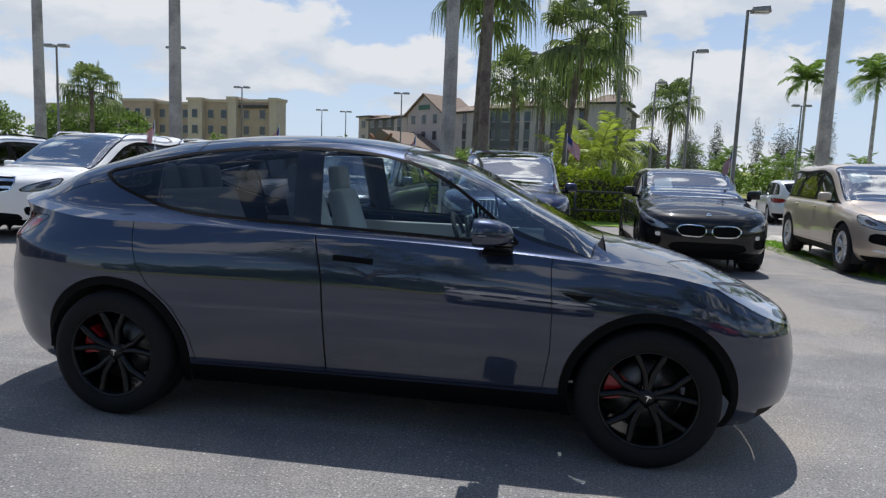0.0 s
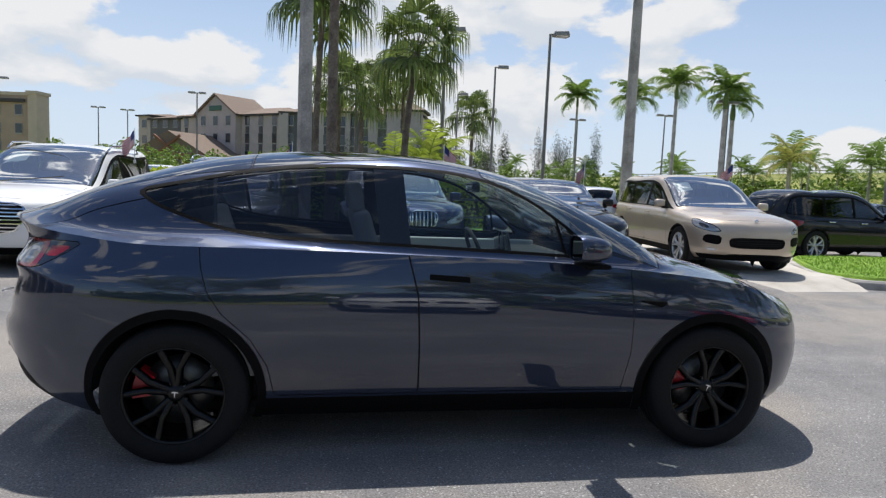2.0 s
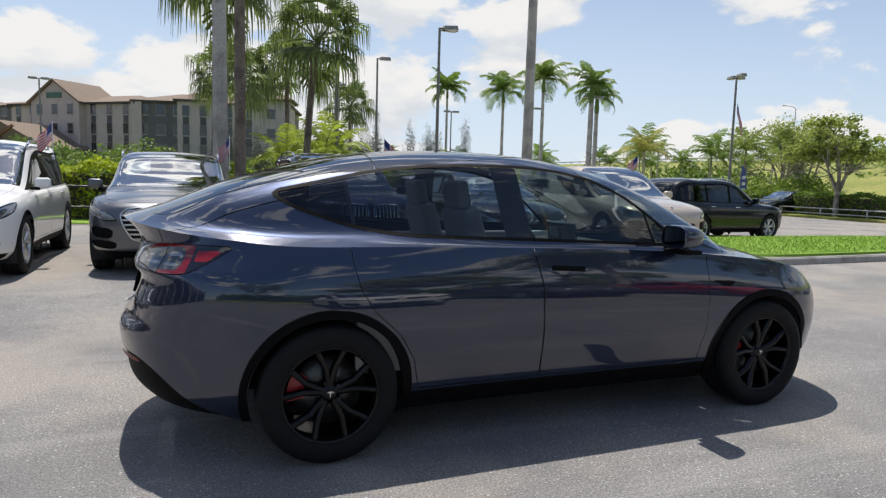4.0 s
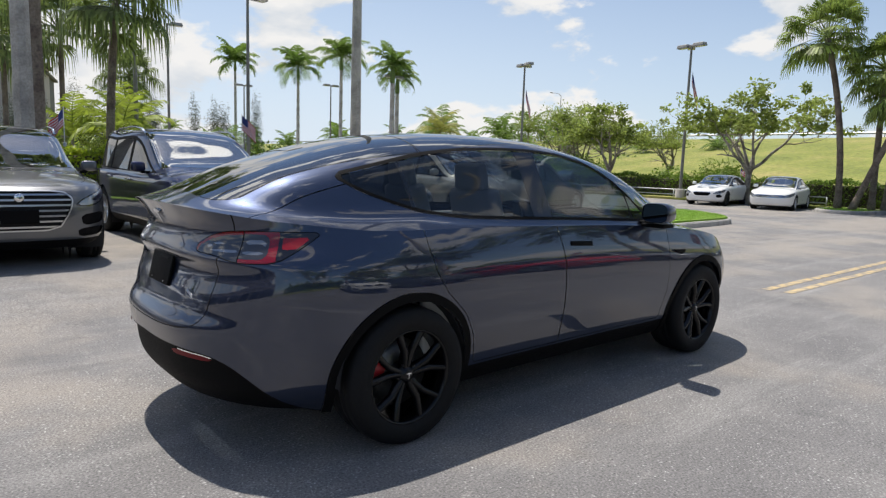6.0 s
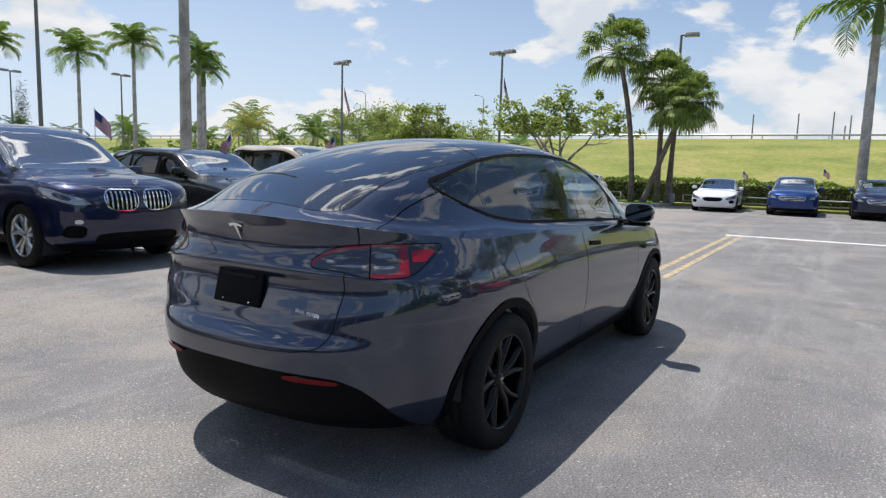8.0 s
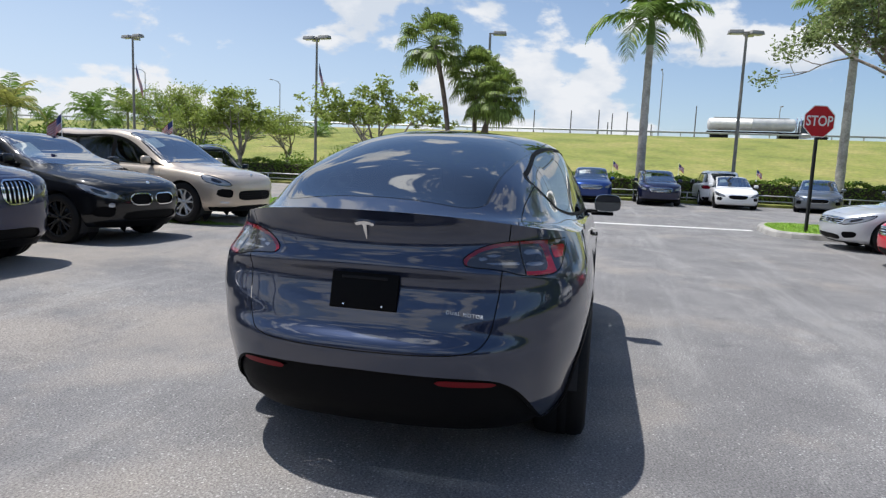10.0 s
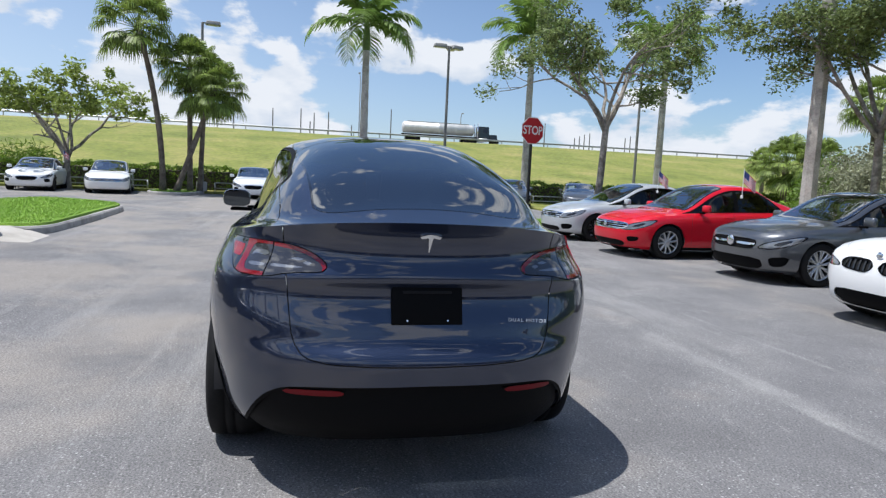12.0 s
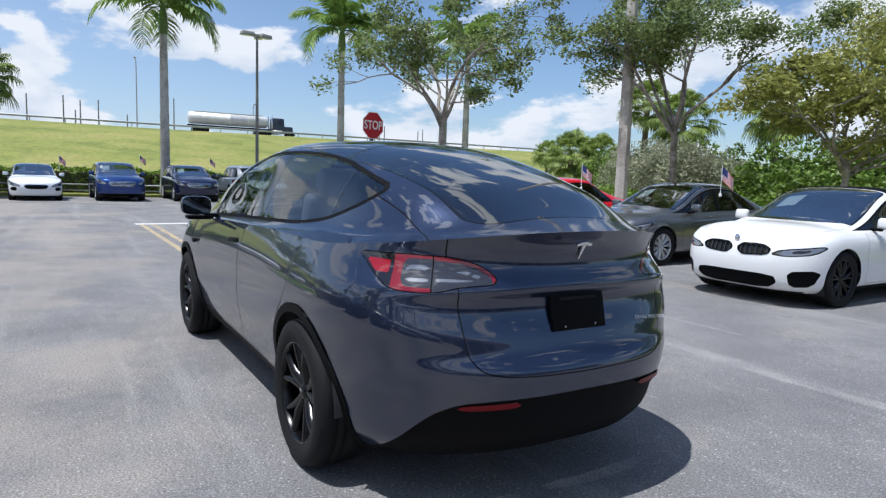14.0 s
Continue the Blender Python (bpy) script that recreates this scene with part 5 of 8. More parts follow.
# the far row along the embankment hedge
oval = sym((0.36, 0.63), (0.42, 0.56), (0.30, 0.44))
oval_s = sym((0.44, 0.80), (0.50, 0.72), (0.38, 0.58))
far_kw = dict(fine=0.9)
build_car("white_sedan", "white sports sedan with an oval grille by the hedge", "sedan", "white_paint", park(27.6, 11.7, 188, 2.85), 2.85, 0.87, 1.07, 0.91, 1.44, 0.335, "dark", [oval], intakes=[vents], **far_kw)
build_car("white_sedan", "white sedan with a wide barred grille by the palms", "sedan", "white_paint", park(27.4, 8.6, 190, 2.69), 2.69, 0.88, 1.10, 0.90, 1.46, 0.33, "ten", [sym((0.62, 0.66), (0.66, 0.58), (0.50, 0.52))], bars=3, **far_kw)
build_car("white_sedan", "white sports sedan with an oval chrome grille, beside the palm island", "sedan", "pearl_paint", park(27.2, 2.45, 183, 2.85), 2.85, 0.87, 1.07, 0.91, 1.44, 0.335, "dark", [oval], intakes=[vents], **far_kw)
build_car("blue_suv", "blue suv with an oval chrome grille by the hedge", "suv", "blue_paint", park(27.2, -0.55, 182, 2.80), 2.80, 0.88, 1.0, 0.935, 1.62, 0.36, "five", [oval_s], bars=3, **far_kw)
build_car("navy_suv", "dark navy suv with an oval chrome grille by the hedge", "suv", "navy_paint", park(27.2, -3.55, 181, 2.80), 2.80, 0.88, 1.0, 0.935, 1.60, 0.36, "five", [oval_s], bars=3, **far_kw)
build_car("white_sedan", "white sports sedan with an oval grille near the light pole", "sedan", "white_paint", park(27.6, -6.85, 178, 2.85), 2.85, 0.87, 1.07, 0.91, 1.44, 0.335, "dark", [oval], intakes=[vents], **far_kw)
build_car("grey_sedan", "blue-grey sports sedan with an oval grille by the hedge", "sedan", "slate_paint", park(27.6, -10.2, 165, 2.85), 2.85, 0.87, 1.07, 0.91, 1.44, 0.335, "ten", [oval], intakes=[vents], **far_kw)
build_car("grey_sedan", "grey coupe behind the stop sign", "sedan", "grey_paint", park(25.6, -13.0, 160, 2.85), 2.85, 0.87, 1.07, 0.91, 1.40, 0.335, "ten", [oval], **far_kw)
build_car("white_suv", "white suv parked behind the far hedge", "suv", "white_paint", park(33.0, -6.6, 0, 2.8), 2.8, 0.9, 1.0, 0.93, 1.70, 0.36, "ten", **far_kw)
# the near row, noses towards the lane
vw = sym((0.60, 0.69), (0.64, 0.62), (0.52, 0.545))
build_car("silver_sedan", "silver sedan with a chrome barred grille in the near row", "sedan", "silver_paint", park(11.75, -6.55, 92, 2.80), 2.80, 0.90, 1.10, 0.915, 1.47, 0.335, "dark", [vw], bars=3, intakes=[sym((0.52, 0.34), (0.56, 0.27), (0.44, 0.22)), [(0.60, 0.40), (0.82, 0.42), (0.80, 0.30), (0.62, 0.27)]], badge=(0.63, 0.055, -0.01))
build_car("red_sedan", "bright red sedan with a chrome barred grille and ten-spoke wheels", "sedan", "red_paint", park(8.52, -6.48, 93, 2.69), 2.69, 0.88, 1.10, 0.90, 1.51, 0.335, "ten", [vw], bars=3, intakes=[sym((0.52, 0.34), (0.58, 0.26), (0.44, 0.21)), [(0.62, 0.42), (0.80, 0.43), (0.78, 0.34), (0.64, 0.32)]], badge=(0.63, 0.06, -0.01), fine=1.2)
build_car("grey_sedan", "dark grey low sedan with a round star badge in its grille", "sedan", "grey_paint", park(5.45, -7.15, 91, 2.70), 2.70, 0.91, 1.02, 0.89, 1.475, 0.335, "many", [sym((0.46, 0.68), (0.50, 0.61), (0.42, 0.52))], "trim", 1, "chrome", intakes=[sym((0.56, 0.40), (0.60, 0.28), (0.48, 0.22)), [(0.66, 0.42), (0.84, 0.45), (0.80, 0.30), (0.68, 0.28)]], badge=(0.62, 0.085, -0.015), roof="gloss_black", paper=True, nose_z=0.04, fine=1.3)
build_car("white_sports_sedan", "white sports sedan with a black double grille and black wheels", "sedan", "white_paint", park(2.00, -6.20, 90, 2.81), 2.81, 0.84, 1.02, 0.935, 1.475, 0.345, "dark", [[(0.028, 0.735), (0.34, 0.748), (0.46, 0.70), (0.43, 0.615), (0.09, 0.59), (0.028, 0.64)]], "trim", 6, "gloss_black", True,
          intakes=[sym((0.50, 0.39), (0.55, 0.30), (0.42, 0.215)), [(0.64, 0.44), (0.90, 0.47), (0.84, 0.27), (0.66, 0.25)]], badge=(0.79, 0.04, 0.06), roof="trim", lamps=[(0.42, 0.63), (0.55, 0.70), (0.95, 0.755), (1.02, 0.735), (0.85, 0.65), (0.60, 0.61)], nose_z=0.06, fine=1.3)


# ---- ground, islands, markings ----
def ramp_mat(name, stops, scale, detail=6, rough=0.9, bump=0.01, bump_scale=40, grain=0.2, grain_scale=120, extra=None, contrast=(0.3, 0.7)):
    """A ground surface: a broad colour ramp over noise, fine grain, relief; extra adds a second pattern by a node function."""
    m = bpy.data.materials.new(name)
    m.use_nodes = True
    nt = m.node_tree
    b = nt.nodes["Principled BSDF"]
    N, L = nt.nodes.new, nt.links.new
    co = N("ShaderNodeTexCoord")
    n = N("ShaderNodeTexNoise"); n.inputs["Scale"].default_value, n.inputs["Detail"].default_value, n.inputs["Roughness"].default_value = scale, detail, 0.6
    L(co.outputs["Object"], n.inputs["Vector"])
    r = N("ShaderNodeValToRGB")
    span = contrast[1] - contrast[0]
    els = r.color_ramp.elements
    while len(els) < len(stops):
        els.new(0.5)
    for e, (p, c) in zip(els, stops):
        e.position, e.color = contrast[0] + span * p, (*c, 1)
    L(n.outputs["Fac"], r.inputs[0])
    src = r.outputs[0]
    if extra:
        src = extra(nt, co, src)
    g = N("ShaderNodeTexNoise"); g.inputs["Scale"].default_value, g.inputs["Detail"].default_value = grain_scale, 3
    L(co.outputs["Object"], g.inputs["Vector"])
    mr = N("ShaderNodeMapRange"); mr.inputs["From Min"].default_value, mr.inputs["From Max"].default_value = 0.3, 0.7
    mr.inputs["To Min"].default_value, mr.inputs["To Max"].default_value = 1 - grain, 1 + grain
    L(g.outputs["Fac"], mr.inputs["Value"])
    x = N("ShaderNodeMixRGB"); x.blend_type = "MULTIPLY"; x.inputs[0].default_value = 1
    L(src, x.inputs[1]); L(mr.outputs[0], x.inputs[2]); L(x.outputs[0], b.inputs["Base Color"])
    b.inputs["Roughness"].default_value = rough
    if bump:
        h = N("ShaderNodeTexNoise"); h.inputs["Scale"].default_value, h.inputs["Detail"].default_value = bump_scale, 4
        L(co.outputs["Object"], h.inputs["Vector"])
        d = N("ShaderNodeBump"); d.inputs["Strength"].default_value, d.inputs["Distance"].default_value = 1.0, bump
        L(h.outputs["Fac"], d.inputs["Height"]); L(d.outputs[0], b.inputs["Normal"])
    return m


def asphalt_marks(nt, co, src):
    """Pale exposed stones in two sizes, dark pits, worn wheel tracks and scuffs along the lane, hairline cracks and sandy dirt."""
    N, L = nt.nodes.new, nt.links.new

    def over(base, color, fac):
        m = N("ShaderNodeMixRGB"); m.inputs[2].default_value = (*color, 1)
        L(fac, m.inputs[0]); L(base, m.inputs[1])
        return m.outputs[0]

    def fit(v, lo, hi, a, b, smooth=False):
        r = N("ShaderNodeMapRange")
        r.inputs["From Min"].default_value, r.inputs["From Max"].default_value, r.inputs["To Min"].default_value, r.inputs["To Max"].default_value = lo, hi, a, b
        if smooth:
            r.interpolation_type = "SMOOTHSTEP"
        L(v, r.inputs["Value"])
        return r.outputs[0]

    def calc(op, a, b):
        m = N("ShaderNodeMath"); m.operation = op
        for k, q in enumerate((a, b)):
            if isinstance(q, float):
                m.inputs[k].default_value = q
            else:
                L(q, m.inputs[k])
        return m.outputs[0]

    def noise(scale, detail, rough=0.6, stretch=None, turn=0.0):
        n = N("ShaderNodeTexNoise")
        n.inputs["Scale"].default_value, n.inputs["Detail"].default_value, n.inputs["Roughness"].default_value = scale, detail, rough
        v = co.outputs["Object"]
        if stretch:
            mp = N("ShaderNodeMapping"); mp.inputs["Scale"].default_value = stretch
            mp.inputs["Rotation"].default_value = (0, 0, radians(turn))
            L(v, mp.inputs[0]); v = mp.outputs[0]
        L(v, n.inputs["Vector"])
        return n.outputs["Fac"]

    def stones(scale, size, share):
        v = N("ShaderNodeTexVoronoi"); v.inputs["Scale"].default_value = scale
        L(co.outputs["Object"], v.inputs["Vector"])
        c = N("ShaderNodeSeparateColor"); L(v.outputs["Color"], c.inputs[0])
        return calc("MULTIPLY", fit(v.outputs["Distance"], size, size * 0.35, 0.0, 1.0), calc("GREATER_THAN", c.outputs[0], 1.0 - share))

    wear = fit(noise(0.9, 8, 0.6), 0.35, 0.65, 0.15, 0.85)
    out = over(src, (0.47, 0.465, 0.455), calc("MULTIPLY", stones(62, 0.36, 0.62), wear))
    out = over(out, (0.58, 0.575, 0.56), calc("MULTIPLY", stones(27, 0.24, 0.30), wear))
    out = over(out, (0.74, 0.73, 0.71), calc("MULTIPLY", stones(36, 0.22, 0.16), fit(noise(0.7, 9, 0.7), 0.46, 0.58, 0.0, 0.9)))
    out = over(out, (0.34, 0.335, 0.315), fit(noise(5.5, 10, 0.8, (0.55, 1.3, 1), -8), 0.565, 0.66, 0.0, 0.42))
    out = over(out, (0.055, 0.055, 0.058), calc("MULTIPLY", stones(41, 0.30, 0.26), 0.75))
    # scuffs and worn streaks, mostly along the lane, some across it where cars turn in
    for stretch, turn, lo, amount, tone in (((0.10, 1.2, 1), 0, 0.53, 0.5, (0.31, 0.305, 0.295)), ((0.16, 2.6, 1), 28, 0.575, 0.5, (0.34, 0.335, 0.32)), ((0.22, 2.0, 1), -62, 0.575, 0.4, (0.10, 0.10, 0.105))):
        out = over(out, tone, fit(noise(1.0, 12, 0.7, stretch, turn), lo, lo + 0.13, 0.0, amount))
    # the worn edge of a wheel track that swings across the lane
    sep = N("ShaderNodeSeparateXYZ"); L(co.outputs["Object"], sep.inputs[0])
    bend = calc("MULTIPLY", calc("POWER", calc("MAXIMUM", calc("SUBTRACT", sep.outputs["X"], 3.0), 0.0), 1.6), -0.045)
    off = calc("ADD", calc("ADD", sep.outputs["Y"], 2.72), bend)
    off = calc("ADD", off, fit(noise(1.3, 6), 0.3, 0.7, -0.16, 0.16))
    track = calc("MULTIPLY", fit(calc("ABSOLUTE", off, 0.0), 0.15, 0.02, 0.0, 0.42, True), fit(noise(2.2, 11, 0.75), 0.44, 0.60, 0.0, 1.0))
    out = over(out, (0.36, 0.35, 0.33), track)
    # oil and rubber darkening in broken spots
    out = over(out, (0.085, 0.085, 0.09), fit(noise(1.7, 10, 0.65), 0.60, 0.72, 0.0, 0.55))
    # hairline cracks
    c = N("ShaderNodeTexVoronoi"); c.feature = "DISTANCE_TO_EDGE"; c.inputs["Scale"].default_value = 0.33
    wob = N("ShaderNodeTexNoise"); wob.inputs["Scale"].default_value, wob.inputs["Detail"].default_value = 1.6, 4
    L(co.outputs["Object"], wob.inputs["Vector"])
    add = N("ShaderNodeMixRGB"); add.blend_type = "ADD"; add.inputs[0].default_value = 0.9
    L(co.outputs["Object"], add.inputs[1]); L(wob.outputs["Color"], add.inputs[2]); L(add.outputs[0], c.inputs["Vector"])
    out = over(out, (0.075, 0.073, 0.07), fit(c.outputs["Distance"], 0.0, 0.0025, 0.3, 0.0))
    # sandy dirt, thicker behind the parked row
    dirt = calc("ADD", noise(0.45, 12), fit(sep.outputs["Y"], -1.0, 2.2, -0.03, 0.09))
    return over(out, (0.30, 0.268, 0.232), fit(dirt, 0.52, 0.66, 0.0, 0.65))


M["asphalt"] = ramp_mat("worn_asphalt", [(0.0, (0.131, 0.128, 0.130)), (0.5, (0.172, 0.168, 0.168)), (1.0, (0.222, 0.215, 0.209))], 0.8, detail=13, bump=0.005, bump_scale=150, grain=0.42, grain_scale=85, extra=asphalt_marks)
M["concrete"] = ramp_mat("pale_concrete", [(0.0, (0.36, 0.33, 0.29)), (0.5, (0.46, 0.43, 0.38)), (1.0, (0.53, 0.50, 0.46))], 1.6, bump=0.002, bump_scale=120, grain=0.1)
M["kerb"] = ramp_mat("kerb_concrete", [(0.0, (0.22, 0.21, 0.19)), (0.5, (0.36, 0.345, 0.32)), (1.0, (0.46, 0.44, 0.41))], 2.4, bump=0.003, bump_scale=90, grain=0.15)
M["lawn"] = ramp_mat("mown_lawn", [(0.0, (0.13, 0.25, 0.022)), (0.5, (0.20, 0.35, 0.034)), (1.0, (0.27, 0.39, 0.055))], 1.3, bump=0.03, bump_scale=60, grain=0.35, grain_scale=45)
M["bank_grass"] = ramp_mat("rough_grass", [(0.0, (0.12, 0.15, 0.025)), (0.45, (0.20, 0.22, 0.04)), (1.0, (0.30, 0.265, 0.085))], 0.16, detail=10, bump=0.15, bump_scale=3, grain=0.25, grain_scale=2.5)
M["hedge_fill"] = ramp_mat("dark_brown_fill", [(0.0, (0.045, 0.035, 0.025)), (1.0, (0.10, 0.085, 0.06))], 2.0, bump=0.02, bump_scale=40)
M["yellow_line"] = mat("worn_yellow_paint", (0.52, 0.39, 0.20), 0.7, noise_scale=30, noise_amt=0.25, second=(0.24, 0.215, 0.18), second_scale=7.0, second_lo=0.40, second_hi=0.60)
M["white_line"] = mat("worn_white_paint", (0.68, 0.68, 0.65), 0.7, noise_scale=30, noise_amt=0.15, second=(0.34, 0.33, 0.31), second_scale=4.0, second_lo=0.5, second_hi=0.7)

ground = part("ground", mesh_of("ground", [(-3000, -3000, 0), (3000, -3000, 0), (3000, 3000, 0), (-3000, 3000, 0)], [(0, 1, 2, 3)]), "asphalt")
tagged(ground, "worn grey asphalt car park with pale stones", "ground", kind="structure")
# the parking row by the hedge lies a hand's width higher, up a gentle slope
rise = [(2.2, -0.01), (2.6, 0.006), (3.4, 0.06), (4.2, 0.115), (4.9, 0.13), (14.2, 0.13), (14.2, -0.01)]
rise_v = [(px, py, pz) for py, pz in rise for px in (-60.0, 7.3)]
raised = part("raised_row", mesh_of("raised_row", rise_v, [(2 * i, 2 * i + 1, 2 * i + 3, 2 * i + 2) for i in range(len(rise) - 1)]), "asphalt")
tagged(raised, "slightly raised worn asphalt under the parked row", "pavement", kind="structure")


def slab(name, poly, z0, z1, material, label, cat, n=2, bevel=0.0, kind="structure", shift=None):
    p = rounded(poly, n)
    k = len(p)
    ring = lambda q, z: [(a, b, z) for a, b in q]
    c = p.mean(0)
    inn = c + (p - c) * (1 - bevel / max(0.5, np.abs(p - c).max()))
    v = ring(p, z0) + ring(p, z1 - bevel) + ring(inn, z1)
    f = []
    for r in (0, 1):
        f += [(r * k + i, r * k + (i + 1) % k, (r + 1) * k + (i + 1) % k, (r + 1) * k + i) for i in range(k)]
    f.append(tuple(range(2 * k, 3 * k)))
    return tagged(part(name, mesh_of(name, v, f), material), label, cat, kind=kind)


def kerb_ring(poly, n=2, high=0.15, wide=0.16, open_from=None):
    """A cast kerb round an outline: a real step with a rounded shoulder."""
    p = rounded(poly, n)
    if np.sum(p[:, 0] * np.roll(p[:, 1], -1) - np.roll(p[:, 0], -1) * p[:, 1]) < 0:
        p = p[::-1]
    k = len(p)
    t = np.roll(p, -1, 0) - np.roll(p, 1, 0)
    t /= np.linalg.norm(t, axis=1)[:, None]
    nin = np.stack([-t[:, 1], t[:, 0]], -1)
    prof = [(0.0, 0.0), (0.015, high * 0.75), (0.045, high), (wide, high), (wide, 0.0)]
    v, f = [], []
    for i in range(k):
        v += [(*(p[i] + nin[i] * d), z) for d, z in prof]
    m = len(prof)
    for i in range(k):
        j = (i + 1) % k
        f += [(i * m + a, j * m + a, j * m + a + 1, i * m + a + 1) for a in range(m - 1)]
    return tagged(part("kerb", mesh_of("kerb", v, f), "kerb"), "cast concrete kerb round the planted island", "kerb", kind="structure")


def shrink(poly, d):
    p = np.array(poly, float)
    c = p.mean(0)
    return (c + (p - c) * (1 - d / np.linalg.norm(p - c, axis=1)[:, None])).tolist()


def blades(name, poly, count, z, high, seed, label):
    """A scatter of grass blades over an outline, as one stuff."""
    rng = np.random.default_rng(seed)
    p = rounded(poly, 1)
    lo, hi = p.min(0), p.max(0)
    pts = rng.uniform(lo, hi, (count * 3, 2))
    pts = pts[inside(p, pts) < -0.03][:count]
    n = len(pts)
    a, h = rng.uniform(0, 2 * math.pi, n), high * rng.uniform(0.5, 1.3, n)
    w, lean = 0.006 + 0.006 * rng.random(n), rng.normal(0, 0.03, (n, 2))
    base = np.c_[pts, np.full(n, z)]
    d = np.c_[np.cos(a) * w, np.sin(a) * w, np.zeros(n)]
    v = np.stack([base - d, base + d, base + np.c_[lean, h]], 1).reshape(-1, 3)
    f = np.arange(3 * n).reshape(-1, 3)
    ob = part(name, mesh_of(name, v.tolist(), f.tolist()), "blade")
    return tagged(ob, label, "grass", kind="stuff")


M["blade"] = mat("grass_blade", (0.24, 0.40, 0.04), 0.6, per_island=0.4)
lawn_a = [(9.95, 5.0), (10.8, 5.02), (12.3, 5.05), (14, 5.15), (16.9, 5.35), (17.9, 6.1), (18.8, 7.3), (19.2, 8.4), (17, 8.95), (14, 9.0), (12.2, 9.0), (10.8, 8.8), (9.85, 7.2), (9.4, 6.2), (9.3, 5.6), (9.5, 5.15)]
lawn_b = [(6.75, 9.5), (6.85, 7.2), (7.05, 5.7), (7.55, 5.05), (7.75, 6.5), (7.7, 8.5), (8.2, 12.5), (7.2, 12.5)]
pad = [(7.35, 4.75), (9.45, 4.9), (9.5, 6.1), (9.95, 7.2), (10.9, 8.85), (12.4, 13.5), (8.1, 13.5), (7.65, 8.5), (7.7, 6.0)]
rim = np.array(pad)
deck = np.array([(px + (0.15 if px < 9.5 else -0.15), max(py, 5.55)) for px, py in pad])
nn = len(pad)
pad_v = [(px, py, 0.0) for px, py in rim] + [(px, py, 0.16) for px, py in deck]
pad_f = [(i, (i + 1) % nn, nn + (i + 1) % nn, nn + i) for i in range(nn)] + [tuple(range(nn, 2 * nn))]
tagged(part("concrete_pad", mesh_of("concrete_pad", pad_v, pad_f), "concrete"), "raised pale concrete display pad with a ramped front", "pavement", kind="structure")
for name, poly, cnt in (("lawn", lawn_a, 16000), ("lawn", lawn_b, 6000)):
    low = 0.15 if poly is lawn_a else 0.12
    kerb_ring(poly, high=low)
    slab(name, shrink(poly, 0.15), 0.0, low + (0.05 if low > 0.13 else -0.01), "lawn", "bright green mown lawn inside a kerb", "lawn", 2, 0.06 if low > 0.13 else 0.02)
    blades("grass", shrink(poly, 0.2), cnt, low + (0.04 if low > 0.13 else -0.015), 0.05, len(name) + cnt, "short bright green grass")
isl_r = [(13.3, -5.1), (15.5, -5.15), (16.8, -5.5), (17.3, -6.4), (16.6, -9.0), (14.2, -9.3), (13.2, -7.4)]
isl_p = [(27.3, 5.3), (31.2, 4.9), (31.2, 7.5), (27.5, 7.2)]
for poly, cnt in ((isl_r, 5000), (isl_p, 1500)):
    kerb_ring(poly)
    slab("lawn", shrink(poly, 0.15), 0.0, 0.14, "lawn", "small kerbed island with grass", "lawn", 2, 0.02)
    blades("grass", shrink(poly, 0.2), cnt, 0.135, 0.05, cnt, "short green grass on an island")
slab("verge", [(30.8, -60), (42.5, -60), (42.5, 60), (30.8, 60)], -0.1, 0.12, "bank_grass", "grass verge at the foot of the bank", "verge", 0, 0.03)
slab("verge", [(-40, 13.9), (5.9, 13.9), (5.9, 19.2), (-40, 19.2)], -0.1, 0.13, "lawn", "grass verge with a hedge between parking rows", "verge", 0, 0.03)
slab("verge", [(-14, -11.0), (60, -11.0), (60, -70), (-14, -70)], -0.1, 0.10, "bank_grass", "planted verge behind the near row", "verge", 0, 0.03)
slab("verge", [(-90, 66), (70, 66), (70, 400), (-90, 400)], -0.1, 0.08, "bank_grass", "grass beyond the car park", "verge", 0, 0.03)
slab("verge", [(36, 60), (90, 60), (90, 16), (42.4, 16), (42.4, 60)], -0.1, 0.10, "bank_grass", "grass verge below the trees", "verge", 0, 0.02)


def line(name, x0, y0, x1, y1, wide, material, label):
    d = Vector((x1 - x0, y1 - y0, 0))
    s = Vector((-d.y, d.x, 0)).normalized() * wide / 2
    v = []
    for k in range(21):
        p = Vector((x0, y0, 0)) + d * (k / 20)
        v += [p + s + Vector((0, 0, 0.004)), p - s + Vector((0, 0, 0.004))]
    f = [(2 * k, 2 * k + 1, 2 * k + 3, 2 * k + 2)[::-1] for k in range(20)]
    return tagged(part(name, mesh_of(name, v, f), material), label, "road marking", kind="structure")


line("yellow_line", 6.4, 0.00, 14.6, 0.02, 0.11, "yellow_line", "worn yellow centre line")
line("yellow_line", 6.4, -0.26, 14.6, -0.24, 0.11, "yellow_line", "worn yellow centre line")
line("stop_line", 14.75, 0.15, 15.2, -5.0, 0.34, "white_line", "worn white stop line")


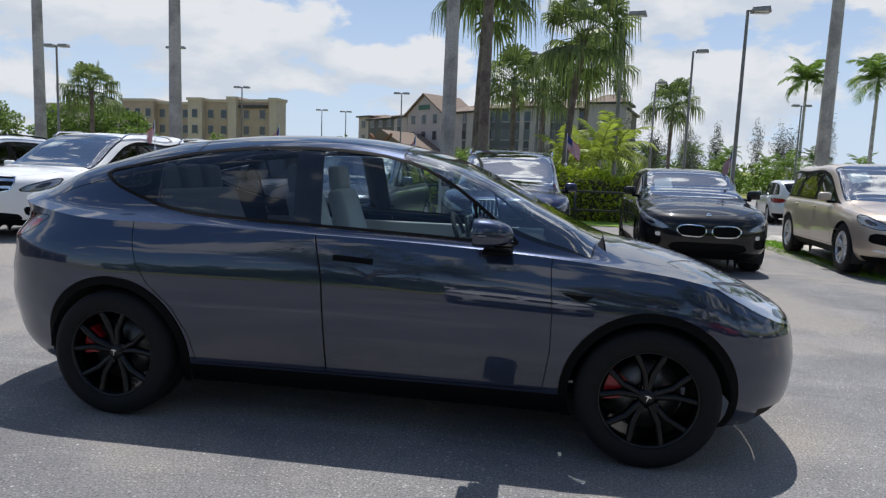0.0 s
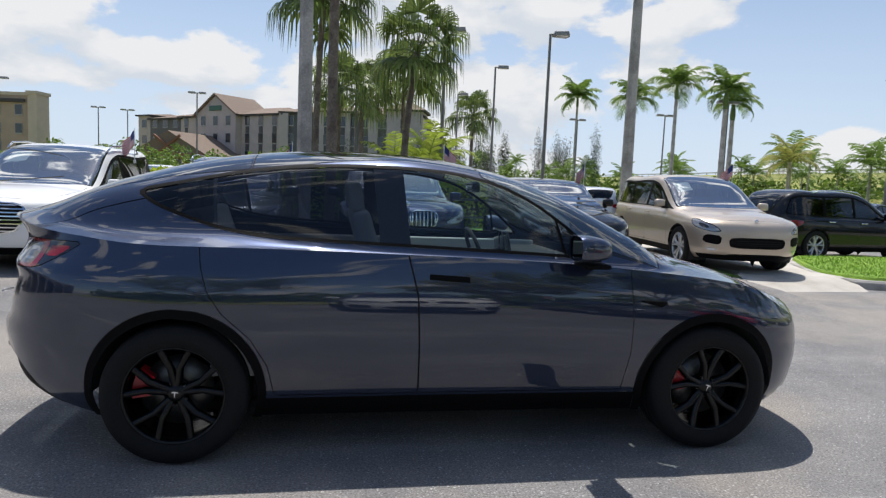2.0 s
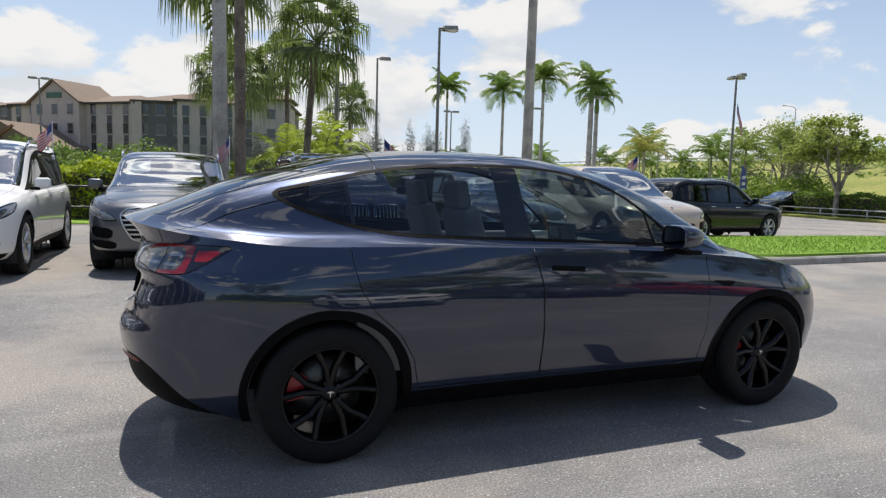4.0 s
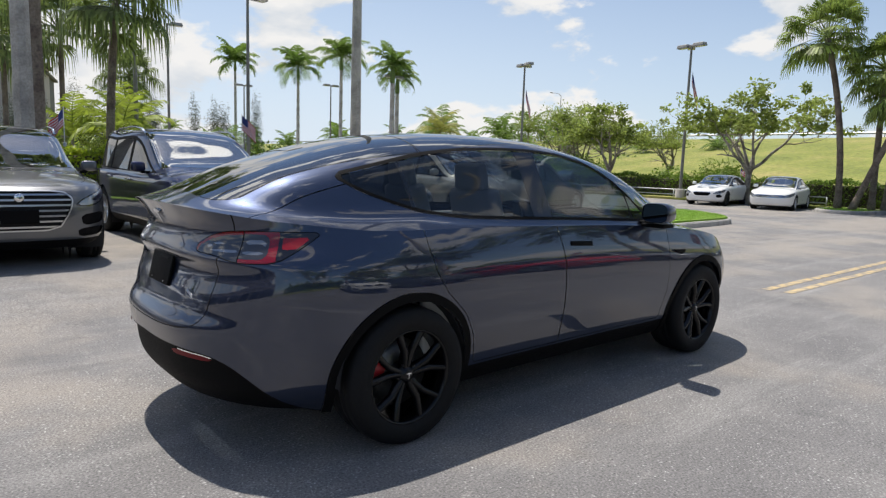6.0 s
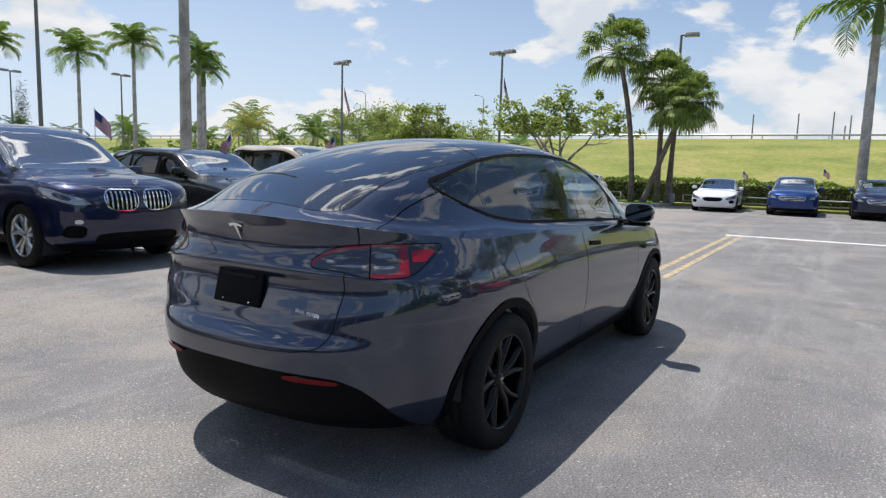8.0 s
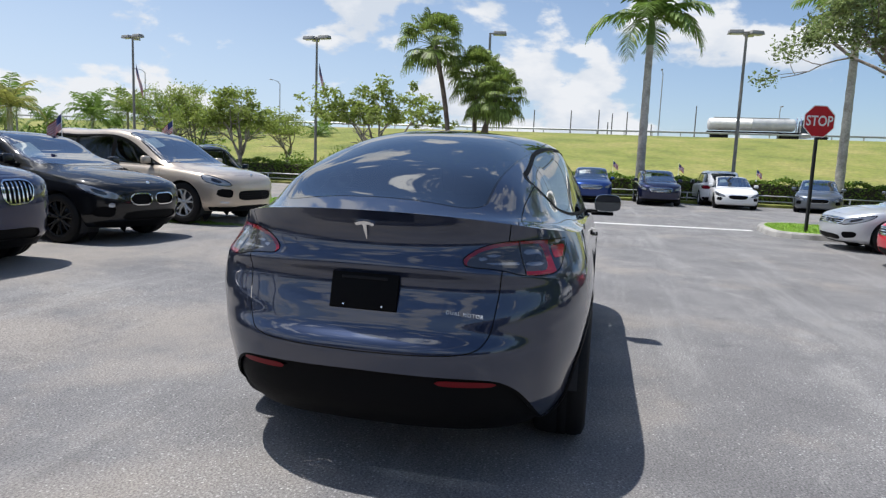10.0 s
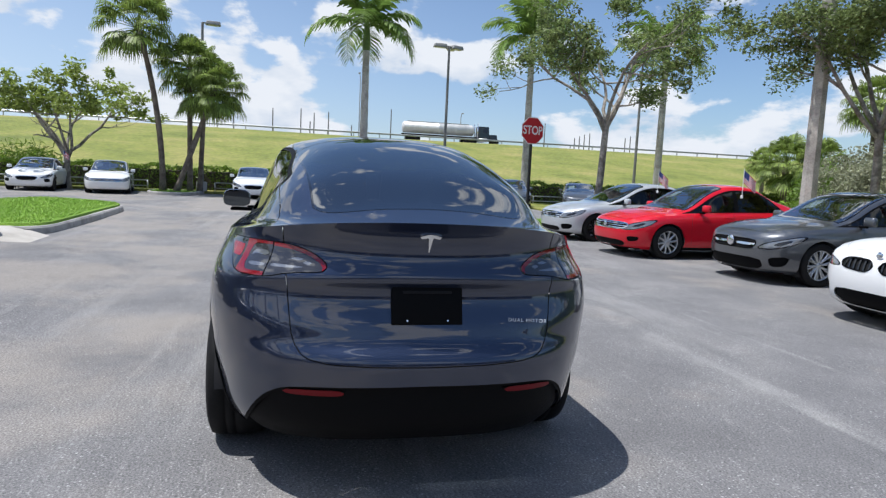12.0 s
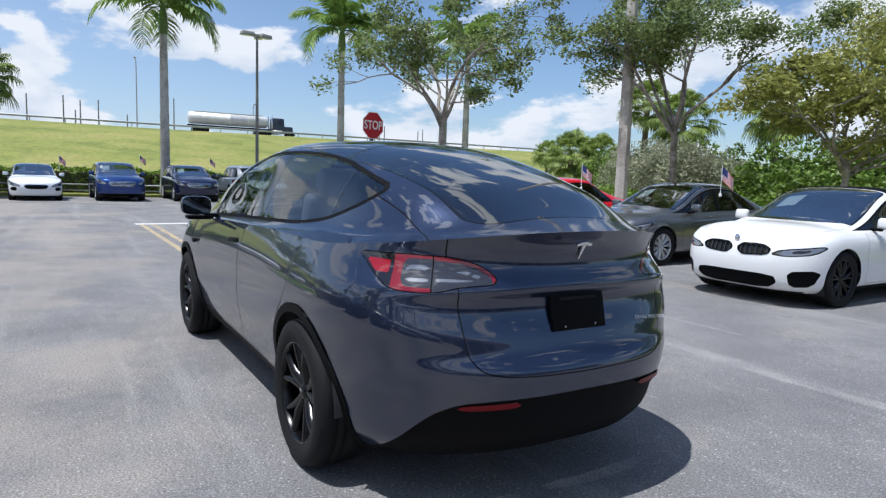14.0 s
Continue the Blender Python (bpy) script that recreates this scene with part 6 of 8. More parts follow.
def bank():
    """The road embankment: a mown slope up to a level crest."""
    v, f = [], []
    xs = [(40.5, 0.0), (43, 0.25), (52, 1.35), (66, 3.35), (80, 5.35), (92, 6.75), (96, 6.95), (112, 6.95), (125, 4.0), (150, 0.0)]
    ys = np.linspace(-420, 420, 85)
    for a, z in xs:
        for b in ys:
            v.append((a, b, z + 0.05 * math.sin(b * 0.13 + a * 0.2)))
    n = len(ys)
    for i in range(len(xs) - 1):
        for j in range(n - 1):
            f.append((i * n + j, (i + 1) * n + j, (i + 1) * n + j + 1, i * n + j + 1))
    return tagged(part("embankment", mesh_of("embankment", v, f, True), "bank_grass"), "yellow-green mown road embankment", "embankment", kind="structure")


bank()
slab("road", [(98.5, -420), (111, -420), (111, 420), (98.5, 420)], 6.5, 7.03, "asphalt", "road along the top of the embankment", "road", 0, 0.02)


# ---- plants ----
def foliage(name, color, glow=0.35, vary=0.35, rough=0.5):
    """Leaves: a matt-gloss upper face that lets some light through."""
    m = mat(name, color, rough, per_island=vary, noise_scale=1.5, noise_amt=0.25)
    nt = m.node_tree
    b = nt.nodes["Principled BSDF"]
    N, L = nt.nodes.new, nt.links.new
    t, mix = N("ShaderNodeBsdfTranslucent"), N("ShaderNodeMixShader")
    L(b.inputs["Base Color"].links[0].from_socket, t.inputs[0])
    mix.inputs[0].default_value = glow
    L(b.outputs[0], mix.inputs[1]); L(t.outputs[0], mix.inputs[2])
    L(mix.outputs[0], nt.nodes["Material Output"].inputs[0])
    return m


M["royal"] = foliage("royal_palm_frond", (0.155, 0.245, 0.05), 0.4)
M["fan"] = foliage("fan_palm_frond", (0.21, 0.28, 0.06), 0.35, 0.5)
M["fringe"] = foliage("fringed_palm_frond", (0.165, 0.22, 0.06), 0.4, 0.5)
M["areca"] = foliage("areca_frond", (0.26, 0.33, 0.045), 0.45)
M["oak_leaf"] = foliage("oak_leaf", (0.195, 0.25, 0.085), 0.42, 0.55)
M["rain_leaf"] = foliage("rain_tree_leaf", (0.28, 0.345, 0.08), 0.5)
M["hedge_leaf"] = foliage("hedge_leaf", (0.16, 0.25, 0.03), 0.4)
M["bright_leaf"] = foliage("bright_hedge_leaf", (0.38, 0.46, 0.035), 0.5)
M["wood_leaf"] = foliage("dense_leaf", (0.14, 0.22, 0.035), 0.35, 0.5)
M["grey_leaf"] = foliage("grey_green_leaf", (0.30, 0.31, 0.20), 0.4)
M["bronze_leaf"] = foliage("bronze_leaf", (0.31, 0.32, 0.085), 0.45)
M["pine_leaf"] = foliage("pine_needles", (0.055, 0.072, 0.035), 0.15)
M["palm_trunk"] = mat("palm_trunk", (0.50, 0.47, 0.42), 0.85, noise_scale=14, noise_amt=0.22, bump=0.02, bump_scale=9, second=(0.36, 0.33, 0.29), second_scale=2.2)
M["brown_trunk"] = mat("brown_palm_trunk", (0.20, 0.165, 0.13), 0.9, noise_scale=20, noise_amt=0.3, bump=0.03, bump_scale=14, second=(0.13, 0.10, 0.08), second_scale=3)
M["bark"] = mat("tree_bark", (0.33, 0.30, 0.26), 0.9, noise_scale=18, noise_amt=0.3, bump=0.02, bump_scale=16, second=(0.17, 0.145, 0.12), second_scale=3)
M["crownshaft"] = mat("green_crownshaft", (0.13, 0.20, 0.05), 0.5, noise_scale=6, noise_amt=0.2)


def quads(corners):
    """A mesh's verts and faces from an (n, 4, 3) array."""
    c = np.asarray(corners)
    return c.reshape(-1, 3), np.arange(len(c) * 4).reshape(-1, 4)


def leaf_quads(centres, size, rng, flat=0.0, slim=0.5):
    """One rhombic leaf at each centre, turned at random; flat draws them level."""
    n = len(centres)
    a = rng.normal(size=(n, 3)); a[:, 2] *= 1 - flat
    a /= np.linalg.norm(a, axis=1)[:, None] + 1e-9
    b = rng.normal(size=(n, 3)); b[:, 2] *= 1 - flat
    b -= a * (a * b).sum(1)[:, None]
    b /= np.linalg.norm(b, axis=1)[:, None] + 1e-9
    s = size * rng.uniform(0.6, 1.35, (n, 1))
    bend = np.cross(a, b) * s * 0.15
    return np.stack([centres - a * s, centres + b * s * slim - bend, centres + a * s, centres - b * s * slim - bend], 1)


def frond(rng, length, pitch, droop, leaf, pairs, hang):
    """A feather leaf in the x-z plane: an arched rachis with two rows of leaflets; gives quads of leaflets and rachis points."""
    pts, p, ang = [], np.array([0.0, 0, 0]), pitch
    step = length / 12
    for i in range(13):
        pts.append(p.copy())
        p = p + step * np.array([math.cos(ang), 0, math.sin(ang)])
        ang -= droop / 12 * (0.5 + i / 9)
    pts = np.array(pts)
    out = []
    for k in range(pairs):
        u = 0.10 + 0.90 * k / (pairs - 1)
        i = min(11, int(u * 12)); f = u * 12 - i
        c = pts[i] * (1 - f) + pts[i + 1] * f
        t = pts[i + 1] - pts[i]; t /= np.linalg.norm(t)
        ll = leaf * (0.35 + 1.0 * math.sin(math.pi * min(1, u * 0.86 + 0.12)) ** 0.8) * rng.uniform(0.85, 1.15)
        for s in (-1, 1):
            d = np.array([0, s, 0]) * 0.78 + t * 0.55 + np.array([0, 0, 0.28 - hang * rng.uniform(0.4, 1.0)])
            d /= np.linalg.norm(d)
            mid = c + d * ll * 0.55
            tip = mid + (d * 0.75 + np.array([0, 0, -0.75 * hang])) * ll * 0.45
            w = t * ll * 0.072 + np.array([0, 0, 0.012])
            out.append([c - w * 0.6, c + w * 0.6, mid + w, mid - w])
            out.append([mid - w, mid + w, tip + w * 0.2, tip - w * 0.2])
    return np.array(out), pts


def spin(q, yaw, at):
    c, s = math.cos(yaw), math.sin(yaw)
    r = np.array([[c, -s, 0], [s, c, 0], [0, 0, 1]])
    return q @ r.T + np.asarray(at)


def royal_crown(seed, n=15, length=3.5, pairs=30, leaf=0.78):
    rng = np.random.default_rng(seed)
    out, v, f = [], [], []
    for i in range(n):
        u = i / n
        q, pts = frond(rng, length * rng.uniform(0.85, 1.1), 1.35 - 1.45 * u + rng.normal(0, 0.08), 1.15 + 0.9 * u, leaf, pairs, 0.6)
        yaw = i * 2.4 + rng.normal(0, 0.15)
        out.append(spin(q.reshape(-1, 3), yaw, (0, 0, 0)).reshape(-1, 4, 3))
        tube(spin(pts, yaw, (0, 0, 0)), np.linspace(0.04, 0.008, 13), 4, v, f, cap=False)
    lv, lf = quads(np.concatenate(out))
    base = len(v)
    v = [tuple(p) for p in v] + lv.tolist()
    f = f + (lf + base).tolist()
    return mesh_of("crown", v, f)


def fan_crown(seed, n=30, petiole=1.0, blade=0.72, seg=20, low=-0.75, hang=(0.18, 0.45)):
    """A head of fan leaves on long stalks: stiff split fans whose narrow tips hang like fringe."""
    rng = np.random.default_rng(seed)
    out, v, f = [], [], []
    for i in range(n):
        u = (i + 0.5) / n
        pit = 1.35 - (1.35 - low) * u + rng.normal(0, 0.12)
        yaw = i * 2.399 + rng.normal(0, 0.25)
        d = np.array([math.cos(pit), 0, math.sin(pit)])
        sag = 0.15 + 0.35 * u
        p1 = d * petiole * rng.uniform(0.75, 1.15) + np.array([0, 0, -0.2 * sag])
        tube(spin(np.array([[0, 0, 0], p1 * 0.5 + [0, 0, 0.07], p1]), yaw, (0, 0, 0)), [0.024, 0.016, 0.012], 4, v, f, cap=False)
        ax = d + np.array([0, 0, -sag * 0.7]); ax /= np.linalg.norm(ax)
        sd = np.array([0, 1, 0])
        up = np.cross(ax, sd)
        bl = blade * rng.uniform(0.8, 1.15)
        for k in range(seg):
            a = ((k + rng.uniform(-0.3, 0.3)) / (seg - 1) - 0.5) * 3.5
            w = ax * math.cos(a) + sd * math.sin(a)
            fold = up * bl * (-0.10 * abs(math.sin(a)) + (0.03 if k % 2 else -0.03))
            q1 = p1 + w * bl * 0.52 + fold * 0.5
            q2 = q1 + w * bl * 0.30 + fold * 0.3 + np.array([0, 0, -bl * (0.10 + 0.12 * u)])
            q3 = q2 + w * bl * 0.07 + np.array([0, 0, -bl * rng.uniform(*hang)])
            wd = np.cross(w, up) * bl * 0.055
            for pa, pb, wa, wb in ((p1, q1, 0.12, 1.0), (q1, q2, 1.0, 0.6), (q2, q3, 0.6, 0.10)):
                out.append(spin(np.array([pa - wd * wa, pa + wd * wa, pb + wd * wb, pb - wd * wb]), yaw, (0, 0, 0)))
    lv, lf = quads(np.array(out))
    base = len(v)
    return mesh_of("crown", [tuple(p) for p in v] + lv.tolist(), f + (lf + base).tolist())


def trunk_mesh(h, r0, r1, lean=(0, 0), bow=0.0, rings=True, seg=12, bulge=1.0):
    pts, rad = [], []
    n = 22
    for i in range(n + 1):
        u = i / n
        k = u * u if bow else u
        pts.append((lean[0] * k, lean[1] * k, h * u))
        r = r0 + (r1 - r0) * u
        if u < 0.12:
            r *= 1 + (0.12 - u) * 2.2 * bulge
        if rings:
            r *= 1 + 0.035 * (1 if i % 2 else -1)
        rad.append(r)
    return mesh_of("trunk", *tube(pts, rad, seg), True)


ROYALS = [royal_crown(s) for s in (1, 2, 3)]
FANS = [fan_crown(11, 44, 1.22, 0.74, 24, -0.6), fan_crown(12, 48, 1.28, 0.76, 24, -0.7), fan_crown(13, 42, 1.15, 0.72, 24, -0.55)]
FRINGE = [fan_crown(14, 27, 1.05, 0.74, 20, -0.40, (0.45, 0.95)), fan_crown(15, 28, 1.1, 0.76, 20, -0.45, (0.45, 1.0)), fan_crown(16, 25, 1.0, 0.72, 20, -0.40, (0.45, 0.9))]
SMALL = [royal_crown(21, 12, 2.1, 16, 0.55), royal_crown(22, 14, 2.3, 16, 0.5)]
for me in ROYALS + SMALL:
    me.materials.append(M["royal"])
for me in FANS:
    me.materials.append(M["fan"])
for me in FRINGE:
    me.materials.append(M["fringe"])


def palm(kind, x, y, h, seed=0, lean=(0, 0), scale=1.0, label="", r=None, crown_mat=None, bow=0.0, z=0.0):
    rng = np.random.default_rng(seed + 100)
    names = dict(royal="royal_palm", fan="fan_palm", fringe="fan_palm", small="palm_tree")
    labels = dict(royal="tall royal palm with a smooth grey trunk and green crownshaft", fan="fan palm with a shaggy green head on a brown trunk", fringe="fan palm with a drooping fringed head on a brown trunk", small="slender feather palm with arching green fronds")
    ob = thing(names[kind], label or labels[kind], "palm tree", at=pose(x, y, z, 0, 0, rng.uniform(0, 360) if not (lean[0] or lean[1]) else 0))
    r = r or dict(royal=0.21, fan=0.17, fringe=0.17, small=0.12)[kind]
    part("trunk", trunk_mesh(h, r, r * (0.72 if kind in ("royal", "small") else 0.85), lean, bow), "palm_trunk" if kind in ("royal", "small") else "brown_trunk", ob)
    top = (lean[0], lean[1], h)
    if kind == "royal":
        v, f = revolve([(r * 0.78, -0.1), (r * 0.95, 0.25), (r * 0.7, 0.9), (r * 0.35, 1.35)], 12, "z")
        part("crownshaft", mesh_of("crownshaft", v, f, True), "crownshaft", ob, at=Matrix.Translation(top))
        top = (lean[0], lean[1], h + 1.15)
    me = dict(royal=ROYALS, fan=FANS, fringe=FRINGE, small=SMALL)[kind][seed % (2 if kind == "small" else 3)]
    if crown_mat:
        me = me.copy()
        me.materials.clear()
        me.materials.append(M[crown_mat])
    cr = part("crown", me, None, ob, at=pose(*top, 0, 0, rng.uniform(0, 360)) @ Matrix.Diagonal((scale, scale, scale, 1)))
    return ob


def tree(name, label, x, y, seed, height=7.0, spread=4.0, fork=2.2, r=0.16, leaf="oak_leaf", leaf_size=0.075, leaves=9000, flat=0.35, lean=(0.0, 0.0), limbs=6, clump=0.75, low=0.0, z=0.0, gaps=0.35):
    """A broad-leaved tree: a leaning trunk that forks into crooked limbs, and leaves in clumps round their ends."""
    rng = np.random.default_rng(seed)
    v, f, tips = [], [], []

    def limb(p, d, length, rad, depth):
        pts, rr = [p], [rad]
        n = 5
        for i in range(n):
            d = d + rng.normal(0, 0.16, 3) + np.array([0, 0, 0.05])
            d /= np.linalg.norm(d)
            p = p + d * length / n
            pts.append(p); rr.append(rad * (1 - 0.55 * (i + 1) / n))
            if depth <= 1 and i > 1:
                tips.append(p)
        tube(pts, rr, 8 if depth > 1 else 5, v, f, cap=depth == 0)
        tips.append(p)
        if depth > 0:
            for k in range(3 if depth > 1 else 3):
                j = rng.integers(2, n + 1)
                q = pts[j]
                e = d * 0.55 + rng.normal(0, 0.55, 3)
                e[2] = abs(e[2]) * (0.4 if flat > 0.5 else 0.75) - low
                e /= np.linalg.norm(e)
                limb(q, e, length * rng.uniform(0.5, 0.72), rr[j] * 0.72, depth - 1)

    base = np.array([0.0, 0, 0])
    top = np.array([lean[0], lean[1], fork])
    mid = (base + top) / 2 + np.append(rng.normal(0, 0.08, 2), 0)
    tube([base - [0, 0, 0.1], base + [0, 0, 0.12], mid, top], [r * 1.5, r * 1.12, r * 0.95, r * 0.85], 12, v, f, cap=False)
    rise = max(0.35, (height - fork) / max(spread, 0.1))
    for k in range(limbs):
        a = 2 * math.pi * (k + rng.uniform(-0.3, 0.3)) / limbs
        e = np.array([math.cos(a), math.sin(a), rise * rng.uniform(0.75, 1.35)])
        e /= np.linalg.norm(e)
        limb(top - np.array([0, 0, 0.15 * (k % 3)]), e, math.hypot(spread, height - fork) * rng.uniform(0.45, 0.62), r * 0.55, 2)
    tips = np.array(tips)
    if len(tips) > 500:
        tips = tips[rng.permutation(len(tips))[:500]]
    keep = tips[rng.random(len(tips)) > gaps * 0.5]
    pick = rng.integers(0, len(keep), leaves)
    size = clump * rng.uniform(0.5, 1.2, len(keep))
    off = rng.normal(size=(leaves, 3)) * [1, 1, 0.55]
    off *= (rng.random((leaves, 1)) ** 0.4) / (np.linalg.norm(off, axis=1)[:, None] + 1e-9)
    c = keep[pick] + off * size[pick, None]
    c = c[c[:, 2] > (fork * 0.8 if flat < 0.6 else fork + (height - fork) * 0.42)]
    lv, lf = quads(leaf_quads(c, leaf_size, rng, 0.4))
    ob = thing(name, label, "tree", at=pose(x, y, z))
    part("trunk", mesh_of("trunk", v, f, True), "bark", ob)
    part("crown", mesh_of("crown", lv.tolist(), lf.tolist()), leaf, ob)
    return ob


def leafy(name, label, cat, blobs, leaf, size, count, seed, kind="stuff", z=0.0, slim=0.5):
    """A mass of leaves over the shells of many soft lumps (x, y, z, rx, ry, rz), with an uneven outline."""
    rng = np.random.default_rng(seed)
    b = np.array(blobs, float)
    area = b[:, 3] * b[:, 5]
    pick = rng.choice(len(b), count, p=area / area.sum())
    d = rng.normal(size=(count, 3))
    d /= np.linalg.norm(d, axis=1)[:, None]
    wob = 0.72 + 0.28 * rng.random(count) + 0.22 * np.sin(d[:, 0] * 5 + pick) * np.sin(d[:, 2] * 6 + pick * 1.7)
    if slim < 0.18:
        wob = wob * rng.random(count) ** 0.45
    c = b[pick, :3] + d * b[pick, 3:6] * wob[:, None]
    c = c[c[:, 2] > z + 0.02]
    lv, lf = quads(leaf_quads(c, size, rng, 0.25, slim))
    return tagged(part(name, mesh_of(name, lv.tolist(), lf.tolist()), leaf), label, cat, kind=kind)


def hedge(label, x0, y0, x1, y1, wide, high, leaf, count, seed, size=0.06, z=0.1):
    """A clipped hedge as one long plant: a dark brown block inside a skin of leaves."""
    rng = np.random.default_rng(seed)
    L = math.hypot(x1 - x0, y1 - y0)
    u, w = rng.random(count), rng.uniform(-1, 1, count)
    face = rng.random(count)
    h = np.where(face < 0.4, 1.0 + rng.normal(0, 0.04, count), rng.random(count))
    w = np.where(face < 0.4, w, np.sign(w) * (1 + rng.normal(0, 0.06, count)))
    wave = 1 + 0.07 * np.sin(u * L * 2.1 + seed) + 0.05 * np.sin(u * L * 5.3)
    dx, dy = (x1 - x0) / L, (y1 - y0) / L
    c = np.stack([x0 + dx * L * u - dy * w * wide / 2 * wave, y0 + dy * L * u + dx * w * wide / 2 * wave, z + h * high * wave], -1)
    lv, lf = quads(leaf_quads(c, size, rng, 0.2, 0.55))
    ob = thing("hedge", label, "hedge")
    part("leaves", mesh_of("leaves", lv.tolist(), lf.tolist()), leaf, ob)
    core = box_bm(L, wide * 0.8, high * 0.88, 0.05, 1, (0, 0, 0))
    part("inner_block", core, "hedge_fill", ob, at=pose((x0 + x1) / 2, (y0 + y1) / 2, z, 0, 0, math.degrees(math.atan2(dy, dx))))
    return ob


# palms by the hedge, behind the parked row
palm("fringe", 0.66, 13.8, 8.2, 0, scale=1.15, r=0.15, label="tall fan palm trunk rising between the parked cars")
palm("fringe", 0.12, 16.6, 7.2, 1, lean=(0.2, 0.2), scale=1.15, r=0.105, bow=1)
palm("fringe", 3.0, 17.6, 5.95, 1, lean=(0.45, 0.6), scale=1.12, r=0.125, bow=1, label="fan palm with a wide drooping head by the hedge")
palm("fringe", 2.19, 32.4, 6.3, 2, scale=1.35, r=0.13)
palm("fringe", 4.55, 32.7, 7.2, 0, scale=1.5, r=0.13, label="fan palm with a grey trunk and a hanging fringe")
palm("fringe", 0.9, 25.5, 5.6, 0, scale=1.05, r=0.11)
for i, (px, py, ph) in enumerate(((4.6, 22.6, 2.2), (5.4, 24.5, 2.6), (3.4, 24.8, 2.0))):
    palm("small", px, py, ph, i, scale=0.95, label="yellow-green feather palm beside the hedge", crown_mat="areca", r=0.09)
palm("fringe", 12.6, 51.6, 7.6, 2, scale=1.6, r=0.16)
palm("fringe", -29.5, 38.0, 6.2, 1, scale=1.3, r=0.17)
# royal palms across the lot
for i, (px, py, ph) in enumerate(((33.8, 82.0, 13.2), (33.5, 63.8, 10.7), (31.9, 52.0, 10.4), (27.8, 37.8, 7.7), (29.6, 39.6, 7.2))):
    palm("royal", px, py, ph, i, scale=(1.15, 1.05, 0.88, 0.66, 0.62)[i])
palm("royal", 31.3, -2.9, 7.9, 0, label="tall royal palm at the foot of the bank", r=0.24)
palm("royal", 32.4, -12.5, 8.4, 1, r=0.24)
palm("royal", 31.9, -20.8, 8.6, 2, r=0.24)
# the leaning clump on its island
palm("fan", 29.5, 6.75, 7.3, 0, lean=(-0.6, 0.9), scale=1.05, bow=1, r=0.135, z=0.12, label="tall leaning fan palm on a kerbed island")
palm("fan", 29.2, 6.1, 4.9, 1, lean=(0.2, -1.7), scale=0.9, r=0.13, z=0.12, label="fan palm leaning across its neighbours")
palm("fan", 30.0, 5.6, 5.9, 2, lean=(-0.2, 0.0), scale=0.95, r=0.13, z=0.12)
palm("fan", 30.3, 5.2, 4.7, 0, lean=(0.1, -0.2), scale=0.85, r=0.125, z=0.12)
# far feather palms along the horizon
rng0 = np.random.default_rng(5)
for i in range(34):
    u = i / 33
    px, py = 14 + 66 * u + rng0.normal(0, 2), 98 - 62 * u + rng0.normal(0, 5)
    palm("small", px, py, rng0.uniform(3.2, 6.0), i, scale=rng0.uniform(0.85, 1.25), r=0.11)
for i, (px, py, ph) in enumerate(((38, 44, 4.6), (40.5, 47, 5.2), (43, 41, 4.4), (46, 40, 5.0), (48.5, 38, 4.6), (52, 39, 5.0))):
    palm("small", px, py, ph, i, scale=1.3, crown_mat="bronze_leaf" if i == 0 else None, r=0.14)
# spreading trees at the foot of the bank
tree("shade_tree", "spreading shade tree with sparse yellow-green leaves and bare limbs", 30.6, 11.2, 31, 5.9, 3.3, 1.7, 0.15, "rain_leaf", 0.115, 7000, 0.8, limbs=7, clump=0.45, gaps=0.9)
tree("shade_tree", "round-headed shade tree with yellow-green leaves", 32.2, 20.6, 32, 5.3, 2.7, 1.6, 0.14, "rain_leaf", 0.115, 8000, 0.7, limbs=7, clump=0.5, gaps=0.6)
tree("shade_tree", "shade tree with pale bare limbs by the verge", 40.0, 29.0, 33, 6.0, 3.6, 1.6, 0.16, "rain_leaf", 0.09, 8000, 0.8, limbs=7, clump=0.7, gaps=0.9)
tree("shade_tree", "wide shade tree far down the verge", 46.5, 36.5, 34, 7.0, 4.5, 1.8, 0.18, "rain_leaf", 0.10, 8000, 0.8, limbs=7, clump=0.8, gaps=0.7)
tree("shade_tree", "bare-limbed shade tree far down the verge", 45.0, 24.0, 35, 5.6, 3.0, 1.8, 0.16, "rain_leaf", 0.09, 7000, 0.8, limbs=6, clump=0.7, gaps=0.7)
# oaks on the near side
tree("oak_tree", "young oak with small dark leaves on a leaning grey trunk", 13.3, -7.7, 41, 6.9, 2.6, 3.0, 0.105, "oak_leaf", 0.06, 13000, 0.5, lean=(0.15, -0.25), limbs=6, clump=0.45, z=0.1, gaps=1.2)
tree("oak_tree", "tall oak with a broad dark crown over the near row", 8.7, -12.3, 42, 7.4, 3.4, 2.9, 0.10, "oak_leaf", 0.055, 21000, 0.3, limbs=6, clump=0.5, z=0.1, gaps=1.2)
tree("flowering_tree", "bronze-leaved flowering tree with thin trunks", 4.9, -13.6, 43, 4.2, 2.9, 1.9, 0.085, "bronze_leaf", 0.07, 15000, 0.5, limbs=7, clump=0.5, z=0.1, gaps=0.9)
tree("oak_tree", "oak behind the flowering tree", -3.5, -19.5, 44, 8.5, 4.5, 2.5, 0.17, "oak_leaf", 0.08, 13000, 0.3, limbs=7, clump=0.8, z=0.1)
tree("oak_tree", "dark oak far behind the near row", 8.4, -23.0, 45, 9.0, 2.6, 4.0, 0.13, "oak_leaf", 0.05, 5000, 0.3, limbs=6, clump=0.6, z=0.1, gaps=1.2)
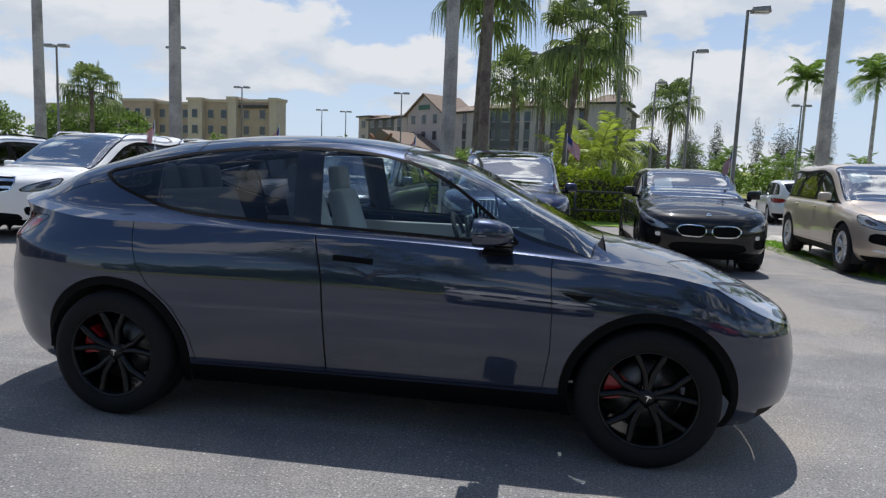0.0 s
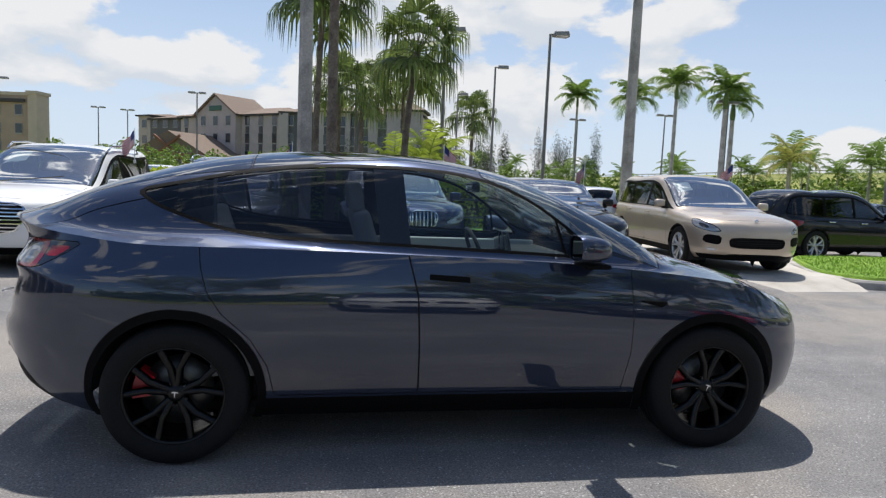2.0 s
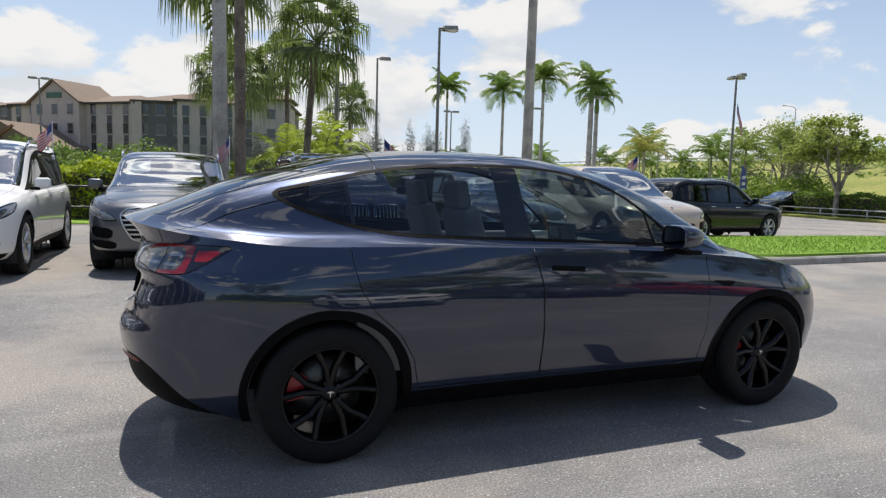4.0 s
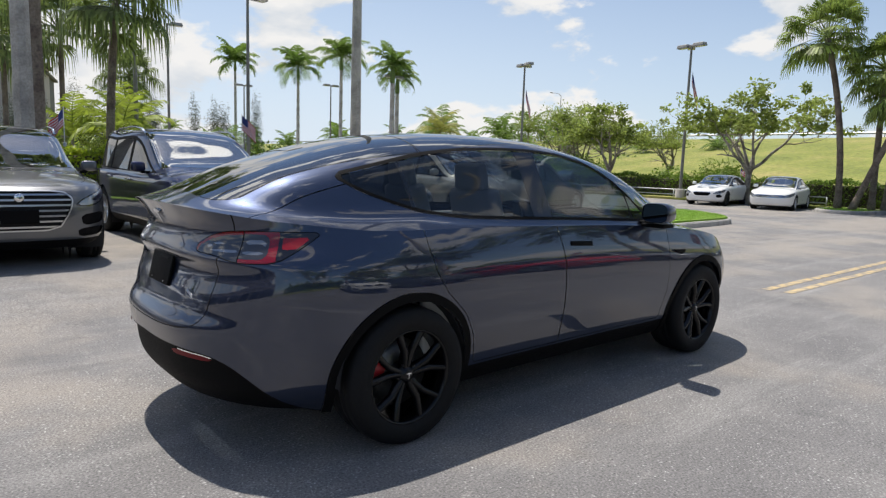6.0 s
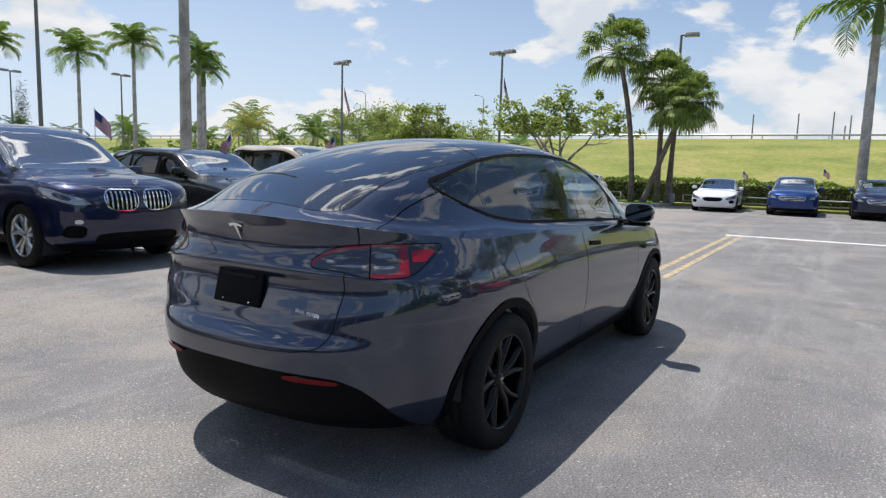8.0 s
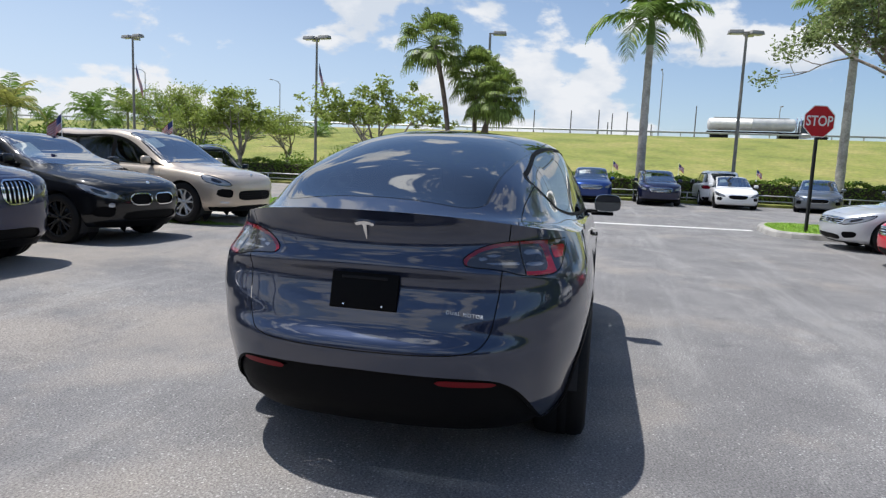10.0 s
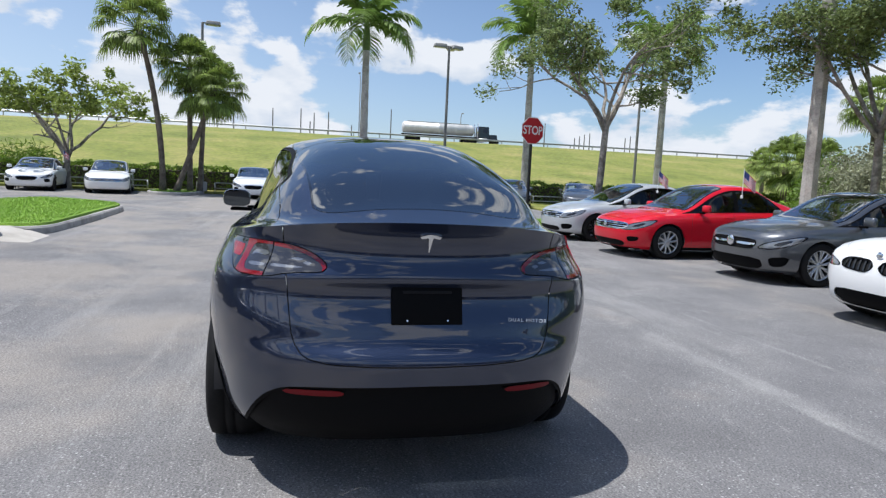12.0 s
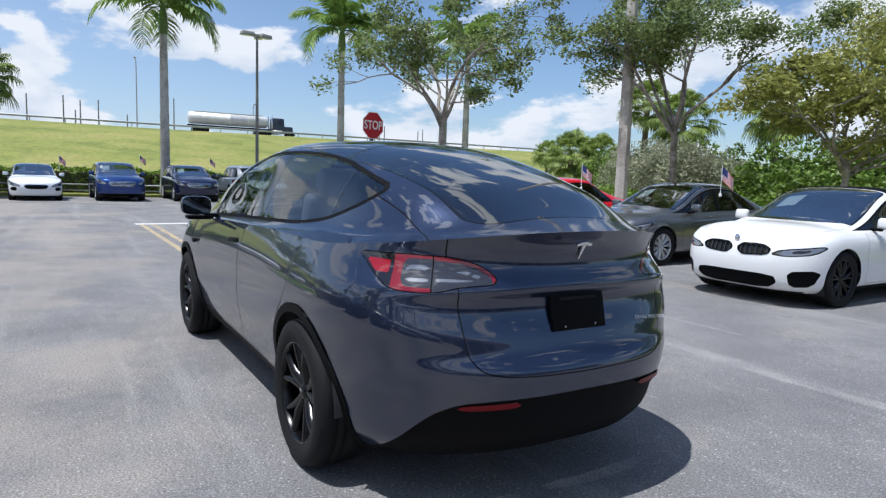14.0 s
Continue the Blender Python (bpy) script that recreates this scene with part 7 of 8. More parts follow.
# sabals and thicket behind the near row
palm("fan", 47.0, -40.5, 3.6, 2, scale=0.95, r=0.2, z=0.4, label="small cabbage palm on the bank")
palm("fan", 32.6, -30.5, 3.2, 1, scale=1.15, r=0.24, label="stout cabbage palm among green shrubs")
palm("fan", 30.2, -31.0, 3.0, 0, scale=1.1, r=0.24)
palm("fan", 20.5, -24.5, 5.4, 2, scale=0.9, r=0.17, label="cabbage palm among the shrubs")
palm("fan", 17.0, -23.0, 4.3, 0, scale=0.9, r=0.17)
palm("fan", 14.0, -25.5, 4.8, 1, scale=0.9, r=0.17)


def lumps(seed, x0, y0, x1, y1, n, depth, lo, hi, rad):
    rng = np.random.default_rng(seed)
    out = []
    for i in range(n):
        u = rng.random()
        h = rng.uniform(lo, hi)
        r = rad * rng.uniform(0.7, 1.3)
        out.append((x0 + (x1 - x0) * u + rng.normal(0, depth), y0 + (y1 - y0) * u + rng.normal(0, depth), h * 0.5, r, r, h * 0.55))
    return out


leafy("shrubs", "dense green shrubs behind the near row", "shrub", lumps(51, 28, -29, 6, -18, 34, 1.2, 1.4, 3.2, 1.5), "wood_leaf", 0.095, 65000, 51, slim=0.6)
leafy("shrubs", "grey-green feathery shrubs behind the near row", "shrub", lumps(52, 18, -21, 13, -18.5, 9, 0.5, 2.2, 3.4, 1.3), "grey_leaf", 0.065, 28000, 52, slim=0.5)
leafy("shrubs", "bright green thicket behind the near row", "shrub", lumps(53, 12, -24, -12, -20, 34, 1.2, 1.8, 3.3, 1.6), "wood_leaf", 0.10, 70000, 53, slim=0.6)
leafy("shrubs", "low shrubs in front of the thicket", "shrub", lumps(54, 24, -19, -6, -14.5, 26, 0.7, 0.6, 1.3, 0.9), "hedge_leaf", 0.09, 20000, 54, slim=0.6)
leafy("far_trees", "far green trees along the horizon", "trees", lumps(55, -40, 100, 30, 96, 60, 4, 2.0, 4.6, 4.0), "wood_leaf", 0.30, 20000, 55)
leafy("far_trees", "far green trees and shrubs beyond the lot", "trees", lumps(56, 20, 92, 84, 34, 80, 3, 1.8, 4.2, 3.2), "wood_leaf", 0.28, 26000, 56)
leafy("far_trees", "shade trees beside the far building", "trees", [(-33, 46, 3.9, 2.6, 2.6, 2.0), (-36.5, 46, 4.2, 2.8, 3.0, 2.2), (-39, 46.5, 3.2, 2.0, 2.4, 1.8), (-50, 50, 4.0, 3.6, 3, 2.4), (-54, 51, 4.2, 4, 3, 2.5), (-31, 44, 2.6, 1.8, 2, 1.5)], "wood_leaf", 0.16, 22000, 57)
leafy("shrubs", "green trees by the far lamp posts", "trees", lumps(58, -36, 62, -8, 66, 14, 3, 2.5, 4.5, 2.6), "wood_leaf", 0.2, 11000, 58)
leafy("far_pines", "wispy pines along the horizon", "trees", lumps(59, 14, 100, 44, 90, 18, 3, 7.0, 11.5, 1.5), "pine_leaf", 0.2, 26000, 59, slim=0.16)
leafy("far_pines", "wispy pines behind the sales lot", "trees", lumps(60, 3, 62, 17, 58, 12, 1.5, 4.5, 8.0, 1.0), "pine_leaf", 0.11, 30000, 60, slim=0.14)
leafy("fan_shrub", "big fan-leaved shrub at the foot of the bank", "shrub", [(33.5, 14.2, 1.0, 1.5, 1.5, 1.4), (33.2, 13.2, 0.9, 1.2, 1.2, 1.2), (34, 15.2, 0.8, 1.2, 1.2, 1.1)], "hedge_leaf", 0.17, 3600, 61, slim=0.16)
leafy("shrubs", "mixed shrubs along the verge", "shrub", lumps(62, 37, 20, 40, 34, 16, 0.8, 1.2, 2.8, 1.4), "hedge_leaf", 0.10, 12000, 62)
hedge("clipped green hedge behind the far row", 33.0, -40, 33.0, 26, 1.0, 1.15, "hedge_leaf", 42000, 71, 0.075)
hedge("bright yellow-green clipped hedge with a rail before it", -14.0, 16.6, 5.6, 16.6, 1.3, 1.45, "bright_leaf", 24000, 72, 0.07)
hedge("clipped green hedge far down the lot", 33.0, 26, 42, 58, 1.0, 1.15, "hedge_leaf", 20000, 73, 0.09)


# ---- poles, lamps, signs, flags ----
M["pole_concrete"] = mat("pole_concrete", (0.47, 0.44, 0.395), 0.85, noise_scale=25, noise_amt=0.18, bump=0.004, bump_scale=60, second=(0.30, 0.28, 0.25), second_scale=1.5)
M["pole_steel"] = mat("bronze_grey_steel", (0.20, 0.195, 0.18), 0.55, 0.2, noise_scale=8, noise_amt=0.15)
M["lamp_case"] = mat("grey_lamp_housing", (0.27, 0.27, 0.26), 0.5, noise_scale=6, noise_amt=0.12)
M["lamp_pane"] = mat("frosted_lamp_pane", (0.62, 0.62, 0.60), 0.35)
M["sign_red"] = mat("sign_red", (0.50, 0.012, 0.022), 0.4, noise_scale=8, noise_amt=0.08)
M["sign_white"] = mat("sign_white", (0.82, 0.82, 0.80), 0.45)
M["post_black"] = mat("black_post", (0.010, 0.010, 0.011), 0.4)
M["flag_red"] = mat("flag_red", (0.46, 0.02, 0.035), 0.75, sheen=0.2)
M["flag_white"] = mat("flag_white", (0.72, 0.70, 0.70), 0.75)
M["flag_blue"] = mat("flag_blue", (0.025, 0.04, 0.16), 0.75)
M["banner_blue"] = mat("banner_blue", (0.10, 0.13, 0.30), 0.7, noise_scale=5, noise_amt=0.1)
M["galv"] = mat("galvanised_steel", (0.42, 0.43, 0.43), 0.45, 0.7, noise_scale=10, noise_amt=0.2)


def concrete_pole(x, y, h, r0=0.19, r1=0.11, lean=(0, 0)):
    ob = thing("concrete_pole", "square-edged tapering concrete light pole", "light pole", "concrete poles", pose(x, y, 0, 0, 0, 20))
    v, f = tube([(0, 0, 0), (lean[0] * 0.5, lean[1] * 0.5, h * 0.5), (lean[0], lean[1], h)], [r0, (r0 + r1) / 2, r1], 8)
    part("shaft", mesh_of("shaft", v, f), "pole_concrete", ob)
    part("base_collar", box_bm(r0 * 2.6, r0 * 2.6, 0.16, 0.02, 1, (0, 0, 0)), "pole_concrete", ob)
    return ob


def head_mesh():
    """A shoebox lamp head that tapers towards its tip."""
    bm = box_bm(0.72, 0.40, 0.19, 0.03, 2, (0.50, 0, -0.06), 0.86)
    return bm


def lamp_post(x, y, h, turns, r=0.075, label="grey steel lamp post with shoebox heads"):
    ob = thing("lamp_post", label, "lamp post", "lamp posts", pose(x, y, 0))
    v, f = tube([(0, 0, 0), (0, 0, h * 0.5), (0, 0, h)], [r * 1.25, r * 1.05, r * 0.8], 8)
    part("post", mesh_of("post", v, f), "pole_steel", ob)
    part("foot", mesh_of("foot", *revolve([(0.26, 0.0), (0.26, 0.55), (0.22, 0.6), (0.0, 0.6)], 16, "z"), True), "pole_concrete", ob)
    for a in turns:
        arm = part("arm", box_bm(0.34, 0.06, 0.07, 0.01, 1, (0.17, 0, -0.02)), "pole_steel", ob, at=pose(0, 0, h - 0.03, 0, 0, a))
        hd = part("lamp_head", head_mesh(), "lamp_case", ob, "grey shoebox lamp head", at=pose(0, 0, h - 0.03, 0, 0, a))
        part("lamp_pane", box_bm(0.5, 0.30, 0.012, 0.004, 1, (0.50, 0, -0.072)), "lamp_pane", hd)
    return ob


for px, py in ((-7.98, 12.95), (0.05, 11.3), (-13.3, 14.2), (9.87, 15.0)):
    concrete_pole(px, py, 12.5)
concrete_pole(9.6, -11.4, 12.5, 0.19, 0.12)
for px, py, h, turns in ((10.1, 24.0, 8.35, (-20, 5)), (5.2, 22.9, 7.9, (-15,)), (10.8, 36.8, 9.15, (-10,)), (10.8, 49.4, 9.1, (-10,)), (32.3, 54.6, 9.1, (0, 180)), (25.5, 60.0, 8.8, (0, 180)),
                         (-28.8, 33.9, 8.5, (0, 180)), (-28.8, 47.6, 11.0, (0, 180)), (-29.2, 60.6, 9.45, (0, 180)), (-28.8, 84.4, 9.5, (0, 180)), (-25.8, 86, 9.5, (0, 180)), (-12.9, 64.3, 9.64, (0, 180)), (1.9, 33.0, 8.2, (180,)),
                         (31.6, 27.6, 8.5, (75, 255, 20)), (31.1, 15.1, 8.25, (80, 260, 30)), (31.0, 5.2, 8.4, (-80,)), (31.0, -7.3, 8.35, (95, -65, -20)), (31.4, -19.0, 8.5, (90, -90)), (28.4, 38.4, 8.2, (0, 180))):
    lamp_post(px, py, h, turns)


def flag(x, y, z, w, h, yaw, staff=0.0, hang=0.0, label="", tilt=0.0, wave=0.04):
    """A striped flag: red and white bars beside a blue corner, on a thin white staff."""
    ob = thing("flag", label or "small striped flag on a white clip-on staff", "flag", "car flags" if staff else "", pose(x, y, z, 0, tilt, yaw))
    v, f, mi = [], [], []
    nx, nz = 16, 13
    for i in range(nx + 1):
        for j in range(nz + 1):
            u, t = i / nx, j / nz
            v.append((u * w * (1 - 0.25 * hang), wave * math.sin(u * 7 + t * 1.5) * u, staff + (t - 1) * h - hang * u * h * 0.8))
    for i in range(nx):
        for j in range(nz):
            a = i * (nz + 1) + j
            f.append((a, a + nz + 1, a + nz + 2, a + 1))
            mi.append(2 if i < nx * 0.4 and j >= 6 else j % 2)
    n = len(v)
    me = mesh_of("cloth", v, f, True)
    for k in ("flag_red", "flag_white", "flag_blue"):
        me.materials.append(M[k])
    for p, k in zip(me.polygons, mi):
        p.material_index = k
    part("cloth", me, None, ob)
    if staff:
        sv, sf = tube([(0, 0, -0.06), (0, 0, staff + 0.02)], 0.006, 6)
        part("staff", mesh_of("staff", sv, sf), "sign_white", ob)
        part("clip", box_bm(0.05, 0.03, 0.06, 0.008, 1, (0, 0, -0.11)), "sign_white", ob)
    return ob


for fx, fy, fz, yaw in ((-5.15, 7.54, 1.75, 150), (-2.55, 7.40, 1.71, 150), (0.02, 7.49, 1.63, 130), (2.72, 7.47, 1.73, -20), (5.57, 7.80, 1.55, 100), (9.05, 8.25, 1.70, 140),
                        (10.85, -8.15, 1.36, -125), (7.62, -8.05, 1.36, -125), (4.55, -8.6, 1.34, -125), (1.60, -8.3, 1.33, -125), (28.7, 1.6, 1.36, -100), (28.8, -1.5, 1.52, -100), (28.8, -4.5, 1.5, -100), (28.8, 10.8, 1.36, -100), (28.8, -7.9, 1.36, -100)):
    flag(fx, fy, fz, 0.32, 0.25, yaw, 0.45, 1.1)
flag(31.72, 27.5, 6.9, 1.5, 0.62, -60, 0.0, 3.0, "large striped flag hanging on a lamp post", wave=0.1)
flag(31.22, 15.0, 6.9, 1.5, 0.62, -70, 0.0, 3.0, "large striped flag hanging on a lamp post", wave=0.1)


def feather(x, y, yaw, h=3.1):
    ob = thing("feather_banner", "tall blue feather banner with pale marks on a pole", "banner", at=pose(x, y, 0, 0, 0, yaw))
    v, f = [], []
    for i in range(13):
        t = i / 12
        wd = 0.42 * math.sin(math.pi * (0.22 + 0.74 * t)) ** 0.6 if i < 12 else 0.1
        v += [(0.02, 0.03 * math.sin(4 * t), 0.7 + t * (h - 0.7)), (0.02 + wd, 0.03 * math.sin(4 * t + 1), 0.7 + t * (h - 0.7) - 0.05)]
    f = [(2 * k, 2 * k + 1, 2 * k + 3, 2 * k + 2) for k in range(12)]
    part("cloth", mesh_of("cloth", v, f, True), "banner_blue", ob)
    for k in range(3):
        part("mark", box_bm(0.20, 0.05, 0.22, 0.01, 1, (0.22, 0.01, 1.3 + 0.42 * k)), "sign_white", ob)
    pv, pf = tube([(0, 0, 0), (0, 0, h * 0.8), (0.10, 0, h)], [0.02, 0.016, 0.008], 6)
    part("staff", mesh_of("staff", pv, pf), "galv", ob)
    return ob


feather(33.9, 28.9, -40)


def stop_sign(x, y, zc, yaw):
    ob = thing("stop_sign", "red octagonal stop sign with a white rim on a black post", "stop sign", at=pose(x, y, 0.12, 0, 0, yaw))
    r = 0.405

    def octa(rad, y0, y1, name, m):
        p = [(rad * math.cos(math.pi / 8 + k * math.pi / 4), rad * math.sin(math.pi / 8 + k * math.pi / 4)) for k in range(8)]
        v = [(a, y0, b) for a, b in p] + [(a, y1, b) for a, b in p]
        f = [tuple(range(8)), tuple(range(15, 7, -1))] + [(k, 8 + k, 8 + (k + 1) % 8, (k + 1) % 8) for k in range(8)]
        return part(name, mesh_of(name, v, f), m, ob, at=pose(0, 0, zc))

    octa(r, -0.004, 0.004, "sign_back", "sign_white")
    octa(r * 0.945, -0.008, -0.003, "sign_face", "sign_red")
    t = bpy.data.curves.new("lettering", "FONT")
    t.body, t.size, t.extrude, t.align_x, t.align_y, t.offset = "STOP", 0.335, 0.002, "CENTER", "CENTER", 0.006
    t.materials.append(M["sign_white"])
    w = new("lettering", t)
    w.parent = ob
    w["label"] = "white letters"
    w.matrix_basis = pose(0, -0.011, zc, 90, 0, 0) @ Matrix.Diagonal((0.82, 1.0, 1, 1))
    part("post", box_bm(0.07, 0.07, zc + 0.36, 0.01, 1, (0, 0.042, 0)), "post_black", ob)
    return ob


stop_sign(13.97, -5.96, 2.70, -75)


def rail(x0, y0, x1, y1, h, label):
    """A low pipe rail on posts."""
    ob = thing("pipe_rail", label, "railing")
    L = math.hypot(x1 - x0, y1 - y0)
    for z in (h, h * 0.5):
        v, f = tube([(x0, y0, z), (x1, y1, z)], 0.03, 8)
        part("rail", mesh_of("rail", v, f, True), "post_black" if h > 0.8 else "galv", ob)
    n = max(2, int(L / 2.4))
    pv, pf = tube([(0, 0, 0), (0, 0, h)], 0.035, 8)
    me = mesh_of("post", pv, pf, True)
    for k in range(n + 1):
        part("post", me, "post_black" if h > 0.8 else "galv", ob, at=pose(x0 + (x1 - x0) * k / n, y0 + (y1 - y0) * k / n, 0))
    return ob


rail(-13.5, 14.6, 5.7, 14.6, 1.05, "black pipe rail in front of the bright hedge")
rail(31.3, -30, 31.3, 4.6, 0.55, "low galvanised rail along the far row")
rail(31.3, 7.8, 31.3, 26, 0.55, "low galvanised rail along the far row")


def guard_rail():
    ob = thing("guard_rail", "long galvanised guard rail on the embankment crest", "guard rail")
    prof = [(0, 0.55), (-0.06, 0.60), (0, 0.66), (0, 0.70), (-0.06, 0.76), (0, 0.82)]
    v, f = [], []
    for i, yy in enumerate((-420, 420)):
        v += [(97.5 + a, yy, 6.95 + z) for a, z in prof]
    f = [(k, k + 1, 7 + k, 6 + k) for k in range(5)]
    part("beam", mesh_of("beam", v, f), "galv", ob)
    pv, pf = [], []
    for k in range(210):
        b = len(pv)
        for dx, dy in ((0, 0), (0.14, 0), (0.14, 0.12), (0, 0.12)):
            pv += [(97.55 + dx, -420 + 4 * k + dy, 6.8), (97.55 + dx, -420 + 4 * k + dy, 7.75)]
        pf += [(b + 2 * i, b + 2 * ((i + 1) % 4), b + 2 * ((i + 1) % 4) + 1, b + 2 * i + 1) for i in range(4)]
    tagged(part("posts", mesh_of("posts", pv, pf), "galv", ob), kind="stuff")
    return ob


guard_rail()
for py, top in ((0.0, 11.5), (-1.4, 9.4), (-2.0, 10.9), (-4.2, 11.2), (-7.8, 9.2), (4.2, 11.3), (9.9, 11.3), (-14.0, 12.4), (-40.1, 11.8), (-46.4, 9.6), (-47.3, 10.0), (-48.2, 10.4), (-49.2, 10.7), (-56, 10.2), (-57, 10.6)):
    ob = thing("utility_pole", "thin dark utility pole beyond the embankment road", "pole", "far poles", pose(112 if abs(py) < 45 else 114, py * 1.12, 5.5))
    v, f = tube([(0, 0, 0), (0, 0, top - 5.0)], [0.13, 0.09], 6)
    part("shaft", mesh_of("shaft", v, f), "pole_steel", ob)
for py, top in ((-9.3, 17.2), (-26.5, 12.0), (56.0, 15.2), (84.0, 17.0)):
    ob = thing("road_lamp", "tall slim road lamp beyond the embankment", "lamp post", "road lamps", pose(104, py, 6.9))
    v, f = tube([(0, 0, 0), (0, 0, top - 7.4), (-0.6, 0.1, top - 7.0), (-2.2, 0.4, top - 6.9)], [0.11, 0.08, 0.06, 0.05], 6)
    part("shaft", mesh_of("shaft", v, f), "galv", ob)
    part("lamp_head", box_bm(0.8, 0.3, 0.14, 0.04, 1, (-2.5, 0.4, top - 7.0)), "lamp_case", ob)


# ---- the tank truck on the embankment road ----
M["tank"] = mat("polished_tank", (0.66, 0.65, 0.62), 0.4, 0.15, noise_scale=1.2, noise_amt=0.12)
M["cab_dark"] = paint("dark_cab_paint", (0.02, 0.03, 0.035))


def tank_truck(x, y, z):
    ob = thing("tank_truck", "polished steel tank truck with a dark cab on the embankment road", "truck", at=pose(x, y, z, 0, 0, -90))
    v, f = revolve([(0.0, -0.1), (0.85, 0.0), (1.0, 0.18), (1.0, 5.9), (1.04, 5.95), (1.04, 6.05), (1.0, 6.1), (1.0, 11.8), (0.85, 12.0), (0.0, 12.1)], 28)
    v = [(o[1] - 12.6, o[0] * 1.15, o[2] * 0.92 + 2.35) for o in v]
    part("tank", mesh_of("tank", v, f, True), "tank", ob)
    part("catwalk", box_bm(10.5, 0.6, 0.10, 0.02, 1, (-6.6, 0, 3.28)), "galv", ob)
    part("chassis", box_bm(15.5, 0.9, 0.35, 0.03, 1, (-5.0, 0, 0.95)), "trim", ob)
    cab = part("cab", box_bm(2.0, 2.3, 2.35, 0.16, 3, (1.1, 0, 0.75), 0.9), "cab_dark", ob)
    part("bonnet", box_bm(1.6, 1.7, 1.15, 0.16, 3, (2.85, 0, 0.7), 0.86), "cab_dark", ob)
    part("side_window", box_bm(0.8, 2.32, 0.65, 0.05, 1, (1.3, 0, 2.05), 0.95), "gloss_black", ob)
    part("bumper", box_bm(0.25, 2.3, 0.4, 0.06, 2, (3.75, 0, 0.45)), "chrome", ob)
    for s in (-1, 1):
        sv, sf = tube([(0.0, s * 1.05, 1.0), (0.0, s * 1.05, 3.6)], 0.09, 8)
        part("exhaust_stack", mesh_of("exhaust_stack", sv, sf, True), "chrome", ob)
        part("fuel_tank", mesh_of("fuel_tank", *tube([(0.2, s * 1.0, 0.85), (1.6, s * 1.0, 0.85)], 0.32, 14), True), "tank", ob)
    wv, wf = revolve([(0.0, -0.12), (0.28, -0.12), (0.30, -0.15), (0.50, -0.15), (0.52, 0.0), (0.50, 0.15), (0.0, 0.15)], 24)
    me = mesh_of("wheel", wv, wf, True)
    for wx in (-11.6, -10.3, -1.9, -0.6, 3.2):
        for s in (-1, 1):
            part("wheel", me, "rubber", ob, at=Matrix.Translation((wx, s * 1.05, 0.52)) @ Matrix.Rotation(0 if s < 0 else math.pi, 4, "Z"))
    return ob


tank_truck(103, -29.0, 7.03)


# ---- buildings ----
M["stucco_pale"] = mat("pale_stucco", (0.47, 0.415, 0.395), 0.9, noise_scale=0.8, noise_amt=0.08, bump=0.01, bump_scale=12)
M["stucco_tan"] = mat("tan_stucco", (0.42, 0.325, 0.25), 0.9, noise_scale=0.6, noise_amt=0.08, bump=0.01, bump_scale=12)
M["stucco_light"] = mat("cream_stucco", (0.55, 0.465, 0.38), 0.9, noise_scale=0.6, noise_amt=0.08)
M["stucco_dark"] = mat("dark_grey_stucco", (0.13, 0.13, 0.135), 0.9, noise_scale=0.8, noise_amt=0.1)
M["roof_brown"] = mat("brown_shingles", (0.20, 0.15, 0.115), 0.9, noise_scale=6, noise_amt=0.25, bump=0.03, bump_scale=8)
M["brick_brown"] = mat("brown_brick", (0.24, 0.12, 0.075), 0.9, noise_scale=6, noise_amt=0.2)
M["fascia"] = mat("dark_fascia", (0.06, 0.055, 0.05), 0.7)
M["hotel_pane"] = mat("dark_window_pane", (0.03, 0.035, 0.045), 0.1, spec=0.8)
M["hotel_frame"] = mat("grey_window_frame", (0.34, 0.34, 0.33), 0.5)
M["spandrel"] = mat("dark_spandrel", (0.07, 0.07, 0.075), 0.6, noise_scale=3, noise_amt=0.1)

PANES = {}


def hotel_window(parent, x, y, z, w, h, yaw, dark=True):
    key = (w, h)
    if key not in PANES:
        bmf = box_bm(w, 0.10, h, 0.0, 1, (0, 0, 0))
        bmp = box_bm(w * 0.90, 0.05, h * 0.90, 0.0, 1, (0, -0.045, h * 0.07))
        bms = box_bm(w * 1.12, 0.16, 0.08, 0.0, 1, (0, -0.03, -0.08))
        out = []
        for nm, bm, m in (("window", bmf, "hotel_frame"), ("pane", bmp, "hotel_pane"), ("window_sill", bms, "hotel_frame")):
            me = bpy.data.meshes.new(nm)
            bm.to_mesh(me); bm.free()
            me.materials.append(M[m])
            out.append(me)
        PANES[key] = out
    a, b, c = PANES[key]
    win = part("window", a, None, parent, at=pose(x, y, z, 0, 0, yaw))
    part("pane", b, None, win)
    part("window_sill", c, None, win)


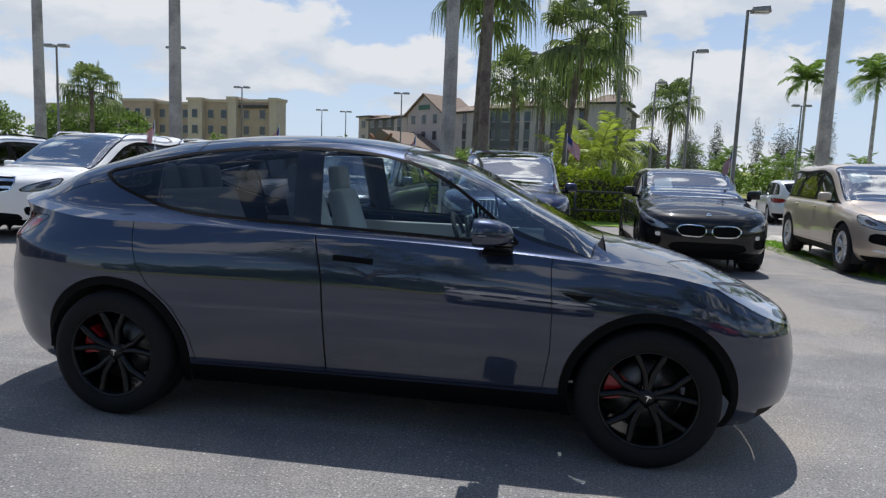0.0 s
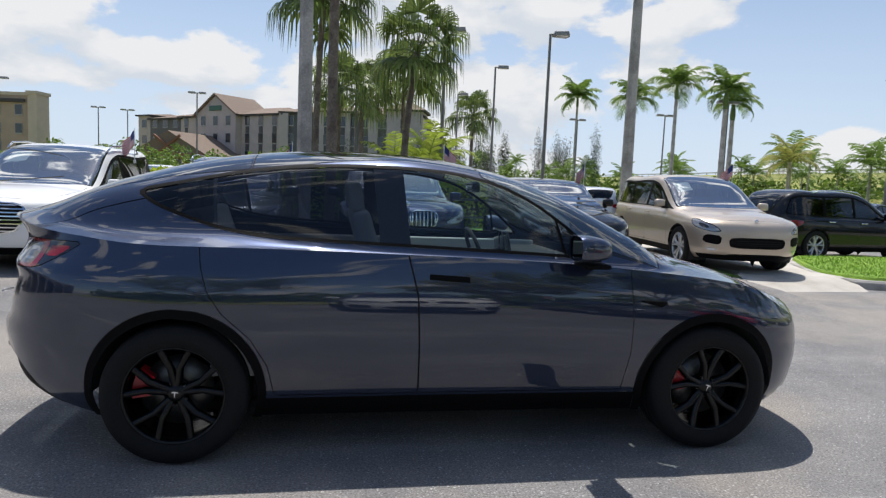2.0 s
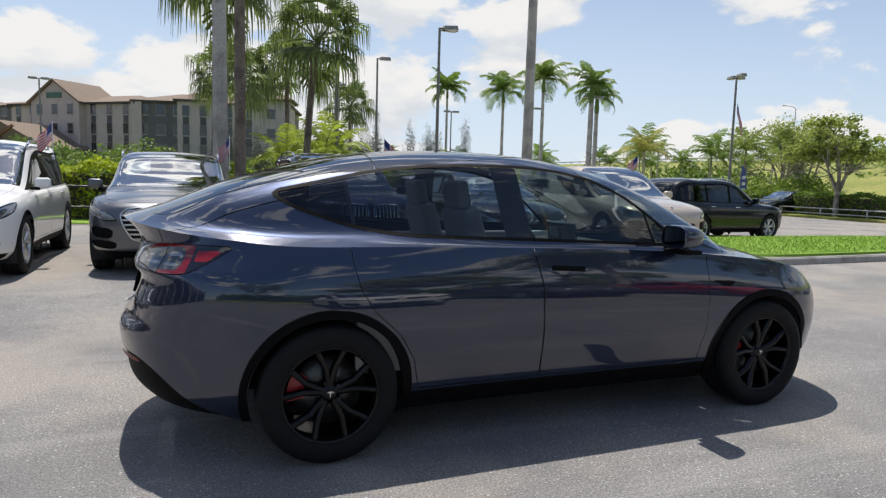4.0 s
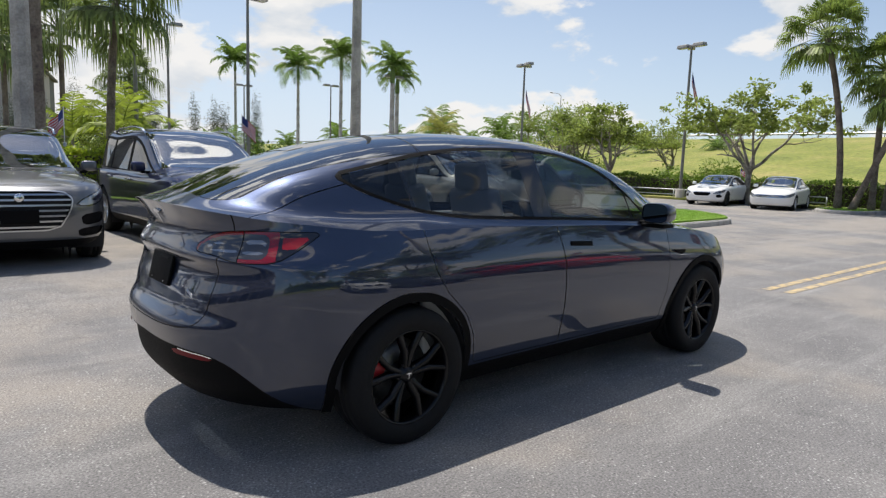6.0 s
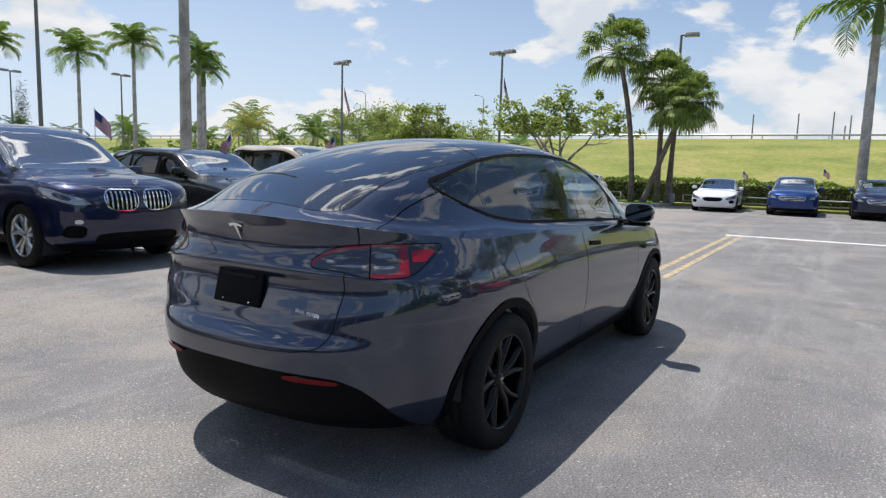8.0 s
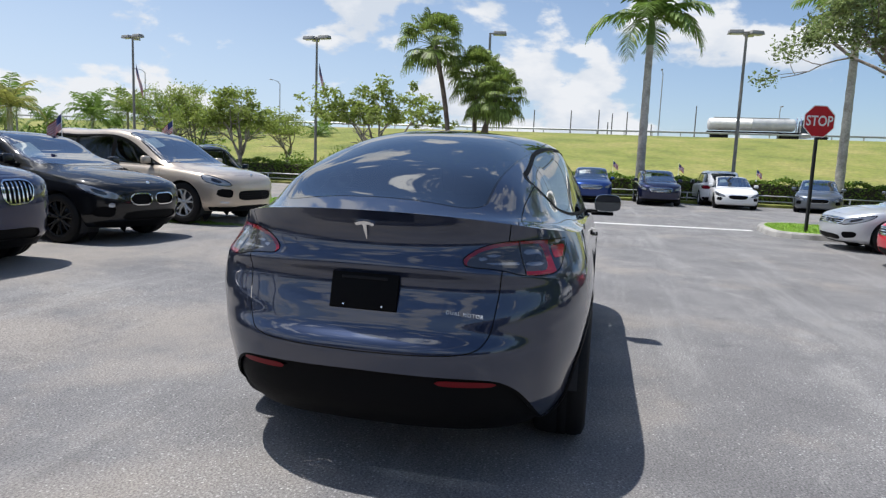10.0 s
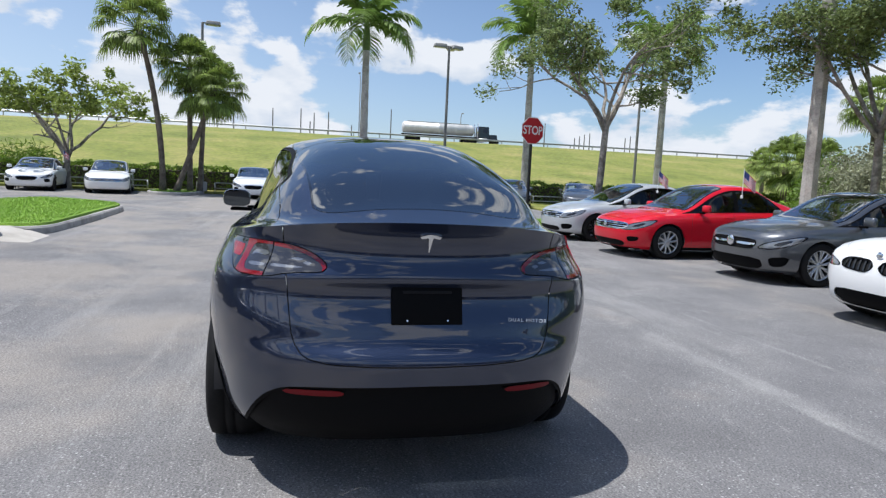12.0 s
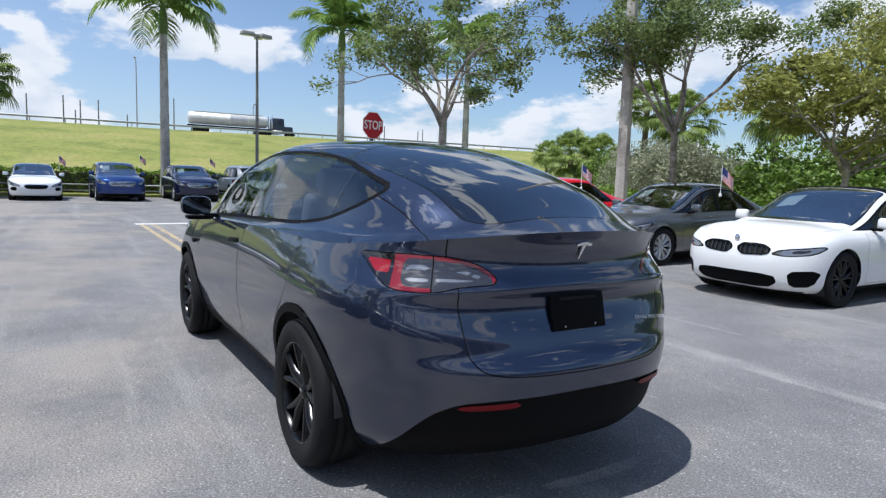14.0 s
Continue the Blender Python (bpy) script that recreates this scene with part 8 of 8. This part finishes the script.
def wing(parent, p0, p1, deep, high, material, floors, bays, w=1.5, h=1.7, first=1.2, storey=3.2, roof=1.6, name="wall", parapet=False, skip=(), strips=False):
    """One wing: a solid block behind its front line from p0 to p1, windows by floors and bays, and a hipped roof or parapet."""
    a, b = Vector((*p0, 0)), Vector((*p1, 0))
    d = (b - a); L = d.length; d.normalize()
    n = Vector((-d.y, d.x, 0))
    yaw = math.degrees(math.atan2(d.y, d.x))
    at = Matrix.Translation(a) @ Matrix.Rotation(math.radians(yaw), 4, "Z")
    part(name, box_bm(L, deep, high, 0.0, 1, (L / 2, deep / 2, 0)), material, parent, at=at)
    if parapet:
        part("parapet", box_bm(L + 0.4, deep + 0.4, 0.5, 0.0, 1, (L / 2, deep / 2, high)), "stucco_light", parent, at=at)
    else:
        part("eave", box_bm(L + 1.0, deep + 1.0, 0.3, 0.0, 1, (L / 2, deep / 2, high)), "fascia", parent, at=at)
        v = [(-0.6, -0.6, 0), (L + 0.6, -0.6, 0), (L + 0.6, deep + 0.6, 0), (-0.6, deep + 0.6, 0), (min(deep, L) * 0.4, deep / 2, roof), (L - min(deep, L) * 0.4, deep / 2, roof)]
        f = [(0, 1, 5, 4), (1, 2, 5), (2, 3, 4, 5), (3, 0, 4)]
        part("roof", mesh_of("roof", [(p[0], p[1], p[2] + high + 0.3) for p in v], f), "roof_brown", parent, at=at)
    for i in range(bays):
        if i in skip:
            continue
        u = (i + 0.5) / bays * L
        if strips:
            q = a + d * u - n * 0.02
            part("window_strip", box_bm(w * 0.8, 0.08, storey * (floors - 1) + h, 0.0, 1, (0, 0, 0)), "spandrel", parent, "dark panels between windows", at=pose(q.x, q.y, first, 0, 0, yaw))
        for k in range(floors):
            q = a + d * u - n * 0.03
            hotel_window(parent, q.x, q.y, first + storey * k, w, h, yaw)
    return at, L


def hotel_grey():
    ob = thing("hotel_building", "four-storey pale and dark grey hotel with a brown hipped roof", "building")
    A, C, D = (-37.0, 139.0), (-8.5, 113.5), (15.5, 107.0)
    a, c, d = Vector((*A, 0)), Vector((*C, 0)), Vector((*D, 0))
    # end tower, receding pale wing, dark wing
    wing(ob, (-40.0, 141.5), A, 12, 13.2, "stucco_pale", 4, 1, roof=0.8)
    wing(ob, A, (-29.5, 132.3), 14, 12.4, "stucco_dark", 4, 3, roof=1.6)
    wing(ob, (-29.5, 132.3), C, 14, 12.6, "stucco_pale", 4, 8, 1.2, 1.9, roof=2.0, strips=True)
    wing(ob, C, D, 14, 12.9, "stucco_dark", 4, 9, 1.5, 1.8, roof=2.0)
    wing(ob, (9.5, 108.0), (15.5, 106.3), 6, 13.8, "stucco_pale", 4, 1, roof=1.6)
    bay0, bay1 = c + (d - c) * 0.28, c + (d - c) * 0.50
    wing(ob, (bay0.x - 0.2, bay0.y - 0.7), (bay1.x - 0.2, bay1.y - 0.7), 5, 13.2, "stucco_pale", 4, 2, 1.2, 1.8, roof=1.4, strips=True)
    for u in (0.02, 0.66, 0.84):
        q = c + (d - c) * u
        part("pilaster", box_bm(1.6, 0.6, 12.9, 0.0, 1, (0, -0.25, 0)), "stucco_pale", ob, at=pose(q.x, q.y, 0, 0, 0, math.degrees(math.atan2(d.y - c.y, d.x - c.x))))
    # gabled front bay
    g0, g1 = Vector((-24.6, 127.6, 0)), Vector((-16.4, 120.3, 0))
    yaw = math.degrees(math.atan2((g1 - g0).y, (g1 - g0).x))
    L = (g1 - g0).length
    v = [(0, -1.2, 0), (L, -1.2, 0), (L, -1.2, 13.0), (L / 2, -1.2, 16.4), (0, -1.2, 13.0), (0, 3, 0), (L, 3, 0), (L, 3, 13.0), (L / 2, 3, 16.4), (0, 3, 13.0)]
    f = [(0, 1, 2, 3, 4), (1, 6, 7, 2), (5, 0, 4, 9), (9, 8, 7, 6, 5)]
    part("gable", mesh_of("gable", v, f), "stucco_pale", ob, at=pose(g0.x, g0.y, 0, 0, 0, yaw))
    v = [(-0.6, -1.7, 12.9), (L / 2, -1.7, 16.8), (L + 0.6, -1.7, 12.9), (-0.6, 8, 12.9), (L / 2, 8, 16.8), (L + 0.6, 8, 12.9)]
    v += [(p[0], p[1], p[2] - 0.35) for p in v]
    f = [(0, 1, 4, 3), (1, 2, 5, 4), (6, 7, 1, 0), (7, 8, 2, 1), (9, 10, 7, 6), (10, 11, 8, 7)]
    part("gable_roof", mesh_of("gable_roof", v, f), "roof_brown", ob, at=pose(g0.x, g0.y, 0, 0, 0, yaw))
    m = pose(g0.x, g0.y, 0, 0, 0, yaw)
    part("roof_sign", box_bm(3.4, 0.15, 0.9, 0.05, 1, (L / 2, -1.3, 13.6)), "sign_green", ob, "small green plain sign", at=m)
    for u in (0.18, 0.5, 0.82):
        for k in range(4):
            q = m @ Vector((L * u, -1.23, 1.2 + 3.2 * k))
            hotel_window(ob, q.x, q.y, q.z, 1.3, 1.8, yaw)
    # porch with a shallow gable
    pv = [(-6.5, 0, 3.2), (6.5, 0, 3.2), (6.5, 0, 3.7), (0, 0, 6.6), (-6.5, 0, 3.7), (-6.5, 12, 3.2), (6.5, 12, 3.2), (6.5, 12, 3.7), (0, 12, 6.6), (-6.5, 12, 3.7)]
    pf = [(0, 1, 2, 3, 4), (2, 7, 8, 3), (4, 3, 8, 9), (9, 8, 7, 6, 5), (0, 5, 6, 1), (1, 6, 7, 2), (5, 0, 4, 9)]
    pm = pose(-27.5, 113.5, 0, 0, 0, -28) @ Matrix.Diagonal((1.2, 1.1, 1.35, 1))
    part("porch_roof", mesh_of("porch_roof", pv, pf), "roof_brown", ob, "brown gabled porch roof", at=pm)
    for px in (-5.6, 5.6):
        for py in (0.6, 11.4):
            part("porch_column", box_bm(0.9, 0.9, 3.2, 0.0, 1, (px, py, 0)), "brick_brown", ob, at=pm)
    part("porch_beam", box_bm(12.4, 0.5, 0.7, 0.0, 1, (0, -0.1, 3.1)), "brick_brown", ob, at=pm)
    for s in (-1, 1):
        part("porch_brace", box_bm(0.3, 0.3, 5.2, 0.0, 1, (s * 2.2, -0.15, 3.4), rot=Matrix.Rotation(-s * 1.05, 4, "Y")), "brick_brown", ob, at=pm)
    return ob


def hotel_tan():
    ob = thing("hotel_building", "tan five-storey hotel with cream corner towers and a flat roof", "building")
    wing(ob, (-97, 113), (-78, 111.5), 16, 11.6, "stucco_light", 4, 4, 1.2, 1.6, 1.0, 2.9, parapet=True)
    wing(ob, (-78, 110.6), (-71, 109.9), 16, 12.6, "stucco_tan", 4, 3, 1.2, 1.6, 1.0, 2.9, parapet=True)
    wing(ob, (-71, 111.0), (-63.5, 110.3), 16, 12.2, "stucco_tan", 4, 3, 1.2, 1.6, 1.0, 2.9, parapet=True)
    wing(ob, (-63.5, 109.0), (-60.5, 108.7), 16, 12.9, "stucco_light", 4, 1, 1.2, 1.6, 1.0, 2.9, parapet=True)
    wing(ob, (-60.5, 109.6), (-55.0, 108.9), 16, 12.7, "stucco_tan", 4, 2, 1.2, 1.6, 1.0, 2.9, parapet=True)
    wing(ob, (-55.0, 107.9), (-53.2, 107.6), 16, 13.1, "stucco_light", 0, 0, parapet=True)
    wing(ob, (-53.2, 108.6), (-46.4, 107.2), 4, 12.7, "stucco_tan", 4, 2, 1.2, 1.6, 1.0, 2.9, parapet=True)
    wing(ob, (-46.4, 106.6), (-45.0, 106.3), 3, 12.9, "stucco_light", 0, 0, parapet=True)
    part("roof_sign", box_bm(6.2, 0.25, 0.55, 0.05, 1, (0, 0, 0)), "fascia", ob, "plain dark sign band", at=pose(-50, 107.6, 11.6, 0, 0, -11))
    return ob


M["sign_green"] = mat("green_sign", (0.03, 0.12, 0.08), 0.5)
hotel_grey()
hotel_tan()

# unseen pale wall with dark panes, added to close the lot and fill reflections
wall = tagged(part("reflected_wall", box_bm(0.4, 46, 5.2, 0.03, 1, (-24, 0, 0)), "stucco_pale"), "unseen pale wall with dark panes, added for reflections", "wall", kind="structure")
for k in range(9):
    part("pane", box_bm(0.12, 3.9, 3.6, 0.02, 1, (-23.78, -20 + 5 * k, 0.3)), "gloss_black", wall)
# more cars beyond the hedge, seen in gaps
build_car("white_suv", "white suv parked beyond the bright hedge", "suv", "white_paint", park(-6.6, 22.3, -90, 2.9), 2.9, 0.9, 1.0, 0.97, 1.80, 0.38, "ten", [plain], bars=3, fine=0.7)
build_car("silver_suv", "silver suv parked beyond the lawn, seen from behind", "suv", "silver_paint", park(12.3, 24.6, 80, 2.8), 2.8, 0.9, 1.0, 0.94, 1.68, 0.36, "ten", fine=0.7, paper=False)
build_car("dark_suv", "dark suv parked beyond the lawn, seen from behind", "suv", "black_paint", park(14.6, 23.0, 75, 2.8), 2.8, 0.9, 1.0, 0.94, 1.66, 0.36, "ten", fine=0.7, paper=False)
build_car("silver_suv", "silver crossover parked beyond the lawn, seen from behind", "suv", "pearl_paint", park(10.0, 27.5, 82, 2.8), 2.8, 0.9, 1.0, 0.94, 1.66, 0.36, "ten", fine=0.7, paper=False)
build_car("blue_sedan", "blue sedan parked beyond the lawn", "sedan", "navy_paint", park(16.8, 21.0, 70, 2.8), 2.8, 0.9, 1.0, 0.92, 1.45, 0.34, "ten", fine=0.7, paper=False)
